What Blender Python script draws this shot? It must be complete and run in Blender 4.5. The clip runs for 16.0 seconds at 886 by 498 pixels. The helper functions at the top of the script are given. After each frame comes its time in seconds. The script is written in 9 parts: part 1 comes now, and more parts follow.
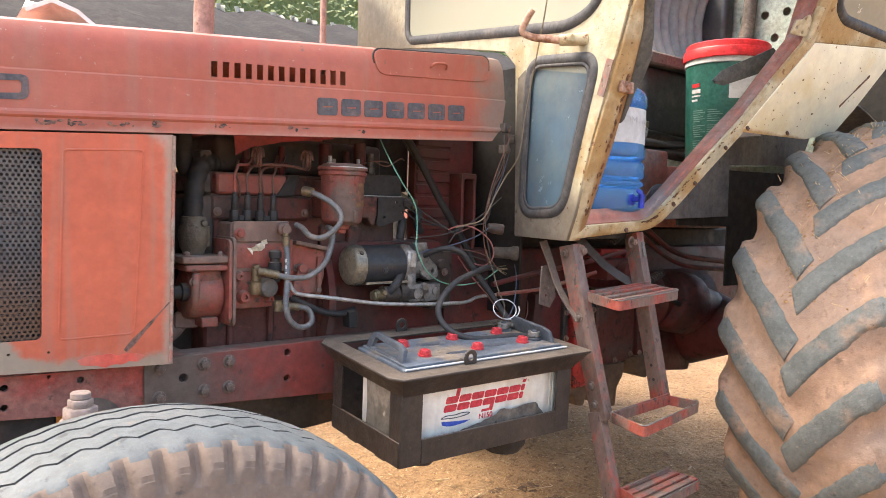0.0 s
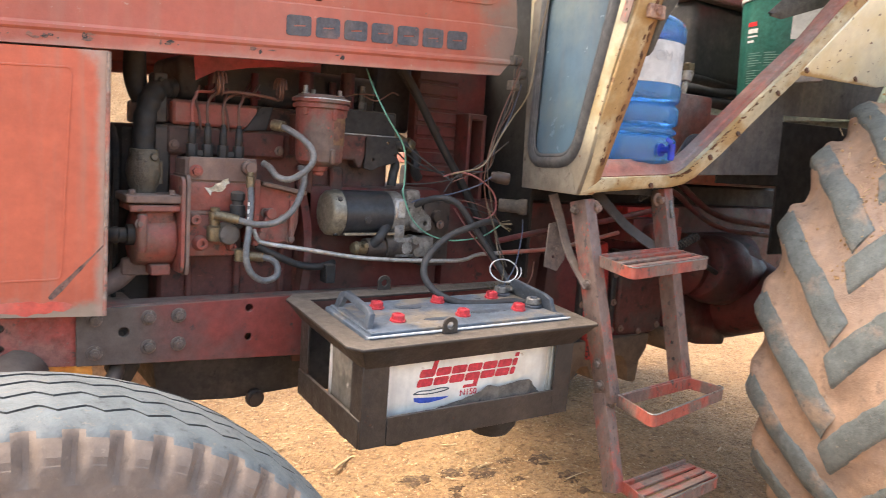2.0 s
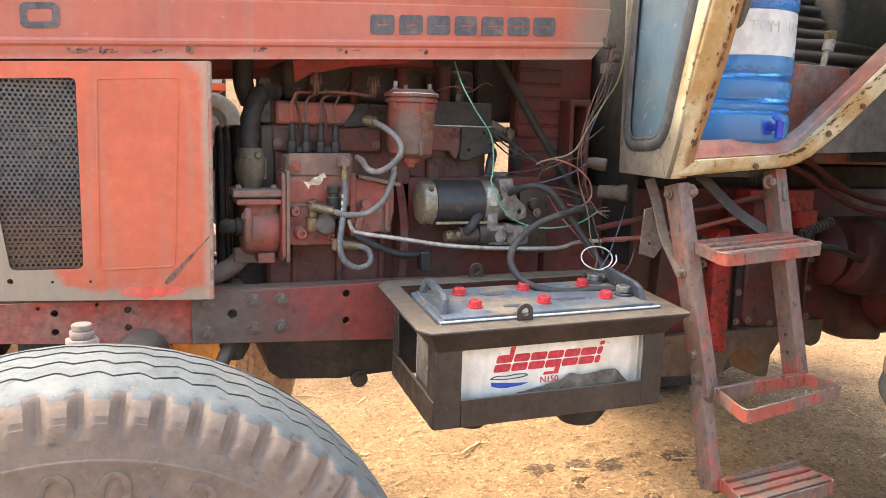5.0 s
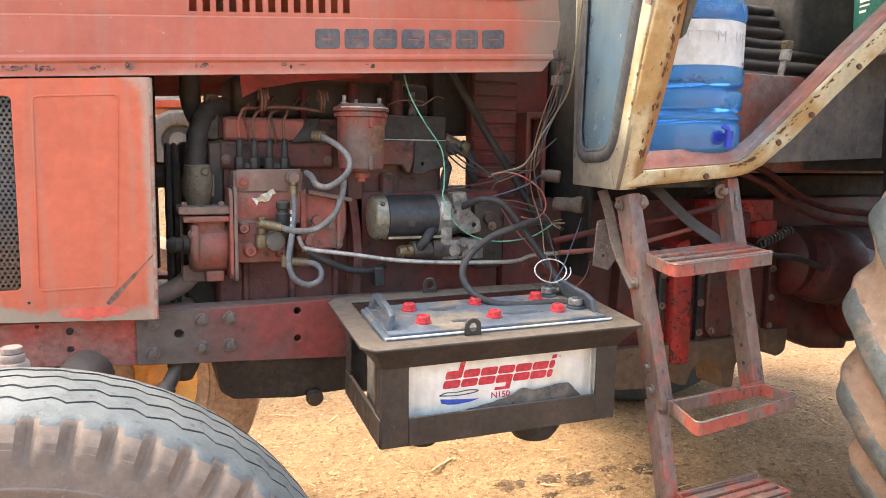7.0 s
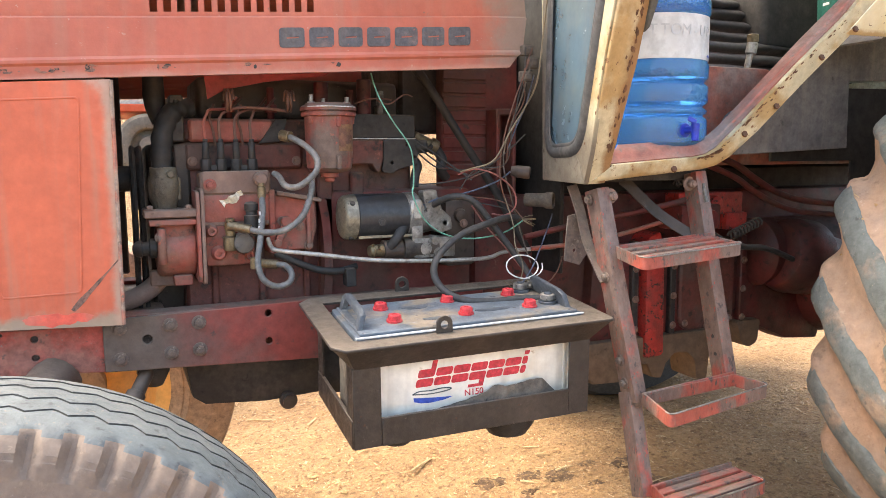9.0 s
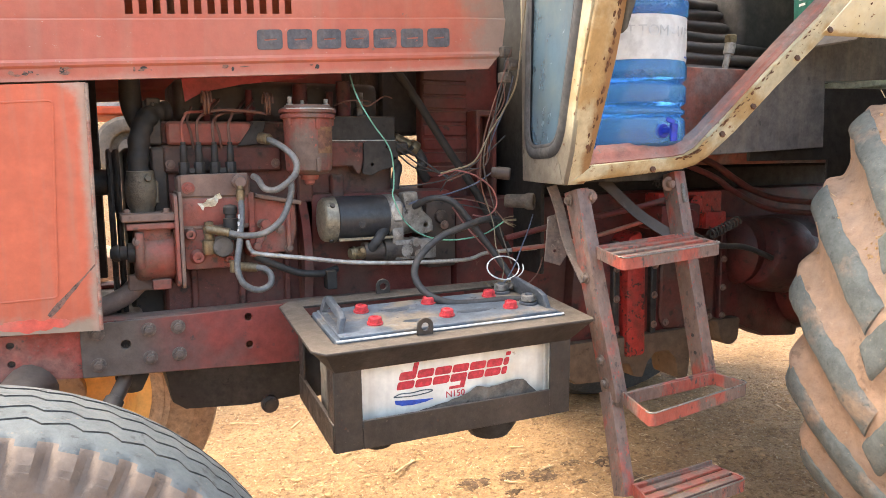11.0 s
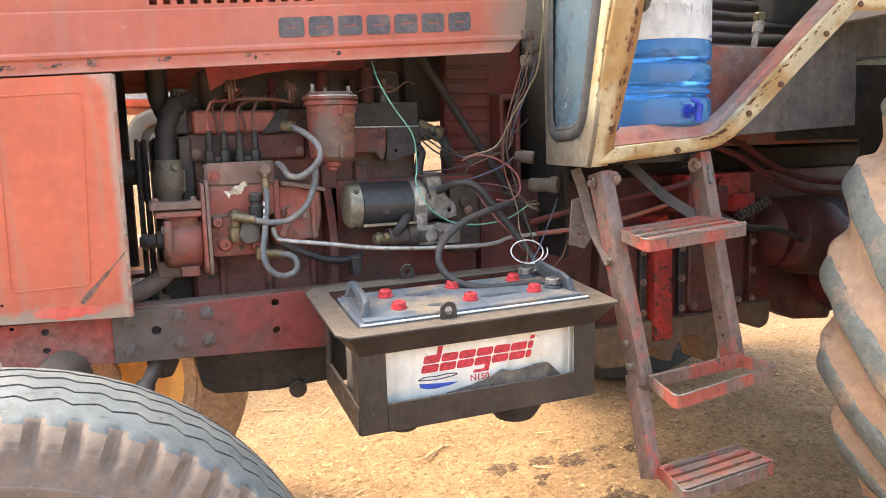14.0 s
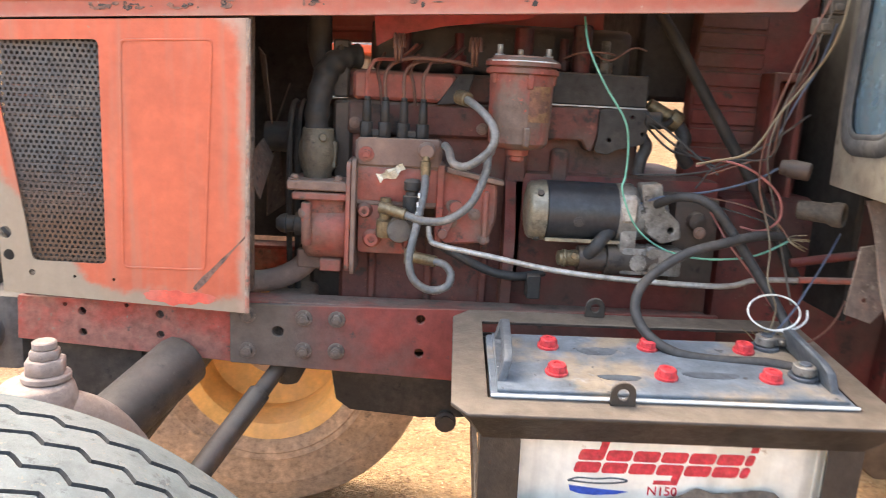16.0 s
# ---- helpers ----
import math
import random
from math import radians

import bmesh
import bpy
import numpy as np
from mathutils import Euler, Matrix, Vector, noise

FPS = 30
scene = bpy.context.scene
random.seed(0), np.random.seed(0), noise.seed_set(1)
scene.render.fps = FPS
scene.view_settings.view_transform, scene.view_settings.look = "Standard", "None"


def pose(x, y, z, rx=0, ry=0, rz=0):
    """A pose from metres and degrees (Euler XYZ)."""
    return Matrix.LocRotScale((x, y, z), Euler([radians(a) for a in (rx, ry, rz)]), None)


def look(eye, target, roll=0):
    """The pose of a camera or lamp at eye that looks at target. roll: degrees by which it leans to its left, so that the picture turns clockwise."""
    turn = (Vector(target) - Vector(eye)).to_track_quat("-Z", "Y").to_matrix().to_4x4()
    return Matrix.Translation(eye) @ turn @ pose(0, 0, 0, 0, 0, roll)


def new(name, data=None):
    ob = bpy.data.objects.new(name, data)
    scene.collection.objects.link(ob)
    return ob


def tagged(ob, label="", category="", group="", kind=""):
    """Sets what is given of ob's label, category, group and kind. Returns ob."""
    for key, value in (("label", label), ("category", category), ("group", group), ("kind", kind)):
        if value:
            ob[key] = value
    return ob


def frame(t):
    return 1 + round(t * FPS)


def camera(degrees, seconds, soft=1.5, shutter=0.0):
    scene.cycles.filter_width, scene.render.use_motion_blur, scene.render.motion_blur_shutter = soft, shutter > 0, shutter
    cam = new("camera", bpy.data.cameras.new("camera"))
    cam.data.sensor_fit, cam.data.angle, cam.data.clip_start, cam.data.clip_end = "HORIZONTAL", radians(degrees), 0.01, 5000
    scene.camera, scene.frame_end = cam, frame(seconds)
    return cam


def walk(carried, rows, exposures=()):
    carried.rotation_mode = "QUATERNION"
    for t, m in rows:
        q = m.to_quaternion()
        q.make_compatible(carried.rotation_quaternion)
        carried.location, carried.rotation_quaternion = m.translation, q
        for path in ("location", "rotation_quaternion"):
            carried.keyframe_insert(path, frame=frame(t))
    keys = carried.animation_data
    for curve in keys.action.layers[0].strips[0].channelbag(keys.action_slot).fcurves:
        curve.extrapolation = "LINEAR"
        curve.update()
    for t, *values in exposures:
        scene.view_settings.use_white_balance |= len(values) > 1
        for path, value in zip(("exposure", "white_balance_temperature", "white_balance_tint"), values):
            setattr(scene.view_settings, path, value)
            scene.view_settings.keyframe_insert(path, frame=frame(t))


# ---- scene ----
cam = camera(61.4, 16.0, soft=0.45, shutter=0.3)
PATH = [
    (0, (0.193, 0.161, 1.228), (1.442, 1.719, 1.115), 1.7),
    (0.5, (0.225, 0.125, 1.217), (1.483, 1.674, 1.085), 1.6),
    (1, (0.262, 0.082, 1.221), (1.507, 1.639, 1.05), 1.9),
    (1.5, (0.385, 0.175, 1.207), (1.599, 1.75, 0.997), 2.5),
    (2, (0.467, 0.276, 1.218), (1.604, 1.902, 0.967), 3.9),
    (2.5, (0.476, 0.292, 1.211), (1.434, 2.018, 0.891), 3.5),
    (3, (0.498, 0.256, 1.208), (1.312, 2.043, 0.83), 2.9),
    (3.5, (0.523, 0.197, 1.218), (1.265, 2.015, 0.837), 2.2),
    (4, (0.547, 0.166, 1.226), (1.266, 1.999, 0.876), 1.8),
    (4.2, (0.563, 0.163, 1.226), (1.282, 1.999, 0.891), 1.8),
    (6.5, (0.718, 0.143, 1.217), (1.444, 1.988, 0.952), 1.2),
    (7, (0.72, 0.142, 1.222), (1.469, 1.979, 0.966), 0.8),
    (7.5, (0.726, 0.14, 1.222), (1.496, 1.968, 0.97), 0.4),
    (8, (0.731, 0.136, 1.218), (1.511, 1.96, 0.966), 0.1),
    (8.5, (0.739, 0.136, 1.219), (1.529, 1.955, 0.965), -0.2),
    (9, (0.741, 0.14, 1.216), (1.54, 1.956, 0.961), -0.3),
    (11.5, (0.757, 0.136, 1.221), (1.604, 1.931, 0.969), -0.8),
    (12, (0.764, 0.129, 1.223), (1.618, 1.921, 0.978), -1.0),
    (12.5, (0.765, 0.133, 1.223), (1.614, 1.927, 0.981), -1.2),
    (13, (0.762, 0.139, 1.22), (1.594, 1.941, 0.976), -1.3),
    (13.5, (0.754, 0.136, 1.222), (1.553, 1.951, 0.964), -1.4),
    (14, (0.762, 0.127, 1.209), (1.522, 1.956, 0.927), -1.6),
    (14.5, (0.79, 0.185, 1.212), (1.486, 2.031, 0.887), -0.9),
    (15, (0.849, 0.356, 1.235), (1.464, 2.229, 0.896), 1.1),
    (15.5, (0.896, 0.448, 1.241), (1.353, 2.362, 0.883), 2.4),
    (15.8, (0.973, 0.494, 1.247), (1.209, 2.442, 0.861), 2.6),
    (16, (1.035, 0.525, 1.263), (1.108, 2.481, 0.854), 3.1),
]
walk(cam, [(t, look(eye, target, roll)) for t, eye, target, roll in PATH], ((0.0, 1.15, 7100, 11), (3.5, 1.42, 7300, 8.5), (8.0, 1.50, 7300, 7.5), (14.0, 1.58, 7300, 7.5), (16.0, 1.68, 7300, 8)))

# ---- light: bright hazy sky with a veiled sun high over the tractor's front ----
world = bpy.data.worlds.new("sky")
scene.world = world
world.use_nodes = True
wn = world.node_tree
sky = wn.nodes.new("ShaderNodeTexSky")
sky.sky_type = "NISHITA"
sky.sun_disc = False
sky.sun_elevation = radians(56.8)
sky.sun_rotation = radians(-45)
sky.dust_density = 5.0
sky.air_density = 1.0
sky.ozone_density = 1.0
wn.links.new(sky.outputs[0], wn.nodes["Background"].inputs[0])
wn.nodes["Background"].inputs[1].default_value = 0.335
sun_data = bpy.data.lights.new("sun", "SUN")
sun_data.energy = 0.85
sun_data.angle = radians(25)
sun_data.color = (1.0, 0.96, 0.90)
sun = new("sun", sun_data)
sun.matrix_world = look((-0.95, 0.95, 2.05), (0.0, 0.0, 0.0))
scene.view_settings.use_white_balance = True

# ---- tools ----
WORLD = {}


def thing(name, loc, label, category, group="", kind=""):
    ob = new(name)
    ob.location = loc
    ob.empty_display_size = 0.05
    WORLD[ob.name] = Matrix.Translation(loc)
    return tagged(ob, label, category, group, kind)


def adopt(ob, parent):
    if parent is not None:
        ob.parent = parent
        ob.matrix_parent_inverse = WORLD.get(parent.name, Matrix()).inverted()
    return ob


def finish(bm, bevel=0.0, smooth=40.0, segments=1):
    bmesh.ops.remove_doubles(bm, verts=bm.verts, dist=1e-5)
    bmesh.ops.recalc_face_normals(bm, faces=bm.faces)
    if bevel > 0:
        edges = [e for e in bm.edges if len(e.link_faces) == 2 and e.calc_face_angle(0) > radians(35)]
        bmesh.ops.bevel(bm, geom=edges, offset=bevel, segments=segments, profile=0.6, affect="EDGES", clamp_overlap=True)
    for f in bm.faces:
        f.smooth = smooth > 0
    for e in bm.edges:
        if len(e.link_faces) == 2 and e.calc_face_angle(0) > radians(max(smooth, 1)):
            e.smooth = False


def mesh_of(name, bm, material, bevel=0.0, smooth=40.0, segments=1):
    finish(bm, bevel, smooth, segments)
    me = bpy.data.meshes.new(name)
    bm.to_mesh(me)
    bm.free()
    if material is not None:
        me.materials.append(material)
    return me


def part(name, bm, material, parent=None, label="", bevel=0.0, smooth=40.0, segments=1):
    ob = new(name, mesh_of(name, bm, material, bevel, smooth, segments))
    adopt(ob, parent)
    return tagged(ob, label)


def piece(name, me, parent, m, label=""):
    """A part that shares its mesh, at the pose m in the world."""
    ob = new(name, me)
    adopt(ob, parent)
    ob.matrix_basis = m
    return tagged(ob, label)


def B():
    return bmesh.new()


def box(bm, x0, x1, y0, y1, z0, z1, m=None):
    vs = bmesh.ops.create_cube(bm, size=1.0)["verts"]
    t = Matrix.Translation(((x0 + x1) / 2, (y0 + y1) / 2, (z0 + z1) / 2)) @ Matrix.Diagonal((x1 - x0, y1 - y0, z1 - z0, 1))
    bmesh.ops.transform(bm, matrix=(m @ t) if m is not None else t, verts=vs)
    return vs


def bar(bm, p, q, w, d, up=(0, 0, 1)):
    """A bar from p to q, w wide across and d deep along up."""
    p, q = Vector(p), Vector(q)
    a = (q - p).normalized()
    s = a.cross(Vector(up))
    s = s.normalized() if s.length > 1e-4 else Vector((1, 0, 0))
    u = s.cross(a).normalized()
    vs = [bm.verts.new(c + s * (i * w / 2) + u * (j * d / 2)) for c in (p, q) for i, j in ((-1, -1), (1, -1), (1, 1), (-1, 1))]
    for f in ((0, 1, 2, 3), (7, 6, 5, 4), (0, 4, 5, 1), (1, 5, 6, 2), (2, 6, 7, 3), (3, 7, 4, 0)):
        bm.faces.new([vs[i] for i in f])
    return vs


def cyl(bm, p, q, r, r2=None, seg=16, caps=True):
    p, q = Vector(p), Vector(q)
    r2 = r if r2 is None else r2
    a = (q - p).normalized()
    s = a.orthogonal().normalized()
    u = a.cross(s)
    rings = []
    for c, rr in ((p, r), (q, r2)):
        rings.append([bm.verts.new(c + (s * math.cos(k) + u * math.sin(k)) * rr) for k in (2 * math.pi * i / seg for i in range(seg))])
    for i in range(seg):
        j = (i + 1) % seg
        bm.faces.new((rings[0][i], rings[0][j], rings[1][j], rings[1][i]))
    if caps:
        bm.faces.new(rings[0][::-1])
        bm.faces.new(rings[1])


def turned(bm, p, q, profile, seg=20, closed=False):
    """Turns a profile of (along, radius) round the axis from p towards q."""
    p, q = Vector(p), Vector(q)
    a = (q - p).normalized()
    s = a.orthogonal().normalized()
    u = a.cross(s)
    rings = []
    for h, r in profile:
        if r < 1e-6:
            rings.append([bm.verts.new(p + a * h)])
        else:
            rings.append([bm.verts.new(p + a * h + (s * math.cos(k) + u * math.sin(k)) * r) for k in (2 * math.pi * i / seg for i in range(seg))])
    pairs = list(zip(rings, rings[1:])) + ([(rings[-1], rings[0])] if closed else [])
    for one, two in pairs:
        for i in range(seg):
            j = (i + 1) % seg
            f = [one[i % len(one)], one[j % len(one)], two[j % len(two)], two[i % len(two)]]
            f = list(dict.fromkeys(f))
            if len(f) > 2:
                bm.faces.new(f)
    if not closed:
        for ring in (rings[0], rings[-1]):
            if len(ring) > 2:
                bm.faces.new(ring)


def curve(points, n=6):
    """A smooth line through the points."""
    pts = [Vector(p) for p in points]
    out = []
    for i in range(len(pts) - 1):
        a = pts[max(i - 1, 0)]
        b, c = pts[i], pts[i + 1]
        d = pts[min(i + 2, len(pts) - 1)]
        for k in range(n):
            t = k / n
            out.append(0.5 * (2 * b + (c - a) * t + (2 * a - 5 * b + 4 * c - d) * t * t + (3 * b - a - 3 * c + d) * t ** 3))
    out.append(pts[-1])
    return out


def sweep(bm, pts, r, seg=8):
    pts = [Vector(p) for p in pts]
    s = None
    rings = []
    for i, p in enumerate(pts):
        a = (pts[min(i + 1, len(pts) - 1)] - pts[max(i - 1, 0)]).normalized()
        s = a.orthogonal().normalized() if s is None else (s - a * s.dot(a)).normalized()
        u = a.cross(s)
        rr = r(i / (len(pts) - 1)) if callable(r) else r
        rings.append([bm.verts.new(p + (s * math.cos(k) + u * math.sin(k)) * rr) for k in (2 * math.pi * j / seg for j in range(seg))])
    for one, two in zip(rings, rings[1:]):
        for i in range(seg):
            j = (i + 1) % seg
            bm.faces.new((one[i], one[j], two[j], two[i]))
    bm.faces.new(rings[0][::-1])
    bm.faces.new(rings[-1])


def plate(bm, outer, holes, place, depth):
    """A sheet with holes: loops of (u, v), place(u, v) in space, depth the vector of its thickness."""
    depth = Vector(depth)
    edges = []
    for loop in [outer, *holes]:
        vs = [bm.verts.new(Vector(place(u, v))) for u, v in loop]
        edges += [bm.edges.new((vs[i], vs[(i + 1) % len(vs)])) for i in range(len(vs))]
    made = bmesh.ops.triangle_fill(bm, use_beauty=True, use_dissolve=True, edges=edges)
    faces = [g for g in made["geom"] if isinstance(g, bmesh.types.BMFace)]
    ext = bmesh.ops.extrude_face_region(bm, geom=faces)
    bmesh.ops.translate(bm, vec=depth, verts=[g for g in ext["geom"] if isinstance(g, bmesh.types.BMVert)])


def round_loop(pts, r, n=4):
    """A polygon with its corners rounded."""
    out = []
    m = len(pts)
    for i in range(m):
        p, a, b = Vector(pts[i]), Vector(pts[i - 1]), Vector(pts[(i + 1) % m])
        k = min(r, (a - p).length * 0.45, (b - p).length * 0.45)
        s, e = p + (a - p).normalized() * k, p + (b - p).normalized() * k
        for j in range(n + 1):
            t = j / n
            out.append(tuple((1 - t) ** 2 * s + 2 * t * (1 - t) * p + t * t * e))
    return out


def circle(u, v, r, n=14):
    return [(u + r * math.cos(2 * math.pi * i / n), v + r * math.sin(2 * math.pi * i / n)) for i in range(n)]


def grid(bm, rows, skip=None, wrap=False):
    """Faces between rows of points; skip(i, j) leaves one out."""
    vs = [[bm.verts.new(p) for p in row] for row in rows]
    n = len(vs)
    for i in range(n if wrap else n - 1):
        for j in range(len(vs[0]) - 1):
            if skip is None or not skip(i, j):
                bm.faces.new((vs[i][j], vs[(i + 1) % n][j], vs[(i + 1) % n][j + 1], vs[i][j + 1]))
    return vs


def solid(bm, thickness):
    bmesh.ops.recalc_face_normals(bm, faces=bm.faces)
    bmesh.ops.solidify(bm, geom=bm.faces[:], thickness=thickness)


def glyph(text, size, depth, material, name="letter"):
    cu = bpy.data.curves.new("text", "FONT")
    cu.body, cu.size, cu.extrude, cu.align_x, cu.align_y = text, size, depth, "CENTER", "CENTER"
    tmp = bpy.data.objects.new("text", cu)
    scene.collection.objects.link(tmp)
    deps = bpy.context.evaluated_depsgraph_get()
    me = bpy.data.meshes.new_from_object(tmp.evaluated_get(deps))
    bpy.data.objects.remove(tmp)
    me.name = name
    me.materials.clear()
    me.materials.append(material)
    return me


def bolt_mesh(name, r, h, material, washer=1.5):
    """A hexagon bolt head whose axis is z."""
    bm = B()
    cyl(bm, (0, 0, 0), (0, 0, 0.25 * h), r * washer, seg=16)
    cyl(bm, (0, 0, 0.25 * h), (0, 0, h), r, seg=6)
    cyl(bm, (0, 0, h), (0, 0, h * 1.15), r * 0.6, seg=10)
    return mesh_of(name, bm, material, bevel=r * 0.08)


def settle(root, m):
    """Tilts a finished thing with all its parts as one piece."""
    done = set()
    for ob in root.children_recursive:
        if ob.matrix_basis != Matrix():
            ob.matrix_basis = m @ ob.matrix_basis
        elif ob.data.name not in done:
            done.add(ob.data.name)
            ob.data.transform(m)


FACE = pose(0, 0, 0, 90, 0, 0)       # z of a piece towards the camera's side (-y)

# ---- materials ----
def clear(name, colour, rough=0.05, ior=1.45, weight=1.0, film=0.0):
    m = bpy.data.materials.new(name)
    m.use_nodes = True
    p = m.node_tree.nodes["Principled BSDF"]
    p.inputs["Base Color"].default_value = (*colour, 1)
    p.inputs["Roughness"].default_value = rough
    p.inputs["IOR"].default_value = ior
    p.inputs["Transmission Weight"].default_value = weight
    return m


DUST = (0.28, 0.225, 0.175)


def surf(name, base, second=None, third=None, s1=5.0, s2=40.0, c1=(0.45, 0.65), c2=(0.60, 0.68), rough=(0.6, 0.85), metal=0.0, bump=0.25, grain=220.0, stretch=(1, 1, 1), vary=0.12, dust=0.0, streak=0.0, chips=None, flake_at=(0.595, 0.635), mottle=0.36, edges=(), relief=0.003, rand=False):
    """Paint or another surface with patches of a second colour (size 1/s1) and specks of a third (size 1/s2).
    dust settles on what faces up, streak runs down, chips are small sharp flakes;
    edges: worn zones (direction, offset, softness, ragged, colour) where the place along the direction passes the offset."""
    m = bpy.data.materials.new(name)
    m.use_nodes = True
    nt = m.node_tree
    n, l = nt.nodes, nt.links
    out = n["Principled BSDF"]
    tc = n.new("ShaderNodeTexCoord")
    mp = n.new("ShaderNodeMapping")
    mp.inputs["Scale"].default_value = stretch
    l.new(tc.outputs["Object"], mp.inputs["Vector"])
    if rand:
        info = n.new("ShaderNodeObjectInfo")
        far = n.new("ShaderNodeMath")
        far.operation = "MULTIPLY"
        l.new(info.outputs["Random"], far.inputs[0])
        far.inputs[1].default_value = 40.0
        l.new(far.outputs[0], mp.inputs["Location"])

    def noise_at(scale, detail=6.0, roughness=0.6):
        t = n.new("ShaderNodeTexNoise")
        t.inputs["Scale"].default_value, t.inputs["Detail"].default_value, t.inputs["Roughness"].default_value = scale, detail, roughness
        l.new(mp.outputs[0], t.inputs["Vector"])
        return t.outputs[0]

    def ramp(value, lo, hi):
        r = n.new("ShaderNodeMapRange")
        r.inputs["From Min"].default_value, r.inputs["From Max"].default_value = lo, hi
        r.interpolation_type = "SMOOTHSTEP"
        l.new(value, r.inputs["Value"])
        return r.outputs[0]

    def mix(a, b, fac):
        x = n.new("ShaderNodeMix")
        x.data_type = "RGBA"
        for sock, v in ((x.inputs[6], a), (x.inputs[7], b)):
            if isinstance(v, tuple):
                sock.default_value = (*v, 1)
            else:
                l.new(v, sock)
        l.new(fac, x.inputs[0])
        return x.outputs[2]

    big, mid, fine = noise_at(s1), noise_at(s2, 8.0, 0.65), noise_at(grain, 3.0)
    col = mix(tuple(c * (1 - vary) for c in base), tuple(min(1, c * (1 + vary)) for c in base), ramp(noise_at(s1 * 2.7, 4.0), 0.35, 0.65))
    if second:
        col = mix(col, second, ramp(big, *c1))
    worn = ramp(mid, *c2)
    if third:
        col = mix(col, third, worn)
    if chips:
        flake = noise_at(s2 * 2.2, 10.0, 0.7)
        col = mix(col, chips, ramp(flake, *flake_at))
    for way, offset, softness, ragged, tint in edges:
        dot = n.new("ShaderNodeVectorMath")
        dot.operation = "DOT_PRODUCT"
        l.new(tc.outputs["Object"], dot.inputs[0])
        dot.inputs[1].default_value = way
        wob = n.new("ShaderNodeMath")
        wob.operation = "MULTIPLY_ADD"
        l.new(noise_at(13.0, 9.0, 0.68), wob.inputs[0])
        wob.inputs[1].default_value = ragged
        l.new(dot.outputs["Value"], wob.inputs[2])
        col = mix(col, tint, ramp(wob.outputs[0], offset + ragged * 0.5, offset + ragged * 0.5 + softness))
    if mottle:
        shade = n.new("ShaderNodeMapRange")
        shade.inputs["From Min"].default_value, shade.inputs["From Max"].default_value = 0.32, 0.68
        shade.inputs["To Min"].default_value, shade.inputs["To Max"].default_value = 1 - mottle, 1 + mottle
        l.new(noise_at(s2 * 1.6, 10.0, 0.72), shade.inputs["Value"])
        times = n.new("ShaderNodeVectorMath")
        times.operation = "SCALE"
        l.new(col, times.inputs[0])
        l.new(shade.outputs[0], times.inputs["Scale"])
        col = times.outputs[0]
    if streak:
        run = n.new("ShaderNodeMapping")
        run.inputs["Scale"].default_value = (38.0, 38.0, 2.2)
        l.new(tc.outputs["Object"], run.inputs["Vector"])
        t = n.new("ShaderNodeTexNoise")
        t.inputs["Scale"].default_value, t.inputs["Detail"].default_value = 1.0, 5.0
        l.new(run.outputs[0], t.inputs["Vector"])
        amount = n.new("ShaderNodeMath")
        amount.operation = "MULTIPLY"
        l.new(ramp(t.outputs[0], 0.45, 0.72), amount.inputs[0])
        amount.inputs[1].default_value = streak
        col = mix(col, DUST, amount.outputs[0])
    if dust:
        geo = n.new("ShaderNodeNewGeometry")
        xyz = n.new("ShaderNodeSeparateXYZ")
        l.new(geo.outputs["Normal"], xyz.inputs[0])
        amount = n.new("ShaderNodeMath")
        amount.operation = "MULTIPLY"
        l.new(ramp(xyz.outputs[2], 0.25, 0.95), amount.inputs[0])
        film = n.new("ShaderNodeMapRange")
        film.inputs["From Min"].default_value, film.inputs["From Max"].default_value = 0.3, 0.6
        film.inputs["To Min"].default_value, film.inputs["To Max"].default_value = dust * 0.5, dust
        l.new(noise_at(s2 * 0.6, 6.0), film.inputs["Value"])
        l.new(film.outputs[0], amount.inputs[1])
        col = mix(col, DUST, amount.outputs[0])
    l.new(col, out.inputs["Base Color"])
    rr = n.new("ShaderNodeMapRange")
    rr.inputs["From Min"].default_value, rr.inputs["From Max"].default_value = 0.3, 0.7
    rr.inputs["To Min"].default_value, rr.inputs["To Max"].default_value = rough
    l.new(mid, rr.inputs["Value"])
    l.new(rr.outputs[0], out.inputs["Roughness"])
    out.inputs["Metallic"].default_value = metal
    if bump:
        add = n.new("ShaderNodeMath")
        add.operation = "MULTIPLY_ADD"
        l.new(mid, add.inputs[0])
        add.inputs[1].default_value = 2.0
        l.new(fine, add.inputs[2])
        bp = n.new("ShaderNodeBump")
        bp.inputs["Strength"].default_value = bump
        bp.inputs["Distance"].default_value = relief
        l.new(add.outputs[0], bp.inputs["Height"])
        l.new(bp.outputs[0], out.inputs["Normal"])
    return m


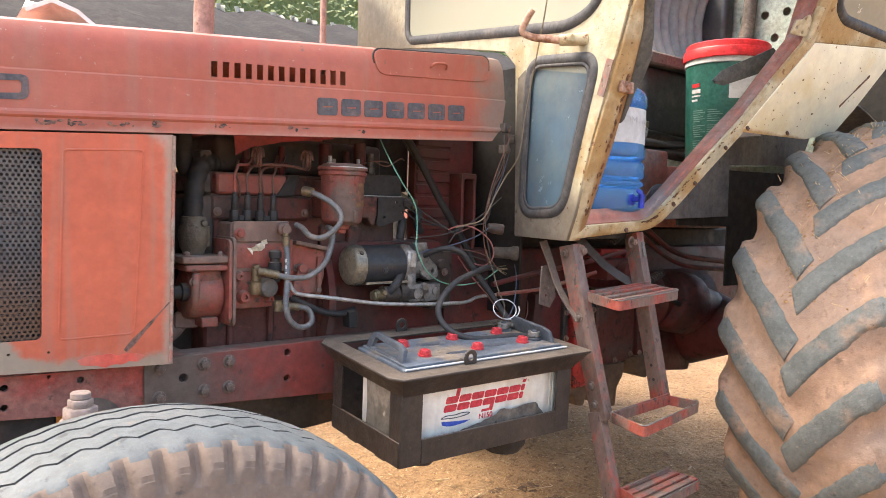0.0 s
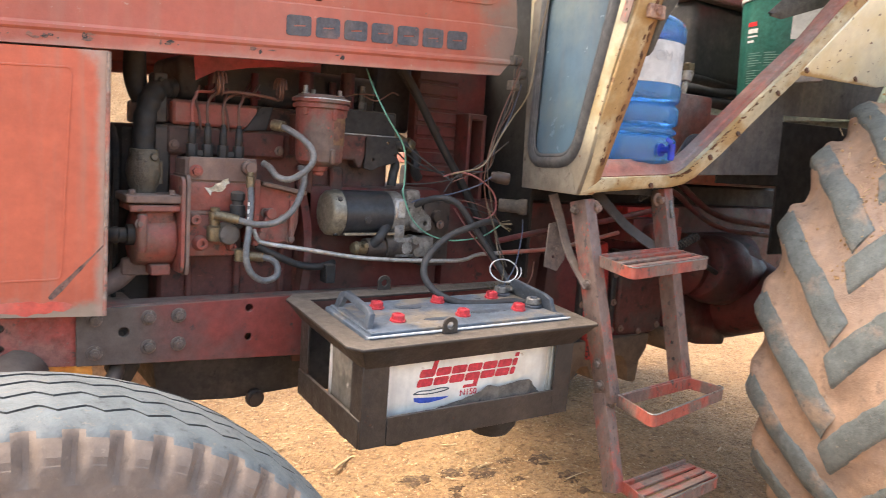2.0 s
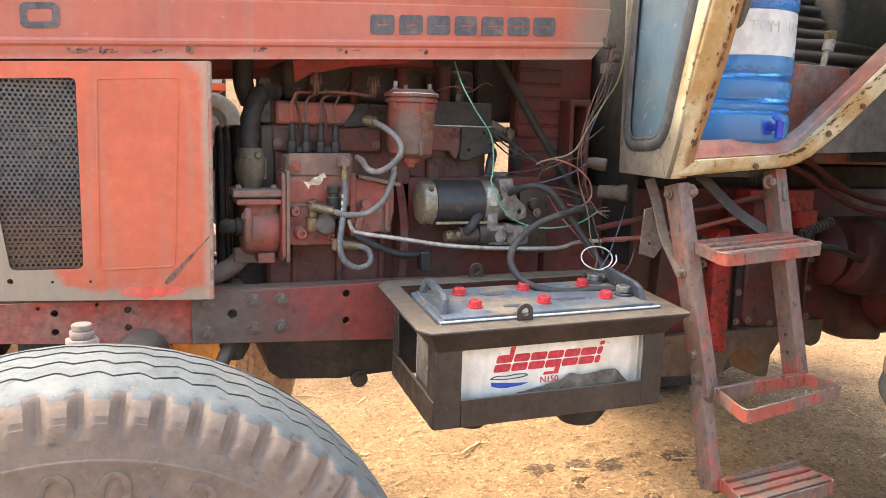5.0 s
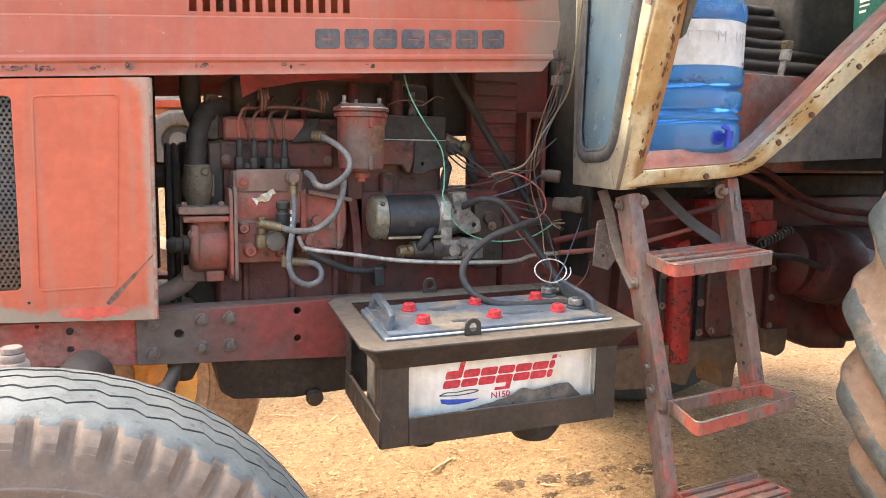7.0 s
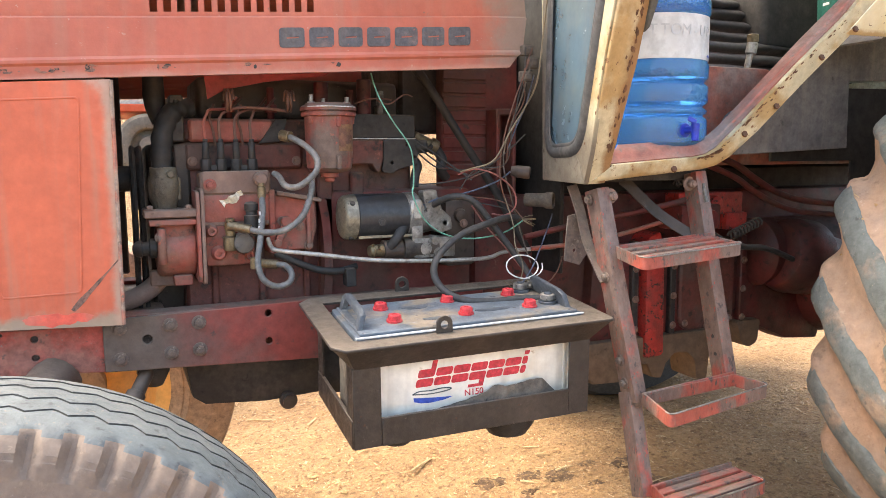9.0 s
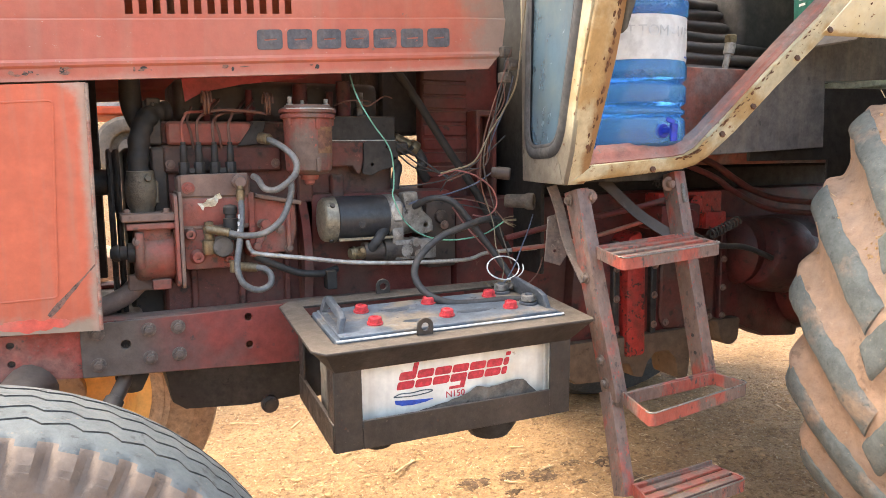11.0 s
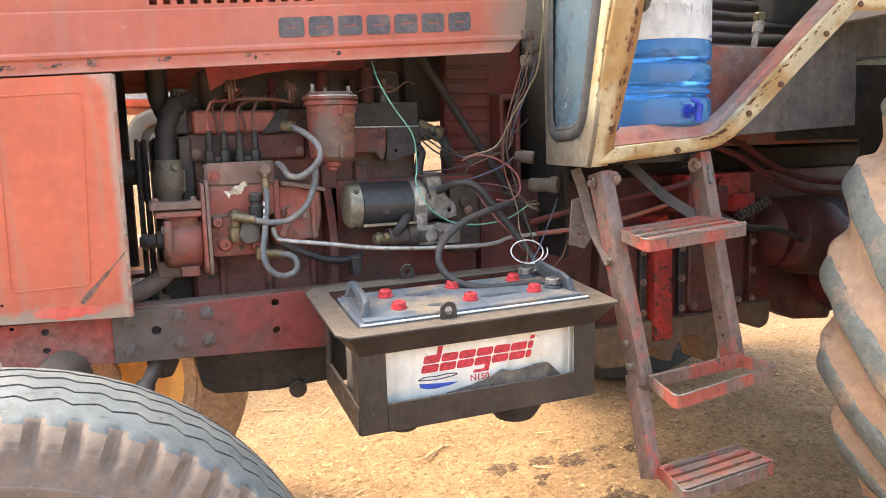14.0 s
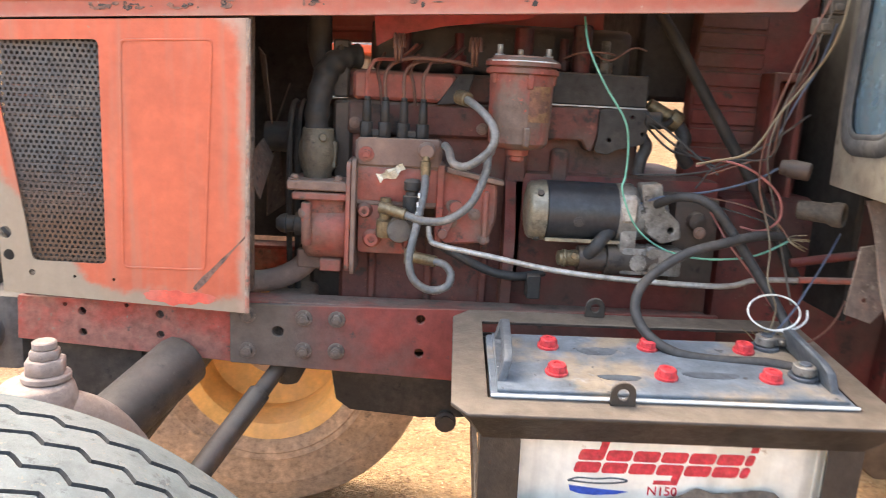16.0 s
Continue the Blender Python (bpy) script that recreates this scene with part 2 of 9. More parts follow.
M_HOOD = surf("faded_red_paint", (0.410, 0.106, 0.068), (0.42, 0.142, 0.098), (0.19, 0.112, 0.088), 2.2, 26.0, (0.40, 0.70), (0.67, 0.72), (0.38, 0.60), bump=0.10, streak=0.18, dust=0.22, chips=(0.45, 0.255, 0.205), flake_at=(0.635, 0.675), mottle=0.08, vary=0.08, edges=(((1, 0, 0), 1.52, 0.10, 0.22, (0.270, 0.190, 0.155)), ((0.0537, 0, -1), -1.345, 0.02, 0.05, (0.41, 0.205, 0.158))))
M_PANEL = surf("orange_red_panel_paint", (0.545, 0.124, 0.064), (0.54, 0.200, 0.132), (0.385, 0.222, 0.150), 3.0, 30.0, (0.50, 0.74), (0.68, 0.76), (0.40, 0.62), bump=0.10, streak=0.36, dust=0.4, mottle=0.08, vary=0.08, edges=(((0, 0, -1), -0.905, 0.022, 0.07, (0.335, 0.250, 0.182)), ((-1.3, 0, -1), -1.515, 0.03, 0.10, (0.32, 0.26, 0.195)), ((1, 0, 1), 2.055, 0.035, 0.08, (0.47, 0.315, 0.25)), ((1, 0, 0), 0.722, 0.02, 0.035, (0.41, 0.275, 0.21))))
M_BARE = surf("worn_bare_paint", (0.30, 0.225, 0.18), (0.36, 0.15, 0.11), (0.16, 0.115, 0.09), 12.0, 44.0, (0.50, 0.62), (0.60, 0.68), bump=0.2, dust=0.3)
M_LETTER = surf("dark_blue_grey_lettering", (0.075, 0.078, 0.092), (0.15, 0.115, 0.115), (0.34, 0.10, 0.07), 20.0, 60.0, (0.5, 0.7), (0.64, 0.70), streak=0.2)
M_RAIL = surf("dusty_red_frame_paint", (0.254, 0.0464, 0.0362), (0.128, 0.087, 0.0754), (0.0653, 0.0522, 0.0479), 6.0, 34.0, (0.40, 0.58), (0.56, 0.66), dust=0.4, chips=(0.174, 0.138, 0.116))
M_RAILDARK = surf("grimy_brown_frame_steel", (0.135, 0.102, 0.0842), (0.165, 0.089, 0.0678), (0.0689, 0.0524, 0.0452), 8.0, 40.0, (0.5, 0.7), (0.58, 0.68), dust=0.5, chips=(0.22, 0.177, 0.144))
# Bay shade is in these colours: block, grime, bulkhead lowered, front castings raised
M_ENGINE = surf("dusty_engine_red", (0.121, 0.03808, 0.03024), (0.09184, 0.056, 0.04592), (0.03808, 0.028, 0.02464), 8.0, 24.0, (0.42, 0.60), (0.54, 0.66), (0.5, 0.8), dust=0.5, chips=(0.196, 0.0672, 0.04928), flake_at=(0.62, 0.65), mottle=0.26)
M_ENGRED = surf("bright_engine_red", (0.31, 0.078, 0.057), (0.215, 0.108, 0.084), (0.090, 0.060, 0.050), 9.0, 30.0, (0.44, 0.64), (0.565, 0.68), (0.45, 0.75), dust=0.6, streak=0.16, chips=(0.40, 0.110, 0.078), flake_at=(0.62, 0.66), mottle=0.24)
M_GRIME = surf("shade_deepened_grime", (0.04464, 0.036, 0.03024), (0.06624, 0.04464, 0.036), (0.01872, 0.01584, 0.0144), 8.0, 28.0, (0.48, 0.66), (0.58, 0.70), (0.4, 0.75), dust=0.45, chips=(0.0972, 0.08064, 0.06768), flake_at=(0.63, 0.68), mottle=0.20)
M_DUSTY = surf("dust_covered_casting", (0.2214, 0.1458, 0.1166), (0.1782, 0.1123, 0.08964), (0.1026, 0.0702, 0.05724), 9.0, 30.0, (0.44, 0.64), (0.62, 0.72), dust=0.55, chips=(0.2916, 0.135, 0.1026), flake_at=(0.63, 0.68), mottle=0.18)
# Red lowered so the shade under cab and hood sits in the colour
M_DARKRED = surf("shade_darkened_red_paint", (0.105, 0.01437, 0.01382), (0.05746, 0.01989, 0.01712), (0.02873, 0.01326, 0.01216), 7.0, 26.0, (0.43, 0.62), (0.58, 0.68), (0.4, 0.75), dust=0.15, chips=(0.1326, 0.06078, 0.04972), flake_at=(0.64, 0.68), mottle=0.22)
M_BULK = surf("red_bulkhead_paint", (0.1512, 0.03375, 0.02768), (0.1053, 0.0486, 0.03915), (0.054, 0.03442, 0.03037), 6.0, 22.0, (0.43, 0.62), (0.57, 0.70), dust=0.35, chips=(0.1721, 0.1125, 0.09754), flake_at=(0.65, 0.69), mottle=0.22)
M_BLACK = surf("dusty_black_steel", (0.026, 0.0245, 0.0238), (0.054, 0.047, 0.042), (0.014, 0.014, 0.014), 8.0, 40.0, (0.48, 0.70), (0.60, 0.70), (0.45, 0.8), dust=0.42, mottle=0.24)
M_STARTER = surf("black_starter_enamel", (0.024, 0.026, 0.030), (0.042, 0.042, 0.042), (0.075, 0.07, 0.062), 12.0, 60.0, (0.5, 0.7), (0.68, 0.76), (0.32, 0.5), bump=0.06)
M_ALU = surf("dirty_cast_aluminium", (0.23, 0.225, 0.213), (0.135, 0.124, 0.110), (0.060, 0.055, 0.050), 16.0, 50.0, (0.44, 0.62), (0.56, 0.68), (0.3, 0.6), 0.4, 0.25, dust=0.3, chips=(0.40, 0.39, 0.37), flake_at=(0.62, 0.68))
M_STEEL = surf("bare_grey_steel", (0.4082, 0.3967, 0.3737), (0.2702, 0.2357, 0.2012), (0.138, 0.1092, 0.092), 14.0, 60.0, (0.5, 0.7), (0.64, 0.72), (0.35, 0.6), 0.5, 0.15)
M_BRASS = surf("dull_brass", (0.208, 0.166, 0.104), (0.143, 0.114, 0.0748), (0.091, 0.065, 0.039), 30.0, 80.0, (0.5, 0.7), (0.66, 0.74), (0.35, 0.55), 0.6, 0.1)
M_HOSE = surf("grey_fuel_hose", (0.1188, 0.1231, 0.1253), (0.1998, 0.1901, 0.1771), (0.06912, 0.0648, 0.06264), 14.0, 70.0, (0.45, 0.7), (0.64, 0.72), (0.30, 0.5), bump=0.1, dust=0.5)
M_RUBBER = surf("black_rubber_cable", (0.03, 0.03, 0.031), (0.07, 0.062, 0.055), None, 10.0, 60.0, (0.5, 0.72), rough=(0.5, 0.75), bump=0.1)
M_BOX = surf("dark_brown_rusty_steel", (0.0374, 0.03077, 0.02652), (0.0595, 0.04632, 0.03808), (0.0748, 0.0391, 0.0238), 9.0, 42.0, (0.44, 0.66), (0.62, 0.72), (0.34, 0.62), 0.1, 0.3, dust=0.6, chips=(0.0935, 0.0765, 0.06375), flake_at=(0.63, 0.67), mottle=0.26)
M_BATTERY = surf("grubby_white_plastic", (0.80, 0.775, 0.70), (0.66, 0.59, 0.47), (0.42, 0.31, 0.205), 5.0, 22.0, (0.54, 0.80), (0.69, 0.80), (0.35, 0.6), bump=0.05, mottle=0.06, streak=0.25)
M_LID = surf("blue_grey_battery_lid", (0.108, 0.132, 0.160), (0.235, 0.190, 0.142), (0.30, 0.315, 0.33), 8.0, 19.0, (0.46, 0.62), (0.60, 0.74), (0.5, 0.8), bump=0.35, chips=(0.045, 0.047, 0.05), flake_at=(0.62, 0.66), mottle=0.30)
M_LIDEDGE = surf("slate_blue_plastic", (0.06, 0.072, 0.088), (0.16, 0.17, 0.18), (0.5, 0.52, 0.54), 16.0, 60.0, (0.5, 0.7), (0.66, 0.74), (0.4, 0.6), bump=0.06)
M_CAP = surf("red_plastic_cap", (0.5084, 0.041, 0.0492), (0.492, 0.1312, 0.1148), (0.287, 0.082, 0.0656), 30.0, 90.0, (0.55, 0.75), (0.68, 0.76), (0.35, 0.55), bump=0.05)
M_LOGORED = surf("printed_red", (0.55, 0.035, 0.055), (0.58, 0.10, 0.10), None, 30.0, 80.0, (0.55, 0.8), rough=(0.4, 0.55), bump=0.02)
M_LOGOBLUE = surf("printed_blue", (0.03, 0.08, 0.40), (0.06, 0.12, 0.42), None, 30.0, 80.0, (0.55, 0.8), rough=(0.4, 0.55), bump=0.02)
M_CLOTH = surf("dirty_grey_rag", (0.092, 0.076, 0.062), (0.145, 0.118, 0.092), (0.05, 0.042, 0.036), 14.0, 60.0, (0.45, 0.65), (0.6, 0.7), rough=(0.7, 0.9), bump=0.3)
M_CREAM = surf("rust_stained_cream_paint", (0.52, 0.475, 0.325), (0.40, 0.275, 0.125), (0.21, 0.100, 0.044), 7.0, 30.0, (0.44, 0.60), (0.60, 0.67), (0.42, 0.7), bump=0.3, streak=0.06, mottle=0.16, chips=(0.150, 0.080, 0.038), flake_at=(0.625, 0.65))
# Cab cream lowered in tone to offset the sun on this face
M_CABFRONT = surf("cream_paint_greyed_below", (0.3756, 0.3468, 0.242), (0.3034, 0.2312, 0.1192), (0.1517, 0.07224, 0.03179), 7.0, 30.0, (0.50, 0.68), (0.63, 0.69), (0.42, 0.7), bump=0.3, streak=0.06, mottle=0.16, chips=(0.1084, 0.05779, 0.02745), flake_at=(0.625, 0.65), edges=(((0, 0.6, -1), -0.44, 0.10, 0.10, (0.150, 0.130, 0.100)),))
# Fender cream is set lighter than the cab's
M_FENDER = surf("lightened_cream_paint", (0.88, 0.855, 0.66), (0.80, 0.73, 0.46), (0.40, 0.235, 0.10), 5.0, 30.0, (0.52, 0.72), (0.655, 0.69), (0.42, 0.7), bump=0.15, mottle=0.05, vary=0.05, chips=(0.15, 0.09, 0.05), flake_at=(0.65, 0.67), edges=(((0, 0, -1), -1.492, 0.012, 0.04, (0.55, 0.40, 0.20)),))
M_STRAP = surf("olive_grey_old_rubber", (0.065, 0.065, 0.058), (0.10, 0.095, 0.082), (0.04, 0.038, 0.035), 10.0, 50.0, (0.46, 0.66), (0.62, 0.70), (0.5, 0.8), bump=0.15)
# Dusty greige, lowered further in tone to offset the sun
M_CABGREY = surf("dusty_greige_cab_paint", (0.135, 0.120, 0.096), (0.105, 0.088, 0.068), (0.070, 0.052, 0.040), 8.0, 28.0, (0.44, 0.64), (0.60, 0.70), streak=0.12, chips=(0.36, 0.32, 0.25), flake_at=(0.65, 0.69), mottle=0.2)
M_POST = surf("rust_edged_cream_paint", (0.52, 0.475, 0.325), (0.40, 0.275, 0.125), (0.21, 0.100, 0.044), 7.0, 30.0, (0.44, 0.60), (0.60, 0.67), (0.42, 0.7), bump=0.3, streak=0.06, mottle=0.16, chips=(0.150, 0.080, 0.038), flake_at=(0.625, 0.65), edges=(((1, 0, 0), 1.684, 0.020, 0.060, (0.27, 0.145, 0.058)),))
M_GASKET = surf("dusty_rubber_gasket", (0.0434, 0.04588, 0.0496), (0.0713, 0.06944, 0.06696), (0.0248, 0.0248, 0.0248), 10.0, 50.0, (0.46, 0.66), (0.62, 0.70), (0.5, 0.8), bump=0.1)
M_SILL = surf("worn_red_brown_sill", (0.324, 0.108, 0.078), (0.264, 0.198, 0.18), (0.48, 0.12, 0.072), 6.0, 26.0, (0.44, 0.66), (0.62, 0.74), (0.45, 0.75), dust=0.5, chips=(0.192, 0.132, 0.108))
M_LADDER = surf("chipped_red_ladder_paint", (0.165, 0.112, 0.093), (0.320, 0.072, 0.050), (0.078, 0.062, 0.055), 11.0, 46.0, (0.49, 0.61), (0.575, 0.65), (0.42, 0.75), bump=0.3, dust=0.3, chips=(0.36, 0.070, 0.048), flake_at=(0.60, 0.63), stretch=(1.1, 1.1, 0.6), mottle=0.26)
M_PLATE = surf("dusty_dark_mudguard", (0.0832, 0.078, 0.07488), (0.1248, 0.112, 0.1008), (0.0416, 0.03952, 0.03952), 5.0, 30.0, (0.42, 0.66), (0.62, 0.72), dust=0.5, streak=0.2)
M_INNER = surf("black_vinyl", (0.0308, 0.0308, 0.0322), (0.07, 0.063, 0.056), None, 6.0, 40.0, (0.5, 0.72), rough=(0.4, 0.65), bump=0.15)
M_SEAT = surf("grey_vinyl_seat", (0.20, 0.225, 0.225), (0.27, 0.28, 0.25), (0.12, 0.13, 0.13), 7.0, 40.0, (0.46, 0.66), (0.64, 0.72), (0.45, 0.65), bump=0.1, mottle=0.1)
M_TREAD = surf("dusty_grey_tread_rubber", (0.092, 0.110, 0.116), (0.118, 0.132, 0.135), (0.058, 0.068, 0.072), 9.0, 44.0, (0.42, 0.68), (0.58, 0.68), (0.55, 0.75), bump=0.3, chips=(0.140, 0.135, 0.120), mottle=0.14)
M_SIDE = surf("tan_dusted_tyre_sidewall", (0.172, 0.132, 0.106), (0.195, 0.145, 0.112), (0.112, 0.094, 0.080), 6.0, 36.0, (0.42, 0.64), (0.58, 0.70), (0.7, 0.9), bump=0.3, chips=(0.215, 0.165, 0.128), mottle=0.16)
# Dark rubber that paints the shade inside the tread grooves
M_GROOVE = surf("shade_dark_groove_rubber", (0.052, 0.054, 0.055), (0.080, 0.074, 0.067), None, 12.0, 60.0, (0.5, 0.7), rough=(0.8, 0.95))
M_LUG = surf("weathered_grey_lug_rubber", (0.144, 0.1581, 0.1463), (0.3422, 0.2419, 0.1711), (0.09676, 0.1038, 0.09676), 7.0, 40.0, (0.54, 0.70), (0.58, 0.70), (0.65, 0.85), bump=0.5, chips=(0.2714, 0.236, 0.1888), flake_at=(0.60, 0.67), mottle=0.22, relief=0.004, rand=True)
M_MUD = surf("dried_tan_mud", (0.3906, 0.2499, 0.1648), (0.3413, 0.2394, 0.1785), (0.2467, 0.1659, 0.1176), 6.0, 22.0, (0.42, 0.62), (0.56, 0.70), (0.8, 0.95), bump=0.42, chips=(0.441, 0.315, 0.2258), flake_at=(0.61, 0.66), mottle=0.17, relief=0.006)
M_PALEDUST = surf("pinkish_dust_on_casting", (0.33, 0.255, 0.215), (0.27, 0.195, 0.155), (0.20, 0.145, 0.12), 10.0, 36.0, (0.46, 0.66), (0.60, 0.70), (0.8, 0.95), bump=0.3, mottle=0.2)
M_YELLOW = surf("faded_yellow_rim_paint", (0.80, 0.46, 0.15), (0.72, 0.42, 0.18), (0.50, 0.27, 0.11), 5.0, 24.0, (0.46, 0.68), (0.66, 0.76), (0.45, 0.7), bump=0.15, mottle=0.12)
M_EARTH = surf("sandy_earth", (0.4322, 0.2707, 0.1377), (0.3781, 0.2242, 0.1092), (0.2622, 0.152, 0.076), 3.4, 34.0, (0.42, 0.62), (0.54, 0.62), (0.85, 0.97), bump=1.0, grain=140.0, chips=(0.5225, 0.38, 0.228), flake_at=(0.59, 0.63), mottle=0.36, relief=0.018)
M_STRAW = surf("dry_straw", (0.62, 0.455, 0.27), (0.47, 0.32, 0.17), None, 6.0, 40.0, (0.45, 0.6), rough=(0.7, 0.9), bump=0.1)
M_CLOD = surf("earth_clods", (0.47, 0.29, 0.145), (0.39, 0.232, 0.113), (0.29, 0.172, 0.085), 3.0, 30.0, (0.45, 0.62), (0.62, 0.72), (0.85, 0.97), bump=0.5)
M_STAIN = surf("oil_soaked_earth", (0.175, 0.105, 0.0595), (0.119, 0.07, 0.0406), (0.35, 0.217, 0.105), 14.0, 55.0, (0.45, 0.62), (0.50, 0.57), (0.8, 0.95), bump=1.0, relief=0.015)
M_LEAF = surf("green_foliage", (0.085, 0.13, 0.035), (0.13, 0.165, 0.05), (0.05, 0.075, 0.025), 1.2, 8.0, (0.45, 0.6), (0.55, 0.65), (0.5, 0.7), bump=0.0)
M_THATCH = surf("dark_weathered_roofing", (0.02, 0.0172, 0.0152), (0.034, 0.0292, 0.0248), (0.012, 0.0108, 0.01), 4.0, 20.0, (0.46, 0.66), (0.6, 0.7), (0.97, 1.0))
M_SHEET = surf("pale_torn_plastic", (0.50, 0.50, 0.44), (0.34, 0.33, 0.28), None, 6.0, 30.0, (0.46, 0.62), rough=(0.5, 0.7))
M_PINK = surf("rusty_pink_primer_pipe", (0.34, 0.21, 0.17), (0.26, 0.14, 0.10), (0.15, 0.08, 0.05), 10.0, 40.0, (0.46, 0.66), (0.64, 0.72))
M_GREEN = surf("dark_green_plastic", (0.02304, 0.1344, 0.1088), (0.0384, 0.1536, 0.128), None, 8.0, 40.0, (0.46, 0.7), rough=(0.3, 0.45), bump=0.02)
M_LIDRED = surf("bright_red_plastic", (0.62, 0.025, 0.03), (0.55, 0.04, 0.045), None, 8.0, 40.0, (0.5, 0.7), rough=(0.3, 0.45), bump=0.02)
M_WHITE = surf("white_print", (0.60, 0.62, 0.62), (0.52, 0.54, 0.54), None, 12.0, 60.0, (0.5, 0.75), rough=(0.4, 0.6), bump=0.02, mottle=0.06)
M_TAP = surf("blue_plastic_tap", (0.012, 0.035, 0.36), (0.015, 0.045, 0.40), None, 12.0, 60.0, (0.5, 0.75), rough=(0.25, 0.4), bump=0.02)
M_PALE = surf("pale_grey_sheet_metal", (0.42, 0.42, 0.38), (0.30, 0.30, 0.27), (0.18, 0.15, 0.12), 5.0, 24.0, (0.46, 0.66), (0.62, 0.72))
M_WGREEN = surf("green_wire", (0.12, 0.34, 0.25), None, None, rough=(0.4, 0.5), bump=0.0)
M_WPINK = surf("pink_wire", (0.27, 0.09375, 0.08625), None, None, rough=(0.4, 0.5), bump=0.0)
M_WYELLOW = surf("yellow_wire", (0.136, 0.108, 0.068), None, None, rough=(0.4, 0.5), bump=0.0)
M_WWHITE = surf("white_wire", (0.55, 0.57, 0.56), None, None, rough=(0.4, 0.5), bump=0.0)
M_WBROWN = surf("brown_wire", (0.125, 0.058, 0.042), None, None, rough=(0.4, 0.6), bump=0.0)
M_WBLUE = surf("blue_wire", (0.06, 0.081, 0.126), None, None, rough=(0.4, 0.6), bump=0.0)
M_PAPER = surf("cream_paper_tag", (0.62, 0.56, 0.44), (0.42, 0.36, 0.26), None, 20.0, 80.0, (0.5, 0.7), rough=(0.7, 0.9))


# Blue tints and the cream upper band paint the pane's reflection
M_GLASS = surf("dusty_reflection_tinted_glass", (0.095, 0.160, 0.215), (0.175, 0.225, 0.235), (0.065, 0.120, 0.175), 4.0, 26.0, (0.40, 0.70), (0.58, 0.70), (0.10, 0.30), bump=0.0, streak=0.12, mottle=0.07, edges=(((0, -0.19, 1), 1.300, 0.005, 0.006, (0.34, 0.35, 0.29)),))
M_GLASS.node_tree.nodes["Principled BSDF"].inputs["Transmission Weight"].default_value = 0.35
M_BRONZE = surf("dull_bronze_metal", (0.272, 0.248, 0.189), (0.176, 0.16, 0.125), (0.096, 0.088, 0.072), 20.0, 60.0, (0.44, 0.62), (0.58, 0.68), (0.3, 0.5), 0.4, 0.1)
M_REDCAST = surf("glossy_dark_red_casting", (0.40, 0.036, 0.030), (0.26, 0.040, 0.034), (0.050, 0.026, 0.023), 14.0, 46.0, (0.48, 0.66), (0.56, 0.61), (0.3, 0.55), bump=0.5, mottle=0.25)
M_FILTER = surf("dust_brown_filter_paint", (0.205, 0.055, 0.042), (0.130, 0.090, 0.073), (0.070, 0.050, 0.042), 11.0, 34.0, (0.44, 0.60), (0.56, 0.68), dust=0.45, streak=0.22, chips=(0.32, 0.080, 0.058), flake_at=(0.615, 0.65), mottle=0.26)
M_FAINT = surf("faint_grey_print", (0.50, 0.53, 0.545), (0.55, 0.575, 0.58), None, 12.0, 60.0, (0.5, 0.75), rough=(0.4, 0.6), bump=0.02, mottle=0.05)
# Far tyre's lighter tan carries sunlight in the colour
M_FARSIDE = surf("sun_lightened_tan_sidewall", (0.42, 0.28, 0.185), (0.34, 0.24, 0.175), (0.22, 0.16, 0.12), 6.0, 36.0, (0.42, 0.64), (0.58, 0.70), (0.7, 0.9), bump=0.3)
M_RIMBLUE = surf("blue_grey_rim_paint", (0.16, 0.22, 0.28), (0.24, 0.24, 0.23), (0.10, 0.11, 0.12), 8.0, 30.0, (0.46, 0.66), (0.60, 0.70))
# Sheet red dimmed to carry the shade under the hood
M_FLAPRED = surf("shade_dimmed_red_sheet", (0.345, 0.03375, 0.03375), (0.27, 0.0375, 0.036), (0.1875, 0.0375, 0.03375), 6.0, 30.0, (0.45, 0.65), (0.64, 0.74), (0.4, 0.6), bump=0.05)
M_FRONTRAIL = surf("dusty_red_front_rail_paint", (0.33, 0.062, 0.046), (0.27, 0.115, 0.09), (0.12, 0.075, 0.062), 6.0, 34.0, (0.42, 0.60), (0.60, 0.68), dust=0.4, chips=(0.22, 0.15, 0.12))
M_STICKER = surf("faded_sticker_trace", (0.20, 0.115, 0.055), (0.17, 0.080, 0.052), (0.13, 0.065, 0.048), 20.0, 60.0, (0.40, 0.56), (0.50, 0.58))
M_SCUFF = surf("dark_scuffed_metal", (0.155, 0.095, 0.075), (0.26, 0.125, 0.090), (0.07, 0.052, 0.044), 30.0, 90.0, (0.44, 0.62), (0.55, 0.62))
M_MAINRAIL = surf("grimy_red_main_rail_paint", (0.235, 0.0464, 0.0362), (0.150, 0.072, 0.060), (0.0653, 0.0522, 0.0479), 5.0, 30.0, (0.40, 0.62), (0.60, 0.70), dust=0.4, mottle=0.2, edges=(((-1, 0, 0), -0.90, 0.10, 0.05, (0.118, 0.090, 0.074)),))
# Near-black put in for the darkness under and behind the cab
M_DEEP = surf("under_cab_fill_black", (0.010, 0.0095, 0.009), (0.018, 0.016, 0.014), (0.006, 0.006, 0.006), 6.0, 30.0, (0.46, 0.68), (0.60, 0.70), (0.55, 0.85), bump=0.15)
M_FOOT = surf("mud_coated_casting", (0.15, 0.1025, 0.0675), (0.115, 0.0775, 0.0525), (0.075, 0.05, 0.036), 8.0, 30.0, (0.45, 0.65), (0.60, 0.70), (0.8, 0.95), bump=0.3, mottle=0.2)
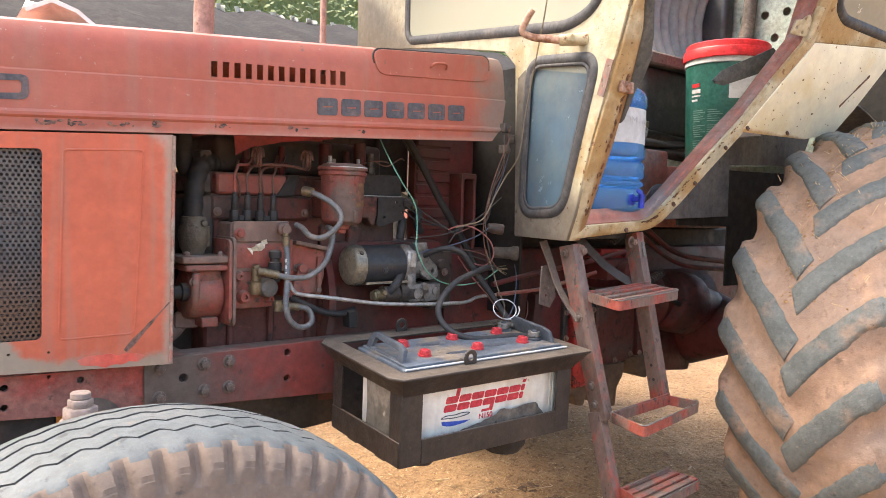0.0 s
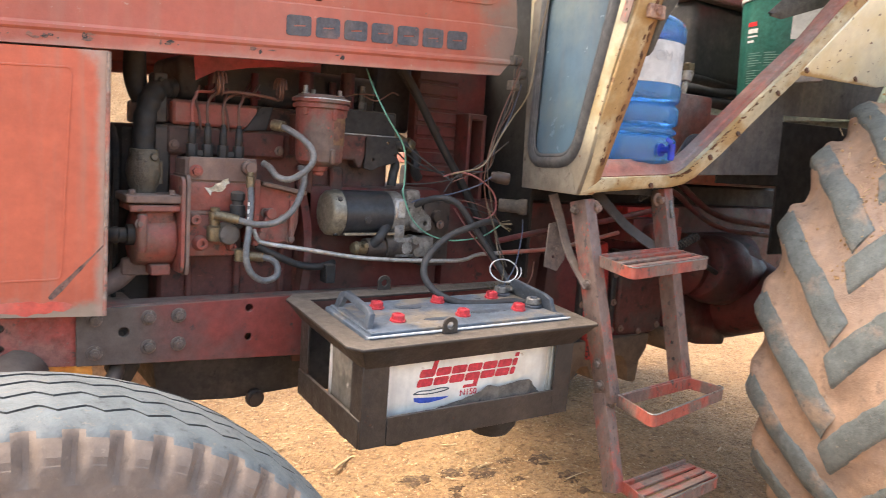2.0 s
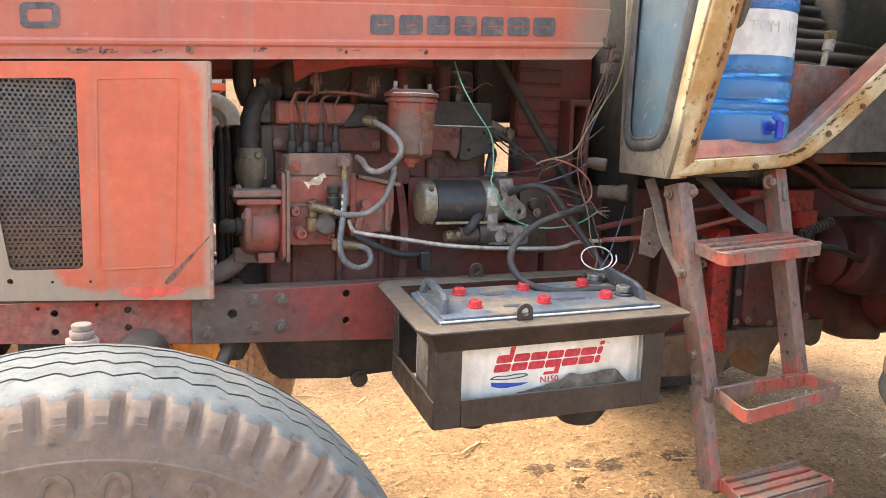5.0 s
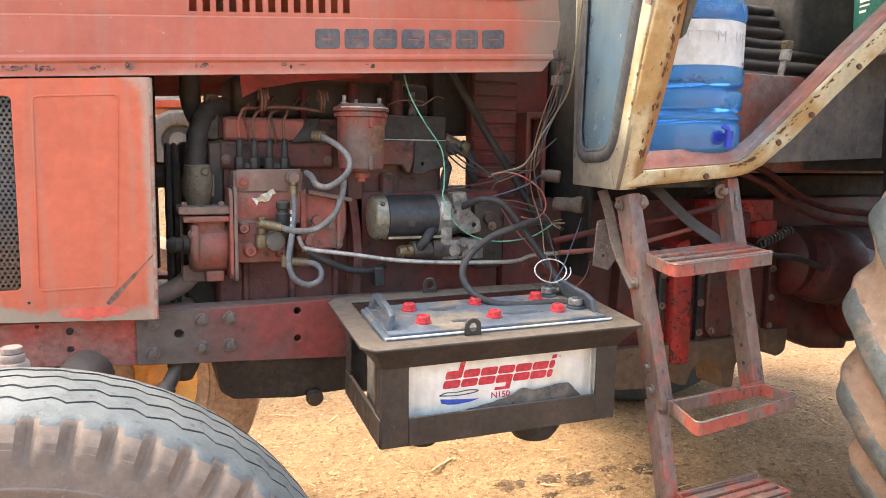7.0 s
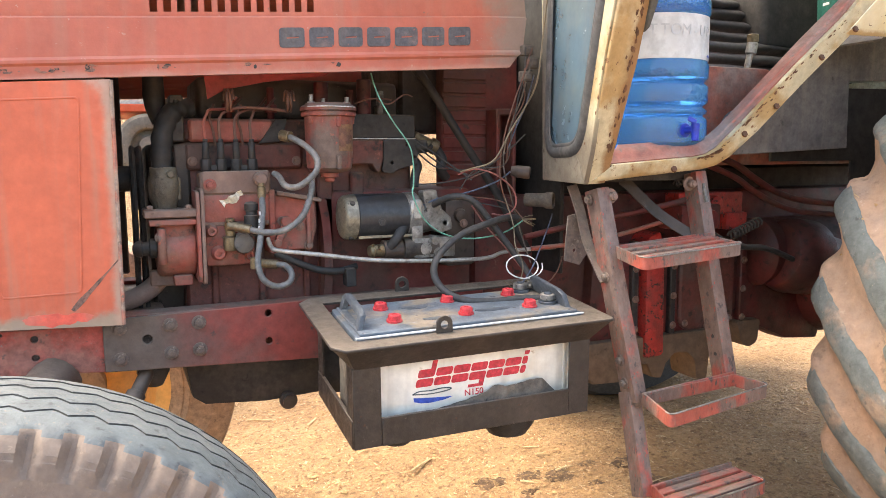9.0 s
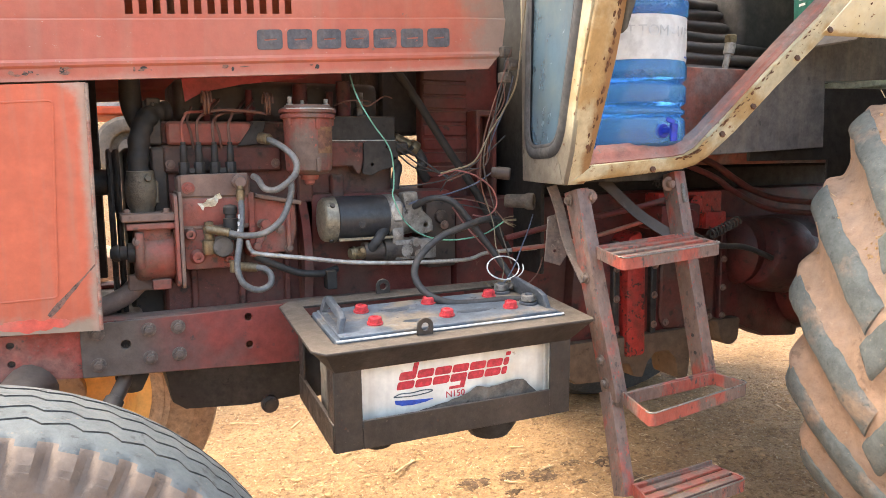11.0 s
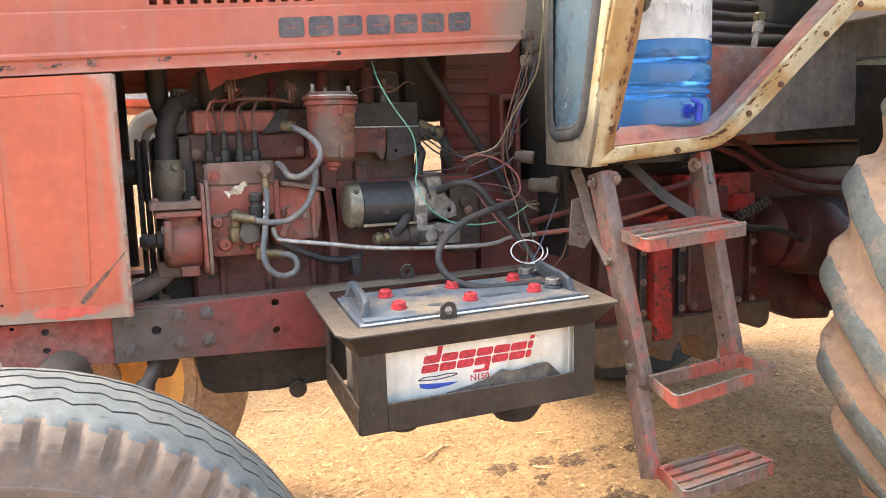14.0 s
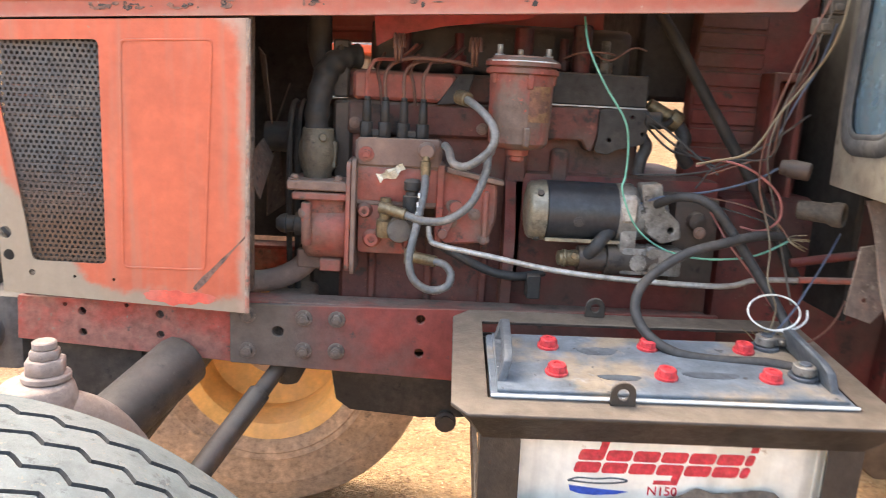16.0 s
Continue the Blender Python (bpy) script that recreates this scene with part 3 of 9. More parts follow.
M_HOSEDARK = surf("dusty_black_hose_rubber", (0.018, 0.017, 0.016), (0.036, 0.031, 0.027), None, 9.0, 50.0, (0.46, 0.70), rough=(0.6, 0.8), bump=0.1, dust=0.15, mottle=0.15)
M_FRESH = surf("fresher_red_panel_paint", (0.64, 0.105, 0.070), (0.58, 0.150, 0.110), (0.48, 0.20, 0.15), 14.0, 40.0, (0.45, 0.65), (0.58, 0.70), (0.40, 0.66), bump=0.10, mottle=0.14)
M_ORANGE = surf("sunlit_orange_paint", (0.50, 0.075, 0.022), (0.44, 0.085, 0.035), None, 6.0, 30.0, (0.45, 0.65), rough=(0.5, 0.7), bump=0.05, mottle=0.1)
M_OUTLET = surf("olive_grimed_casting", (0.120, 0.100, 0.070), (0.085, 0.068, 0.050), (0.045, 0.038, 0.032), 14.0, 44.0, (0.45, 0.64), (0.58, 0.68), (0.45, 0.75), bump=0.5, dust=0.35, mottle=0.25)
M_SCREEN = surf("rusting_screen_metal", (0.088, 0.088, 0.090), (0.125, 0.112, 0.100), (0.050, 0.042, 0.038), 6.0, 30.0, (0.42, 0.66), (0.60, 0.70), mottle=0.2, edges=(((0, 0, -1), -1.13, 0.14, 0.16, (0.115, 0.066, 0.040)),))
M_PRINT = surf("faded_green_print", (0.16, 0.30, 0.255), (0.12, 0.26, 0.22), None, 12.0, 60.0, (0.5, 0.75), rough=(0.4, 0.6), bump=0.02, mottle=0.06)
M_JUG = clear("blue_bottle_plastic", (0.10, 0.44, 0.98), 0.06, 1.50, 0.78)

jn, jl = M_JUG.node_tree.nodes, M_JUG.node_tree.links
jug_at, jug_cells, jug_bump = jn.new("ShaderNodeTexCoord"), jn.new("ShaderNodeTexVoronoi"), jn.new("ShaderNodeBump")
jug_cells.inputs["Scale"].default_value = 120.0
jug_bump.inputs["Strength"].default_value, jug_bump.inputs["Distance"].default_value = 0.35, 0.002
jl.new(jug_at.outputs["Object"], jug_cells.inputs["Vector"])
jl.new(jug_cells.outputs["Distance"], jug_bump.inputs["Height"])
jl.new(jug_bump.outputs[0], jn["Principled BSDF"].inputs["Normal"])

# ---- ground and distance ----
def ground_z(x, y):
    base = -0.10 + 0.05 * max(-1.5, min(x, 4.0))
    near = max(0.0, 1 - max(abs(x - 1.6) - 3.0, abs(y - 1.8) - 3.0, 0) / 3.0)
    v = Vector((x, y, 0.0))
    return base + near * (0.015 * noise.noise(v * 1.7) + 0.012 * noise.noise(v * 5.0) + 0.007 * noise.noise(v * 14.0) + 0.006 * noise.noise(v * 33.0))


def ground():
    def steps(lo, hi, fine_lo, fine_hi, d):
        out, x, k = [], fine_lo, d
        while x > lo:
            out.append(x)
            x, k = x - k, k * 1.35
        out = [lo] + out[::-1]
        x = fine_lo + d
        while x < fine_hi:
            out.append(x)
            x += d
        k = d
        while x < hi:
            out.append(x)
            x, k = x + k, k * 1.35
        return out + [hi]
    xs, ys = steps(-300, 300, 0.2, 3.8, 0.022), steps(-300, 300, 0.8, 4.2, 0.022)
    bm = B()
    grid(bm, [[(x, y, ground_z(x, y)) for y in ys] for x in xs])
    ob = part("ground", bm, M_EARTH, smooth=80)
    tagged(ob, "sandy orange earth yard with scattered straw and chips", "ground", kind="structure")


ground()


def stain(x, y, r, seed):
    rnd = random.Random(seed)
    bm = B()
    n = 28
    rings = []
    for k in (0.35, 0.7, 1.0):
        ring = []
        for i in range(n):
            a = 2 * math.pi * i / n
            rr = r * k * (1 + 0.5 * noise.noise(Vector((math.cos(a) * 1.6 + seed, math.sin(a) * 1.6, k))) + 0.25 * rnd.uniform(-1, 1) * k)
            px, py = x + rr * 1.4 * math.cos(a), y + rr * math.sin(a)
            ring.append((px, py, ground_z(px, py) + 0.007 - 0.007 * k * k))
        ring.append(ring[0])
        rings.append(ring)
    grid(bm, rings)
    c = bm.verts.new((x, y, ground_z(x, y) + 0.0075))
    bm.verts.ensure_lookup_table()
    for i in range(n):
        bm.faces.new((c, bm.verts[i], bm.verts[i + 1]))
    ob = part("oil_stain", bm, M_STAIN, smooth=80)
    tagged(ob, "dark damp oil stain soaked into the earth", "stain", "oil stains", "structure")


for i, (sx, sy, sr) in enumerate([(2.21, 2.41, 0.06), (2.20, 2.09, 0.08), (2.11, 2.46, 0.05), (1.95, 2.49, 0.055), (2.49, 2.22, 0.05), (2.49, 2.38, 0.06), (2.30, 2.30, 0.03), (2.05, 2.35, 0.03), (2.45, 2.10, 0.03), (2.02, 2.30, 0.02), (2.36, 2.45, 0.04)]):
    stain(sx, sy, sr * 0.75, i)


def litter():
    rnd = random.Random(5)
    bm = B()
    for _ in range(3800):
        x, y = rnd.uniform(0.9, 3.8), rnd.uniform(1.7, 4.3)
        ln, w, a = abs(rnd.gauss(0.006, 0.010)) + 0.004, rnd.uniform(0.0006, 0.0022), rnd.uniform(0, math.pi)
        if rnd.random() < 0.006:
            ln, w = rnd.uniform(0.05, 0.11), rnd.uniform(0.003, 0.006)
        d = Vector((math.cos(a), math.sin(a), rnd.uniform(-0.1, 0.15)))
        c = Vector((x, y, ground_z(x, y) + 0.003))
        bar(bm, c - d * ln / 2, c + d * ln / 2, w * 2, w)
    tagged(part("straw", bm, M_STRAW, smooth=0), "pale dry straw and wood chips strewn on the earth", "straw", kind="stuff")
    bm = B()
    for _ in range(9000):
        x, y = rnd.uniform(0.9, 3.8), rnd.uniform(1.7, 4.3)
        r = min(0.014, abs(rnd.gauss(0.0, 0.0045)) + 0.0015)
        z = ground_z(x, y) + r * 0.2
        ring = [bm.verts.new((x + r * rnd.uniform(0.7, 1.2) * math.cos(a), y + r * rnd.uniform(0.7, 1.2) * math.sin(a), z + r * rnd.uniform(-0.2, 0.2))) for a in (0.0, 1.26, 2.51, 3.77, 5.03)]
        top, low = bm.verts.new((x, y, z + r * rnd.uniform(0.5, 0.9))), bm.verts.new((x, y, z - r * 0.6))
        for i in range(5):
            bm.faces.new((ring[i], ring[(i + 1) % 5], top))
            bm.faces.new((ring[(i + 1) % 5], ring[i], low))
    tagged(part("clods", bm, M_CLOD, smooth=60), "small crumbs and clods of orange earth", "earth clods", kind="stuff")


litter()


def straws():
    """The few long straws that lie apart."""
    for x, y, a, ln, w in [(1.797, 2.764, 36, 0.145, 0.016), (1.755, 2.24, 32, 0.12, 0.009), (2.254, 2.441, 8, 0.08, 0.012), (1.60, 2.267, 58, 0.09, 0.006), (2.248, 2.587, -20, 0.06, 0.008), (2.51, 2.337, -15, 0.12, 0.006), (2.53, 2.204, 5, 0.15, 0.006), (1.317, 3.58, -30, 0.14, 0.012), (1.45, 2.60, 24, 0.07, 0.006), (1.95, 2.1, 5, 0.11, 0.004), (2.7, 2.75, -12, 0.09, 0.005), (1.65, 3.0, 15, 0.09, 0.006)]:
        bm = B()
        d = Vector((math.cos(radians(a)), math.sin(radians(a)), 0.02))
        c = Vector((x, y, ground_z(x, y) + w * 0.6))
        sweep(bm, [c - d * ln / 2, c - d * ln * 0.1 + Vector((0, 0, 0.003)), c + d * ln / 2], lambda t: w * 0.5 * (1 - 0.6 * t), 5)
        tagged(part("wood_splinter", bm, M_STRAW), "pale yellow splinter of wood lying on the earth", "splinter", "splinters on the ground")


straws()


def hillside():
    rnd = random.Random(9)
    bm = B()
    for _ in range(17000):
        x, y = rnd.uniform(-8, 26), rnd.uniform(14, 18)
        top = 4.2 + 1.2 * noise.noise(Vector((x * 0.4, 0, 0)))
        z = 3.0 + rnd.uniform(0.0, 1.0) ** 0.8 * top * (0.45 + (y - 13) * 0.12)
        s = rnd.uniform(0.03, 0.10)
        u = Vector((rnd.uniform(-1, 1), rnd.uniform(-1, 1), rnd.uniform(-0.4, 1))).normalized() * s
        v = u.orthogonal().normalized() * s * 0.5
        c = Vector((x, y, z))
        bm.faces.new([bm.verts.new(p) for p in (c - u, c + v, c + u, c - v)])
    tagged(part("shrubbery", bm, M_LEAF, smooth=0), "dense green bushes and tall grass on a bank behind the yard", "bushes", kind="stuff")
    bm = B()
    grid(bm, [[(x, 18.5 + 0.3 * noise.noise(Vector((x, z, 3))), z) for z in (-0.5, 2, 4, 6, 8)] for x in range(-40, 61, 5)])
    tagged(part("backdrop", bm, M_LEAF, smooth=80), "green wooded slope in the distance", "hillside", kind="structure")


hillside()


def bank():
    """The pale sandy slope behind the yard."""
    bm = B()
    prof = ((10.2, -0.3), (11.0, 0.25), (12.0, 1.1), (13.0, 2.2), (14.0, 3.15), (18.4, 3.6))
    grid(bm, [[(x, y + 0.3 * noise.noise(Vector((x * 0.3, y, 1))), z + 0.1 * noise.noise(Vector((x * 0.5, y * 0.6, 2)))) for y, z in prof] for x in range(-40, 61, 2)])
    tagged(part("sand_bank", bm, M_EARTH, smooth=80), "pale bank of bare sandy earth behind the yard", "bank", kind="structure")


bank()


def shed():
    """The low open shed behind, with a dark roof and a torn plastic edge."""
    s = thing("open_shed", (2.2, 5.6, 0.0), "low open shed with a dark weathered roof and torn plastic edging", "shed")
    bm = B()
    rows = []
    for i in range(31):
        x = -2.5 + i * 0.27
        rows.append([(x, y, z + 0.03 * (x - 1.2) + 0.03 * math.sin(x * 9)) for y, z in ((4.7, 2.02), (5.4, 2.40), (6.1, 2.70))])
    grid(bm, rows)
    solid(bm, 0.04)
    part("roof", bm, M_THATCH, s)
    rnd = random.Random(2)
    for i in range(14):
        x = 1.9 + i * 0.17 + rnd.uniform(-0.05, 0.05)
        bm = B()
        w, h = rnd.uniform(0.06, 0.16), rnd.uniform(0.04, 0.16)
        z = 2.73 + 0.03 * (x - 1.2)
        grid(bm, [[(x - w / 2 + w * a / 3 + rnd.uniform(-0.01, 0.01), 6.08 - 0.03 * math.sin(a * 2 + b), z + 0.03 - h * b / 3) for b in range(4)] for a in range(4)])
        solid(bm, 0.004)
        part("plastic_strip", bm, M_SHEET, s, "pale torn plastic strip")
    for x in (-2.0, 1.1, 5.4):
        bm = B()
        cyl(bm, (x, 6.0, -0.1), (x, 6.0, 2.72), 0.06, 0.05)
        part("post", bm, M_THATCH, s)


shed()


def parked_trailer():
    """The orange and grey vehicle parked on the far side."""
    s = thing("parked_vehicle", (0.6, 4.8, -0.05), "parked orange vehicle with a pale corrugated side and grey wheel", "vehicle")
    bm = B()
    box(bm, 0.2, 1.02, 4.5, 5.4, 1.440, 1.485)
    part("orange_strip", bm, M_ORANGE, s, "bright orange painted strip", bevel=0.008)
    bm = B()
    box(bm, 0.1, 0.75, 4.7, 5.3, -0.12, 1.44)
    part("chassis", bm, M_PALE, s, bevel=0.02)
    bm = B()
    n = 24
    grid(bm, [[(0.2 + 0.8 * i / n, 4.52 + (0.025 if i % 4 < 2 else 0.0), z) for z in (1.485, 1.66)] for i in range(n + 1)])
    solid(bm, 0.006)
    part("corrugated_side", bm, M_PALE, s, "pale corrugated sheet")
    x, y, z = 0.93, 4.45, 1.262
    bm = B()
    turned(bm, (x, y, z), (x, y + 1, z), [(0.03, 0.085), (0.0, 0.095), (-0.01, 0.12), (0.0, 0.155), (0.03, 0.172), (0.20, 0.172), (0.20, 0.085)], 40, True)
    w = part("wheel", bm, M_CABGREY, s, "dusty grey wheel")
    bm = B()
    turned(bm, (x, y + 0.06, z), (x, y - 1, z), [(0, 0.086), (0.01, 0.086), (0.02, 0.06), (0.05, 0.05), (0.06, 0.0)], 24)
    part("hub", bm, M_CABGREY, w, "dusty grey hub")
    bm = B()
    cyl(bm, (x, y + 0.12, z), (0.6, y + 0.45, z), 0.05, seg=14)
    part("stub_axle", bm, M_GRIME, s)


parked_trailer()

# ---- the tractor ----
tractor = thing("tractor", (1.7, 2.13, -0.02), "old faded red farm tractor with opened engine bay and dusty tyres", "tractor")
MID = 2.13


def hood_y(x):
    return 1.85 - 0.077 * x


def hood_zb(x):
    return 1.329 + 0.0537 * x


def hood_zt(x):
    return 1.573 + 0.0697 * (x - 0.425)


def hood_dent(x, z):
    return 0.0025 * noise.noise(Vector((x * 4, z * 6, 1.0)))


SLOTS = [0.827 + 0.0262 * i for i in range(13)]


def hood():
    def end(z):
        zb = hood_zb(1.62)
        return 1.612 + (z - zb) * 0.85 if z < zb + 0.06 else 1.663 - 0.12 * (z - zb - 0.06)
    xs = [0.10, 0.2, 0.3, 0.4, 0.5, 0.6, 0.7, 0.78]
    for s in SLOTS:
        xs += [s, s + 0.0145]
    xs += [1.2, 1.26, 1.32, 1.38, 1.44, 1.5, 1.56, None]

    def profile(x):
        zb, zt = hood_zb(x), hood_zt(x)
        return [(0.014, zb), (0.0, zb), (0.0, zb + 0.024), (-0.004, zb + 0.029), (-0.004, zb + 0.035), (0.0, zb + 0.041), (0.0, zb + 0.115), (0.004, zb + 0.119),
                (0.003, zb + 0.127), (0.003, zb + 0.161), (0.004, zt - 0.045), (0.009, zt - 0.025), (0.02, zt - 0.009), (0.045, zt), (0.15, zt + 0.012), (None, zt + 0.016)]
    rows = []
    for x in xs:
        row = []
        for dy, z in profile(1.62 if x is None else x):
            px = end(z) if x is None else x
            dent = hood_dent(px, z)
            row.append((px, (MID if dy is None else hood_y(px) + dy) + dent, z))
        rows.append(row)
    slot = {len(xs[:8]) + 2 * i for i in range(13)}
    bm = B()
    grid(bm, rows, lambda i, j: i in slot and j == 8)
    solid(bm, 0.003)
    ob = part("hood", bm, M_HOOD, tractor, "faded red sheet-metal hood with scuffed lower edge", smooth=30)
    bm = B()
    grid(bm, [[(x, 2 * MID - y, z) for x, y, z in row] for row in rows])
    solid(bm, 0.003)
    part("hood_far_side", bm, M_HOOD, ob, smooth=30)
    # the nose
    bm = B()
    box(bm, 0.06, 0.10, hood_y(0.1) + 0.01, 2 * MID - hood_y(0.1) - 0.01, hood_zb(0.1) - 0.02, hood_zt(0.1))
    part("hood_nose", bm, M_HOOD, ob, bevel=0.012, segments=2)
    return ob


hood_part = hood()


def on_hood(x, z, out=0.0):
    step = 0.0035 if z > hood_zb(x) + 0.117 else 0.0
    return (x, hood_y(x) + step + hood_dent(x, z) - out, z)


def hood_flap():
    bm = B()
    loop = round_loop([(1.228, 1.618), (1.594, 1.648), (1.592, 1.576), (1.245, 1.556)], 0.028)
    plate(bm, loop, [], lambda u, v: on_hood(u, v, 0.0035), (0, 0.0055, 0))
    ob = part("fuel_flap", bm, M_HOOD, hood_part, bevel=0.0012)
    bm = B()
    plate(bm, round_loop([(1.224, 1.622), (1.599, 1.651), (1.597, 1.571), (1.241, 1.551)], 0.03), [round_loop([(1.228, 1.618), (1.594, 1.648), (1.592, 1.576), (1.245, 1.556)], 0.028)], lambda u, v: on_hood(u, v, -0.0005), (0, 0.003, 0))
    part("flap_seam", bm, M_BLACK, hood_part, "dark seam round the flap")
    bm = B()
    sweep(bm, curve([on_hood(1.40, 1.592, 0.004), on_hood(1.405, 1.602, 0.012), on_hood(1.425, 1.606, 0.013), on_hood(1.445, 1.604, 0.012), on_hood(1.45, 1.594, 0.004)]), 0.003)
    part("flap_handle", bm, M_HOOD, hood_part)


hood_flap()


def hood_marks():
    """The maker's word as plain dark blocks, the last digit of the model, and worn patches along the seam."""
    for i in range(7):
        x0 = 1.080 + i * 0.0634
        x1 = x0 + 0.053
        zb0, zb1 = hood_zb(x0) + 0.0525, hood_zb(x1) + 0.0525
        h = 0.0415
        bm = B()
        outer = round_loop([(x0, zb0), (x1, zb1), (x1, zb1 + h), (x0, zb0 + h)], 0.008)
        hole = [round_loop([(x0 + 0.015, zb0 + 0.0125 + k), (x1 - 0.012, zb1 + 0.0125 + k), (x1 - 0.012, zb1 + 0.0155 + k), (x0 + 0.015, zb0 + 0.0155 + k)], 0.002) for k in (0.0065,)]
        plate(bm, outer, hole, lambda u, v: on_hood(u, v, 0.0016), (0, 0.0026, 0))
        part("name_block", bm, M_LETTER, hood_part, "dark blue-grey painted block", smooth=0)
    x0, x1, z0 = 0.405, 0.474, 1.408
    bm = B()
    plate(bm, round_loop([(x0, z0), (x1, z0 + 0.004), (x1, z0 + 0.052), (x0, z0 + 0.048)], 0.014), [round_loop([(x0 + 0.013, z0 + 0.012), (x1 - 0.013, z0 + 0.016), (x1 - 0.013, z0 + 0.040), (x0 + 0.013, z0 + 0.036)], 0.006)], lambda u, v: on_hood(u, v, 0.0016), (0, 0.0026, 0))
    part("digit_zero", bm, M_LETTER, hood_part, "dark painted digit zero", smooth=0)

    def patch(loop, mat, name, label):
        bm = B()
        plate(bm, loop, [], lambda u, v: on_hood(u, v, 0.0014), (0, 0.0022, 0))
        part(name, bm, mat, hood_part, label, smooth=0)

    rnd = random.Random(4)

    def blob(cx, dz, rx, rz):
        n = 22
        ph = rnd.uniform(0, 9)
        cz = hood_zb(cx) + dz
        return [(cx + rx * math.cos(2 * math.pi * i / n) * (1 + 0.45 * noise.noise(Vector((math.cos(2 * math.pi * i / n) * 2 + ph, math.sin(2 * math.pi * i / n) * 2, ph)))),
                 max(hood_zb(cx) + 0.001, cz + rz * math.sin(2 * math.pi * i / n) * (1 + 0.45 * noise.noise(Vector((math.cos(2 * math.pi * i / n) * 2, math.sin(2 * math.pi * i / n) * 2 + ph, ph)))))) for i in range(n)]
    for cx, n in ((0.50, 14), (0.555, 16), (0.64, 10), (0.715, 9), (0.865, 5), (1.02, 3), (1.20, 3)):
        for _ in range(n):
            patch(blob(cx + rnd.gauss(0, 0.013), 0.012 + abs(rnd.gauss(0, 0.006)), 0.0014 + abs(rnd.gauss(0, 0.0035)), 0.0009 + abs(rnd.gauss(0, 0.0016))), M_SCUFF if rnd.random() < 0.75 else M_BLACK, "scuff_mark", "blackened scuff of bare metal")


hood_marks()


def side_panel():
    """The front side panel with its grille opening and raised field."""
    def at(u, v, out=0.0):
        return (u, hood_y(u) - out, v)
    hole = round_loop([(0.303, 1.309), (0.497, 1.320), (0.496, 0.939), (0.364, 0.938), (0.352, 1.03), (0.333, 1.15)], 0.012)
    outer = [(0.10, hood_zb(0.1) - 0.004), (0.747, hood_zb(0.747) - 0.004), (0.744, 0.866), (0.309, 0.878), (0.304, 1.033), (0.278, 1.17), (0.20, 1.26)]
    bolts = [circle(0.318, 0.985, 0.011), circle(0.322, 0.945, 0.010), circle(0.362, 0.916, 0.006, 8), circle(0.438, 0.913, 0.003, 6), circle(0.508, 0.912, 0.003, 6)]
    bm = B()
    plate(bm, outer, [hole, *bolts], at, (0, 0.003, 0))
    ob = part("side_panel", bm, M_PANEL, tractor, "orange-red side panel with perforated grille and worn lower edge", smooth=25)
    bm = B()
    plate(bm, round_loop([(0.532, 1.322), (0.689, 1.331), (0.672, 0.938), (0.524, 0.934)], 0.012), [round_loop([(0.536, 1.318), (0.685, 1.327), (0.668, 0.942), (0.528, 0.938)], 0.009)], lambda u, v: at(u, v, 0.0014), (0, 0.0014, 0))
    part("raised_edge", bm, M_PANEL, ob, bevel=0.001)
    # rolled edge at the rear
    bm = B()
    sweep(bm, [at(0.745, 0.868, 0.002), at(0.748, hood_zb(0.747) - 0.006, 0.002)], 0.004)
    part("rolled_edge", bm, M_BARE, ob, "worn pale edge")
    # worn lower border and scratch
    def worn(loop, mat, name, label):
        bm = B()
        plate(bm, loop, [], lambda u, v: at(u, v, 0.0007), (0, 0.0012, 0))
        part(name, bm, mat, ob, label, smooth=0)
    rnd = random.Random(12)
    line = [Vector((0.652, 0.903)).lerp(Vector((0.742, 1.003)), k / 9) for k in range(10)]
    off = [0.0045 * math.sin(math.pi * min(1, 0.25 + k / 9)) * rnd.uniform(0.6, 1.2) + 0.0015 for k in range(10)]
    worn([(q.x + o * 0.75, q.y - o * 0.66) for q, o in zip(line, off)] + [(q.x - o * 0.75, q.y + o * 0.66) for q, o in zip(line[::-1], off[::-1])], M_SCUFF, "scratch", "diagonal grey-brown scratch")
    ph = [2 * math.pi * i / 40 for i in range(40)]
    worn([(0.624 + 0.062 * math.cos(k) * (1 + 0.18 * noise.noise(Vector((3 * math.cos(k), 3 * math.sin(k), 5)))), 0.888 + 0.0135 * math.sin(k) * (1 + 0.7 * noise.noise(Vector((2.5 * math.cos(k), 2.5 * math.sin(k), 8))))) for k in ph], M_FRESH, "fresh_paint_patch", "patch of fresher red paint")
    # perforated screen
    bm = B()
    px, pz = 0.0098, 0.0086
    lim = [Vector(p) for p in ((0.303, 1.31), (0.333, 1.15), (0.352, 1.03), (0.364, 0.938))]

    def left_at(z):
        for a, b in zip(lim, lim[1:]):
            if b.y <= z <= a.y:
                return a.x + (b.x - a.x) * (a.y - z) / (a.y - b.y)
        return 0.30 if z > 1.3 else 0.364
    for j in range(47):
        z = 0.930 + j * pz
        for i in range(23):
            x = 0.296 + i * px + (px / 2 if j % 2 else 0)
            if x < left_at(z) - 0.012 or x > 0.503:
                continue
            ring = [bm.verts.new((x + 0.0033 * math.cos(k), hood_y(x) + 0.008, z + 0.0033 * math.sin(k))) for k in (math.pi / 6 + math.pi * q / 3 for q in range(6))]
            cell = [bm.verts.new((x + a * px / 2, hood_y(x + a * px / 2) + 0.008, z + b * pz / 2)) for a, b in ((1, 0), (1, 1), (-1, 1), (-1, 0), (-1, -1), (1, -1))]
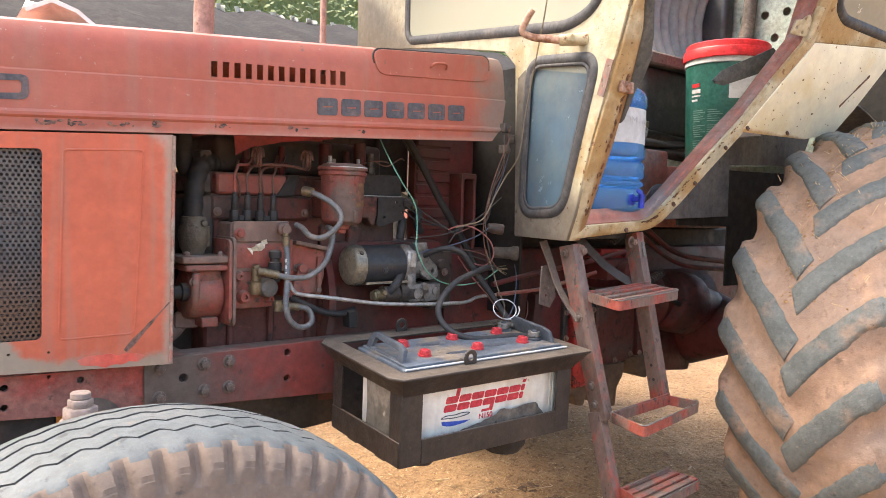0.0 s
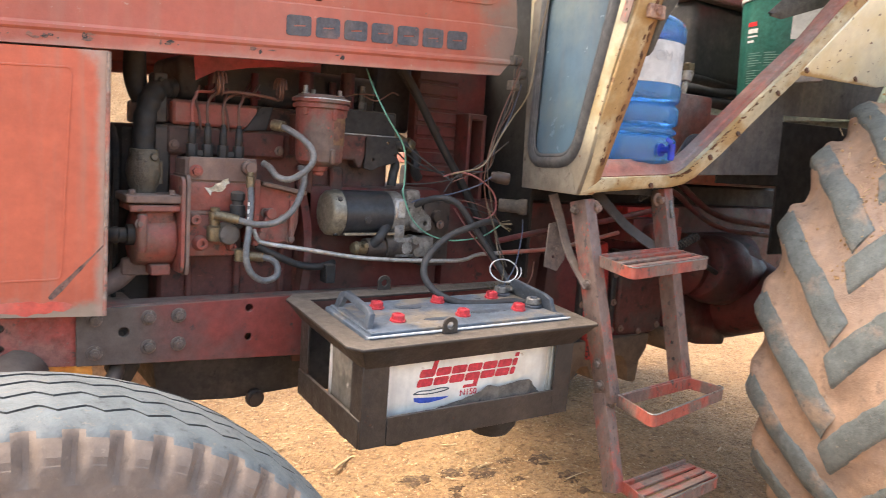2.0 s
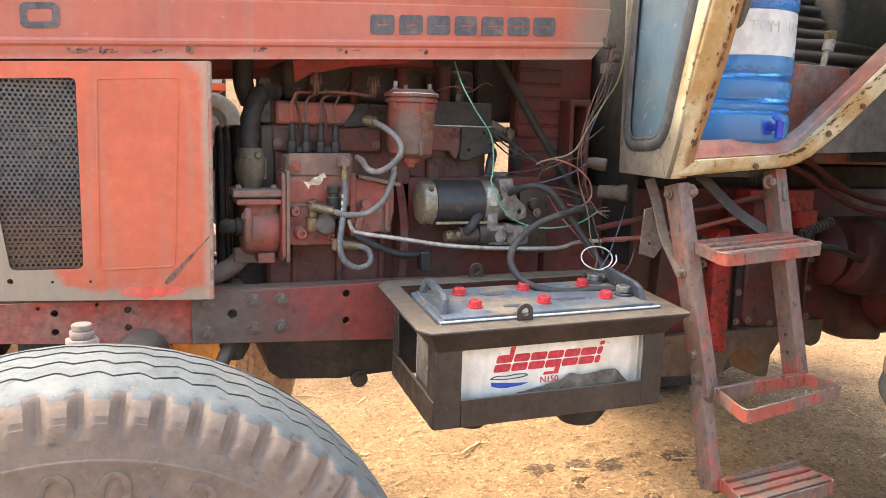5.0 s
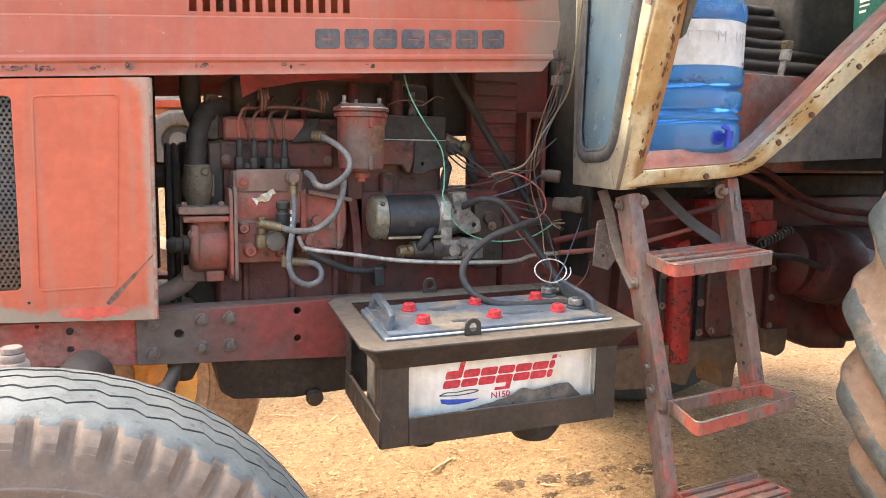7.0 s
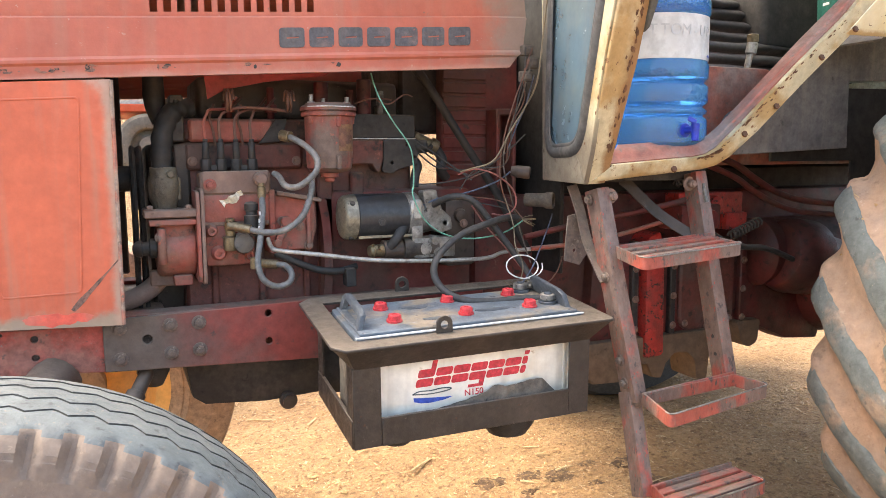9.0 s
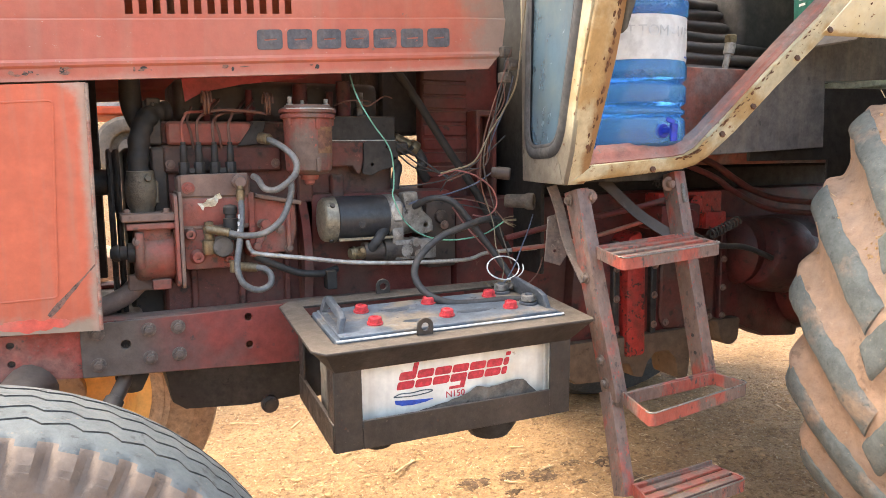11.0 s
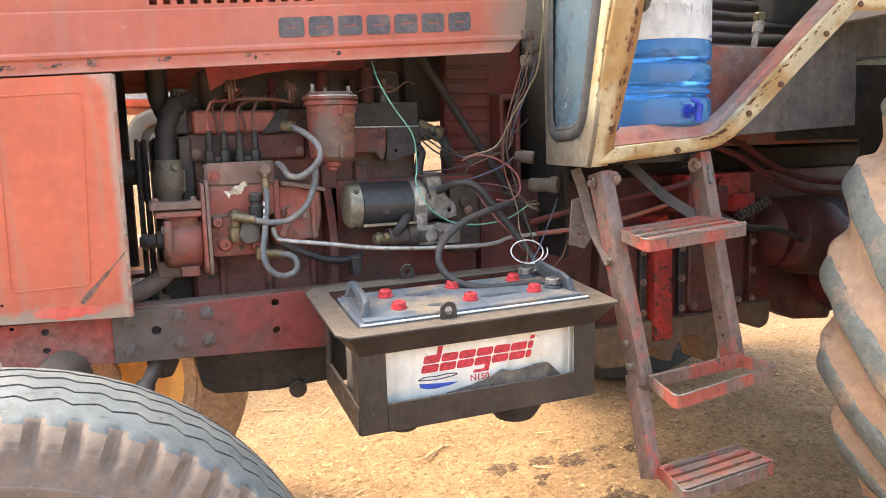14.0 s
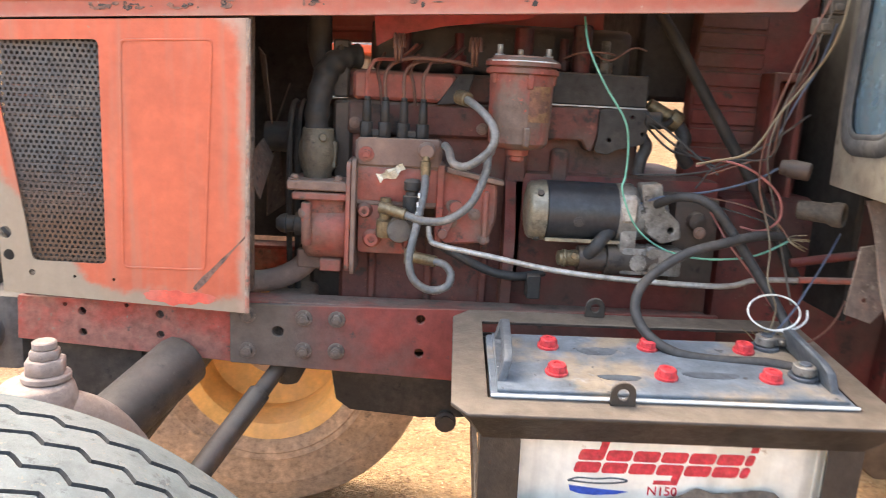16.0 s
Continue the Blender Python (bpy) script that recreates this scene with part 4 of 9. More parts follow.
            for q in range(6):
                bm.faces.new((ring[q], cell[q], cell[(q + 1) % 6], ring[(q + 1) % 6]))
    tagged(part("perforated_screen", bm, M_SCREEN, ob, "dark perforated metal screen", smooth=0), kind="stuff")


side_panel()


def radiator():
    bm = B()
    box(bm, 0.295, 0.52, 1.885, 2.36, 0.90, 1.46)
    ob = part("radiator", bm, M_BLACK, tractor, "dark dusty radiator core", bevel=0.006)
    bm = B()
    for i in range(30):
        z = 0.93 + i * 0.017
        box(bm, 0.318, 0.52, 1.878, 1.886, z, z + 0.003)
    tagged(part("core_face", bm, M_RAILDARK, ob), kind="stuff")
    bm = B()
    box(bm, 0.52, 0.735, 1.88, 1.90, 0.88, 1.42)
    part("fan_shroud", bm, M_RAILDARK, ob, "brown dusty shroud plate", bevel=0.004)
    bm = B()
    box(bm, 0.52, 0.770, 2.42, 2.44, 0.88, 1.46)
    part("fan_shroud", bm, M_BLACK, ob, bevel=0.004)


radiator()


def frame_rails():
    bolt = bolt_mesh("bolt", 0.0105, 0.014, M_RAILDARK)
    for side in (0, 1):
        def at(u, v):
            return (u, 1.845 if not side else 2 * MID - 1.845, v)
        dep = (0, 0.012 if not side else -0.012, 0)
        bm = B()
        holes = [circle(0.575, 0.841, 0.0075, 10), circle(0.575, 0.802, 0.0075, 10), circle(0.435, 0.841, 0.0075, 10), circle(0.435, 0.801, 0.0075, 10), circle(0.405, 0.853, 0.004, 8), circle(0.515, 0.855, 0.004, 8)]
        plate(bm, [(0.322, 0.866), (0.720, 0.858), (0.720, 0.755), (0.318, 0.785)], holes, at, dep)
        ob = part("front_frame_rail", bm, M_FRONTRAIL, tractor, "dusty red front frame rail", bevel=0.0012)
        bm = B()
        holes = [circle(0.79, 0.820, 0.010), circle(1.05, 0.854, 0.0085), circle(1.05, 0.789, 0.0085)]
        plate(bm, [(0.703, 0.869), (1.60, 0.885), (1.60, 0.70), (1.17, 0.735), (0.703, 0.757)], holes, lambda u, v: (u, (1.8375 if not side else 2 * MID - 1.8375), v), dep)
        rail = part("frame_rail", bm, M_MAINRAIL, tractor, "grimy red steel frame rail with bolt holes", bevel=0.0015)
        bm = B()
        s = 1 if not side else -1
        y0 = 1.845 if not side else 2 * MID - 1.845
        box(bm, 0.33, 1.60, min(y0 + s * 0.008, y0 + s * 0.07), max(y0 + s * 0.008, y0 + s * 0.07), 0.862, 0.872)
        part("rail_flange", bm, M_RAIL, rail, bevel=0.002)
        if not side:
            for x, z in ((0.837, 0.848), (0.897, 0.848), (0.837, 0.786), (0.897, 0.787), (0.735, 0.850), (0.735, 0.782)):
                piece("bolt", bolt, rail, Matrix.Translation((x, 1.8375, z)) @ FACE)
    # blocks added behind the rail so its holes and gap stay dark
    bm = B()
    box(bm, 0.745, 0.835, 1.862, 2.40, 0.77, 0.86)
    part("cross_member", bm, M_RAILDARK, tractor, bevel=0.006)
    bm = B()
    box(bm, 0.36, 0.535, 1.872, 2.40, 0.66, 0.84)
    part("cross_member", bm, M_BLACK, tractor, bevel=0.006)
    bm = B()
    box(bm, 0.545, 0.615, 1.86, 2.40, 0.775, 0.852)
    part("cross_member", bm, M_RAILDARK, tractor, bevel=0.006)
    # front bolster and the ribbed weights hung on it
    bm = B()
    box(bm, 0.02, 0.318, 1.86, 2.40, 0.715, 0.86)
    bol = part("front_bolster", bm, M_PLATE, tractor, "dark grey front bolster casting", bevel=0.015, segments=2)
    bm = B()
    cyl(bm, (0.24, 1.90, 0.79), (0.24, 1.84, 0.79), 0.05, 0.045, seg=18)
    part("bolster_boss", bm, M_PLATE, bol, bevel=0.006)
    for i in range(7):
        bm = B()
        y = 1.90 + 0.07 * i
        plate(bm, round_loop([(-0.16, 0.66), (0.20, 0.66), (0.24, 0.74), (0.24, 0.90), (0.19, 0.965), (-0.16, 0.965)], 0.03), [], lambda u, v: (u, y, v), (0, 0.055, 0))
        part("front_weight", bm, M_PLATE, tractor, "grey cast front weight", bevel=0.008, segments=2)


frame_rails()


def front_axle():
    ax = thing_part("front_axle", M_GRIME, [((0.50, 1.56, 0.62), (0.50, 2.70, 0.62), 0.055), ((0.49, 1.60, 0.65), (0.612, 1.86, 0.752), 0.052), ((0.50, 1.60, 0.62), (0.515, 1.63, 0.635), 0.07)], "dusty red front axle beam")
    bm = B()
    turned(bm, (0.50, 1.55, 0.50), (0.50, 1.55, 1.0), [(0, 0.05), (0.20, 0.05), (0.30, 0.055), (0.325, 0.048), (0.33, 0.0)], 20)
    part("kingpin_housing", bm, M_PALEDUST, ax, "mud-coloured kingpin housing", bevel=0.003)
    bm = B()
    cyl(bm, (0.51, 1.558, 0.828), (0.51, 1.558, 0.838), 0.034, seg=16)
    cyl(bm, (0.51, 1.558, 0.838), (0.51, 1.558, 0.860), 0.029, seg=6)
    cyl(bm, (0.51, 1.558, 0.860), (0.51, 1.558, 0.874), 0.022, seg=6)
    cyl(bm, (0.51, 1.558, 0.874), (0.51, 1.558, 0.886), 0.017, seg=12)
    part("kingpin_nut", bm, M_PALEDUST, ax, "large dusty nut", bevel=0.002)
    bm = B()
    sweep(bm, curve([(0.46, 1.55, 0.775), (0.51, 1.555, 0.78), (0.56, 1.58, 0.755), (0.59, 1.61, 0.705), (0.61, 1.64, 0.64)]), 0.036, 14)
    part("steering_arm", bm, M_PALEDUST, ax)
    bm = B()
    cyl(bm, (0.62, 1.60, 0.66), (0.62, 1.60, 0.69), 0.022, seg=14)
    cyl(bm, (0.62, 1.60, 0.69), (0.62, 1.60, 0.71), 0.012, seg=6)
    part("ball_joint", bm, M_DUSTY, ax, bevel=0.001)
    bm = B()
    cyl(bm, (0.65, 1.62, 0.56), (0.80, 1.90, 0.755), 0.016, seg=12)
    cyl(bm, (0.665, 1.655, 0.585), (0.76, 1.825, 0.705), 0.021, seg=12)
    part("steering_rod", bm, M_GRIME, ax, "grimy red-brown steering rod", bevel=0.001)
    bm = B()
    turned(bm, (0.80, 1.90, 0.70), (0.80, 1.90, 0.80), [(0, 0.02), (0.03, 0.035), (0.08, 0.035), (0.10, 0.02)], 16)
    part("rod_end", bm, M_BLACK, ax)


def thing_part(name, material, bars, label):
    bm = B()
    for p, q, r in bars:
        cyl(bm, p, q, r, seg=18)
    return part(name, bm, material, tractor, label, bevel=0.003)


front_axle()

# ---- wheels ----
def front_wheel(cx, cy, cz, side, dusty):
    """A 20 inch front wheel; side = -1 turns its outer face to -y."""
    def p(r, a, y):
        return (cx + r * math.cos(a), cy + side * y, cz + r * math.sin(a))
    hub = thing_wheel("front_wheel", (cx, cy, cz), side, 0.24, M_YELLOW, "front wheel with worn road tread")
    n_zig, sub = 65, 8
    n = n_zig * sub
    grooves = (-0.060, -0.013, 0.029, 0.066)
    block = ((0.436, 0.1338), (0.452, 0.1325), (0.4570, 0.1312), (0.4580, 0.1301), (0.4655, 0.1280), (0.4665, 0.1268), (0.4735, 0.1238), (0.4745, 0.1226), (0.4825, 0.1170), (0.4880, 0.1085))
    scoop = ((0.436, 0.1330), (0.445, 0.1262), (0.4500, 0.1225), (0.4540, 0.1205), (0.4590, 0.1182), (0.4630, 0.1162), (0.4690, 0.1135), (0.4740, 0.1115), (0.4810, 0.1085), (0.4872, 0.1045))
    dip = (0.0, 0.0, 0.0, 0.0, 0.25, 1.0, 1.0, 0.55)
    # tread with four zigzag grooves; the shoulder has stepped blocks with smooth scoops between
    bm = B()
    rows = []
    for i in range(n):
        a = 2 * math.pi * i / n
        ph = (i % sub) / sub
        zig = 0.0062 * ((1 - ph / 0.34) * 2 - 1 if ph < 0.34 else ((ph - 0.34) / 0.66) * 2 - 1)
        f = dip[i % sub]

        def crown(y):
            return 0.503 - 1.2 * y * y
        row = [p(r0 + (r1 - r0) * f, a, y0 + (y1 - y0) * f) for (r0, y0), (r1, y1) in zip(block, scoop)]
        row.append(p(crown(0.096), a, 0.098))
        for g in reversed(grooves):
            y = g + zig
            row += [p(crown(y), a, y + 0.0036), p(crown(y) - 0.010, a, y + 0.0014), p(crown(y) - 0.010, a, y - 0.0014), p(crown(y), a, y - 0.0036)]
        row += [p(crown(-0.105), a, -0.105), p(0.48, a, -0.120), p(0.450, a, -0.131), p(0.436, a, -0.1337)]
        rows.append(row)
    grid(bm, rows, wrap=True)
    bm.faces.ensure_lookup_table()
    per = len(rows[0]) - 1
    for k, f in enumerate(bm.faces):
        j = k % per
        if 11 <= j < 27 and (j - 11) % 4 < 3:
            f.material_index = 1
        elif j < 8 or (j == 8 and dip[(k // per) % sub] > 0.2):
            f.material_index = 2
    # the far wheel takes the sun-lightened copy instead of the dusty near colours
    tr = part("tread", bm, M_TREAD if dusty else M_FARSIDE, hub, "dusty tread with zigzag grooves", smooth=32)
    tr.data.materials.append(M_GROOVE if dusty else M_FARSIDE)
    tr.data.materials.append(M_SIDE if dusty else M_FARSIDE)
    # sidewalls
    prof = [(0.437, 0.1336), (0.428, 0.1352), (0.416, 0.1375), (0.4145, 0.1395), (0.412, 0.1400), (0.410, 0.1392), (0.39, 0.1415), (0.36, 0.1425), (0.338, 0.139), (0.334, 0.141), (0.330, 0.1395), (0.318, 0.134), (0.314, 0.1365), (0.309, 0.134), (0.30, 0.126), (0.29, 0.118), (0.272, 0.112)]
    bm = B()
    m = 128
    grid(bm, [[p(r, 2 * math.pi * i / m, y) for r, y in prof] + [p(r, 2 * math.pi * i / m, -y) for r, y in reversed(prof)] for i in range(m)], wrap=True)
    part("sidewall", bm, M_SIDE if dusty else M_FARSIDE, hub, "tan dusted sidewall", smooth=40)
    if dusty:
        for ch, ang in (("9", 103.9), ("0", 90.5), ("0", 81.0), ("-", 73.1), ("2", 65.4), ("0", 56.5)):
            me = glyph(ch, 0.066, 0.0030, M_SIDE, "size_mark")
            a = radians(ang)
            x, y, z = p(0.3755, a, 0.1418)
            piece("size_mark", me, hub, Matrix.Translation((x, y, z)) @ pose(0, 0, 0, 0, -(ang - 90), 0) @ FACE @ Matrix.Diagonal((1.35, 1.0, 1.0, 1.0)), "raised moulded tyre size")
    return hub


def thing_wheel(name, c, side, w, rim_mat, label):
    """The rim, which carries the tyre."""
    cx, cy, cz = c
    bm = B()
    o = Vector((cx, cy, cz))
    s = side

    def t(prof, seg=40, closed=True):
        turned(bm, o, o + Vector((0, s, 0)), prof, seg, closed)
    t([(0.108, 0.262), (0.115, 0.278), (0.105, 0.285), (0.098, 0.272), (0.095, 0.245), (0.03, 0.225), (-0.03, 0.225), (-0.095, 0.245), (-0.098, 0.272), (-0.105, 0.285), (-0.115, 0.278), (-0.108, 0.262), (-0.10, 0.235), (-0.035, 0.212), (0.035, 0.212), (0.10, 0.235)])
    t([(0.02, 0.07), (0.045, 0.10), (0.05, 0.15), (0.02, 0.213), (0.008, 0.213), (0.038, 0.15), (0.033, 0.10), (0.008, 0.07)])
    rim = part(name, bm, rim_mat, tractor, label, smooth=35)
    bm = B()
    turned(bm, o + Vector((0, -0.05 * s, 0)), o + Vector((0, s, 0)), [(0, 0.085), (0.10, 0.085), (0.14, 0.06), (0.17, 0.055), (0.18, 0.0)], 24)
    part("hub", bm, M_MUD, rim, bevel=0.003)
    return rim


front_wheel(0.520, 1.212, 0.424, -1, True)
front_wheel(0.60, 2.80, 0.46, 1, False)


def rear_wheel(cx, cy, cz):
    R, half = 0.715, 0.205
    wheel = part("rear_wheel", rear_rim(cx, cy, cz), M_RIMBLUE, tractor, "large rear wheel caked with dried mud", smooth=35)

    def p(r, a, y):
        return (cx + r * math.cos(a), cy + y, cz + r * math.sin(a))
    pitch = 2 * math.pi / 21
    starts = {True: radians(170.3), False: radians(170.3) + pitch * 0.5}

    def lug_top(y):
        return 0.764 - 0.55 * max(0, abs(y) - 0.06) ** 1.7

    def lug_angle(inner, t):
        return radians(23 if inner else 21) * t ** 1.08

    def fall(x):
        x = min(1.0, max(0.0, x))
        return 1 - x * x * (3 - 2 * x)

    def mud(r, a, y):
        """Height of the caked mud: low in the pockets, banked up against the lugs."""
        if r < 0.60:
            return r
        n1 = noise.noise(Vector((math.cos(a) * 5, math.sin(a) * 5, y * 9)))
        n2 = noise.noise(Vector((math.cos(a) * 21, math.sin(a) * 21, y * 30)))
        low = r + 0.007 * n1 + 0.0022 * n2
        if y < -0.03:
            low += 0.010 * min(1.0, (-0.03 - y) / 0.08)
        best = 0.0
        for inner in (True, False):
            sy = 1 if inner else -1
            t = (0.224 - sy * y) / 0.246
            over = max(0.0, t - 0.93) * 0.246
            t = min(1.0, max(0.0, t))
            d = (a - starts[inner] - lug_angle(inner, t)) % pitch
            d = min(d, pitch - d) * 0.735 * 0.66
            d = math.hypot(d, over)
            best = max(best, fall((d - 0.024) / (0.040 + 0.012 * n1)))
        best *= min(1.0, max(0.0, (0.250 - abs(y)) / 0.03)) if r < 0.68 else 1.0
        return low + best * max(0.0, lug_top(y) - 0.007 - low)
    prof = [(0.50, 0.17), (0.52, 0.225), (0.55, 0.243), (0.58, 0.252), (0.61, 0.249), (0.645, 0.238), (0.668, 0.226), (0.690, 0.209)]
    crown = [(0.192, 0.706), (0.175, 0.716), (0.155, 0.724), (0.13, 0.730), (0.105, 0.734), (0.08, 0.737), (0.055, 0.739), (0.036, 0.740), (0.018, 0.741)]
    prof = prof + [(r, y) for y, r in crown] + [(0.741, 0.0)]
    prof = prof + [(r, -y) for r, y in reversed(prof[:-1])]
    bm = B()
    m = 420
    rows = []
    for i in range(m):
        a = 2 * math.pi * i / m
        rows.append([p(mud(r, a, y), a, y) for r, y in prof])
    grid(bm, rows, wrap=True)
    part("tyre", bm, M_MUD, wheel, "tyre carcass caked with dried tan mud", smooth=70)

    def lug(inner):
        """One chevron lug at angle 0 of the wheel, inner: on the tractor's side."""
        sy = 1 if inner else -1
        bm = B()
        rows = []
        n = 18
        for k in range(n + 1):
            t = 0.93 * k / n
            y = sy * (0.224 * (1 - t) - 0.022 * t)
            a = lug_angle(inner, t)
            top = lug_top(y) - (0.010 if k == 0 else 0.003 if k in (1, n) else 0.0)
            w = 0.049 + 0.008 * t
            q = w / 0.735
            rows.append([p(top + up, a + q * e, y + sy * w * e * 0.407) for e, up in ((-0.72, -0.026), (-0.63, -0.011), (-0.55, -0.003), (-0.42, 0.0), (0.0, 0.001), (0.42, 0.0), (0.55, -0.003), (0.63, -0.011), (0.72, -0.026))])
        for row in rows:
            for i, q in enumerate(row):
                v = Vector(q)
                row[i] = v + Vector((noise.noise(v * 14), noise.noise(v * 17 + Vector((9, 0, 0))), noise.noise(v * 15 + Vector((0, 5, 0))))) * 0.006 + noise.noise_vector(v * 55) * 0.0035
        vs = grid(bm, rows)
        bm.faces.new(vs[0])
        bm.faces.new(vs[-1][::-1])
        return mesh_of("lug", bm, M_LUG, bevel=0.0, smooth=50)
    for inner in (True, False):
        me = lug(inner)
        for v in me.vertices:
            v.co -= Vector((cx, cy, cz))
        for i in range(21):
            piece("lug", me, wheel, Matrix.Translation((cx, cy, cz)) @ Matrix.Rotation(-(starts[inner] + i * pitch), 4, "Y"))
    # crumbs of mud and straw between the lugs
    rnd = random.Random(8)
    bm = B()
    for _ in range(520):
        a, y = rnd.uniform(radians(88), radians(165)), rnd.uniform(-0.19, 0.19)
        y = y if rnd.random() < 0.35 else 0.25 * y + 0.01
        c = Vector(p(mud(0.739, a, y) + 0.0005, a, y))
        r = rnd.uniform(0.0015, 0.0045)
        vs = bmesh.ops.create_cone(bm, segments=5, radius1=r, radius2=r * 0.4, depth=r * 1.2, cap_ends=True)["verts"]
        bmesh.ops.rotate(bm, matrix=Euler((rnd.uniform(0, 6), rnd.uniform(0, 6), 0)).to_matrix(), verts=vs)
        bmesh.ops.translate(bm, vec=c, verts=vs)
    tagged(part("mud_crumbs", bm, M_CLOD, wheel, smooth=50), kind="stuff")
    bm = B()
    for _ in range(150):
        a, y = rnd.uniform(radians(88), radians(165)), rnd.uniform(-0.19, 0.19)
        y = y if rnd.random() < 0.25 else 0.25 * y + 0.01
        c = Vector(p(mud(0.739, a, y) + 0.001, a, y))
        d = Vector((rnd.uniform(-0.3, 0.3), rnd.uniform(-1, 1), rnd.uniform(-1, 1))).normalized() * rnd.uniform(0.006, 0.02)
        bar(bm, c - d, c + d, 0.002, 0.0015)
    tagged(part("straw_bits", bm, M_STRAW, wheel, smooth=0), kind="stuff")


def rear_rim(cx, cy, cz):
    bm = B()
    o = Vector((cx, cy, cz))
    turned(bm, o, o + Vector((0, -1, 0)), [(0.17, 0.47), (0.185, 0.50), (0.165, 0.505), (0.15, 0.455), (-0.15, 0.455), (-0.165, 0.505), (-0.185, 0.50), (-0.17, 0.47), (-0.14, 0.435), (0.14, 0.435)], 48, True)
    turned(bm, o, o + Vector((0, -1, 0)), [(0.0, 0.10), (0.02, 0.20), (-0.04, 0.30), (-0.02, 0.44), (-0.04, 0.44), (-0.06, 0.30), (0.0, 0.20), (-0.02, 0.10)], 48, True)
    turned(bm, o + Vector((0, 0.06, 0)), o + Vector((0, -1, 0)), [(0, 0.12), (0.10, 0.12), (0.16, 0.08), (0.2, 0.07), (0.2, 0.0)], 24)
    return bm


rear_wheel(2.948, 1.14, 0.789)


# Far wheel added to block a bright gap; its shade is in the tyre colour
def far_rear_wheel(cx, cy, cz):
    bm = rear_rim(cx, cy, cz)
    wheel = part("rear_wheel", bm, M_YELLOW, tractor, "far rear wheel in shade", smooth=35)
    bm = B()
    o = Vector((cx, cy, cz))
    turned(bm, o, o + Vector((0, 1, 0)), [(-0.17, 0.50), (-0.215, 0.53), (-0.235, 0.60), (-0.19, 0.70), (-0.1, 0.735), (0.1, 0.735), (0.19, 0.70), (0.235, 0.60), (0.215, 0.53), (0.17, 0.50)], 48, True)
    part("tyre", bm, M_GROOVE, wheel, "tyre coloured dark for the shade under the tractor", smooth=40)


far_rear_wheel(2.945, 3.12, 0.78)

# ---- battery box, battery and ladder ----
M_BOXSHEET = surf("dirty_tan_sheet", (0.16, 0.14, 0.11), (0.30, 0.26, 0.20), (0.48, 0.43, 0.35), 9.0, 24.0, (0.48, 0.62), (0.62, 0.70))
box_thing = thing("battery_box", (1.40, 1.60, 0.65), "dark rusty welded angle-iron battery box hung beside the engine", "battery box")


def rim_z(y):
    return 0.861 + 0.028 * (y - 1.41)


# the box hangs a little askew: turned, tipped forward and lower at its front end
ASKEW = Matrix.Translation((1.14, 1.468, 0.65)) @ Euler((0.05, -0.02, -0.045)).to_matrix().to_4x4() @ Matrix.Translation((-1.14, -1.444, -0.65))


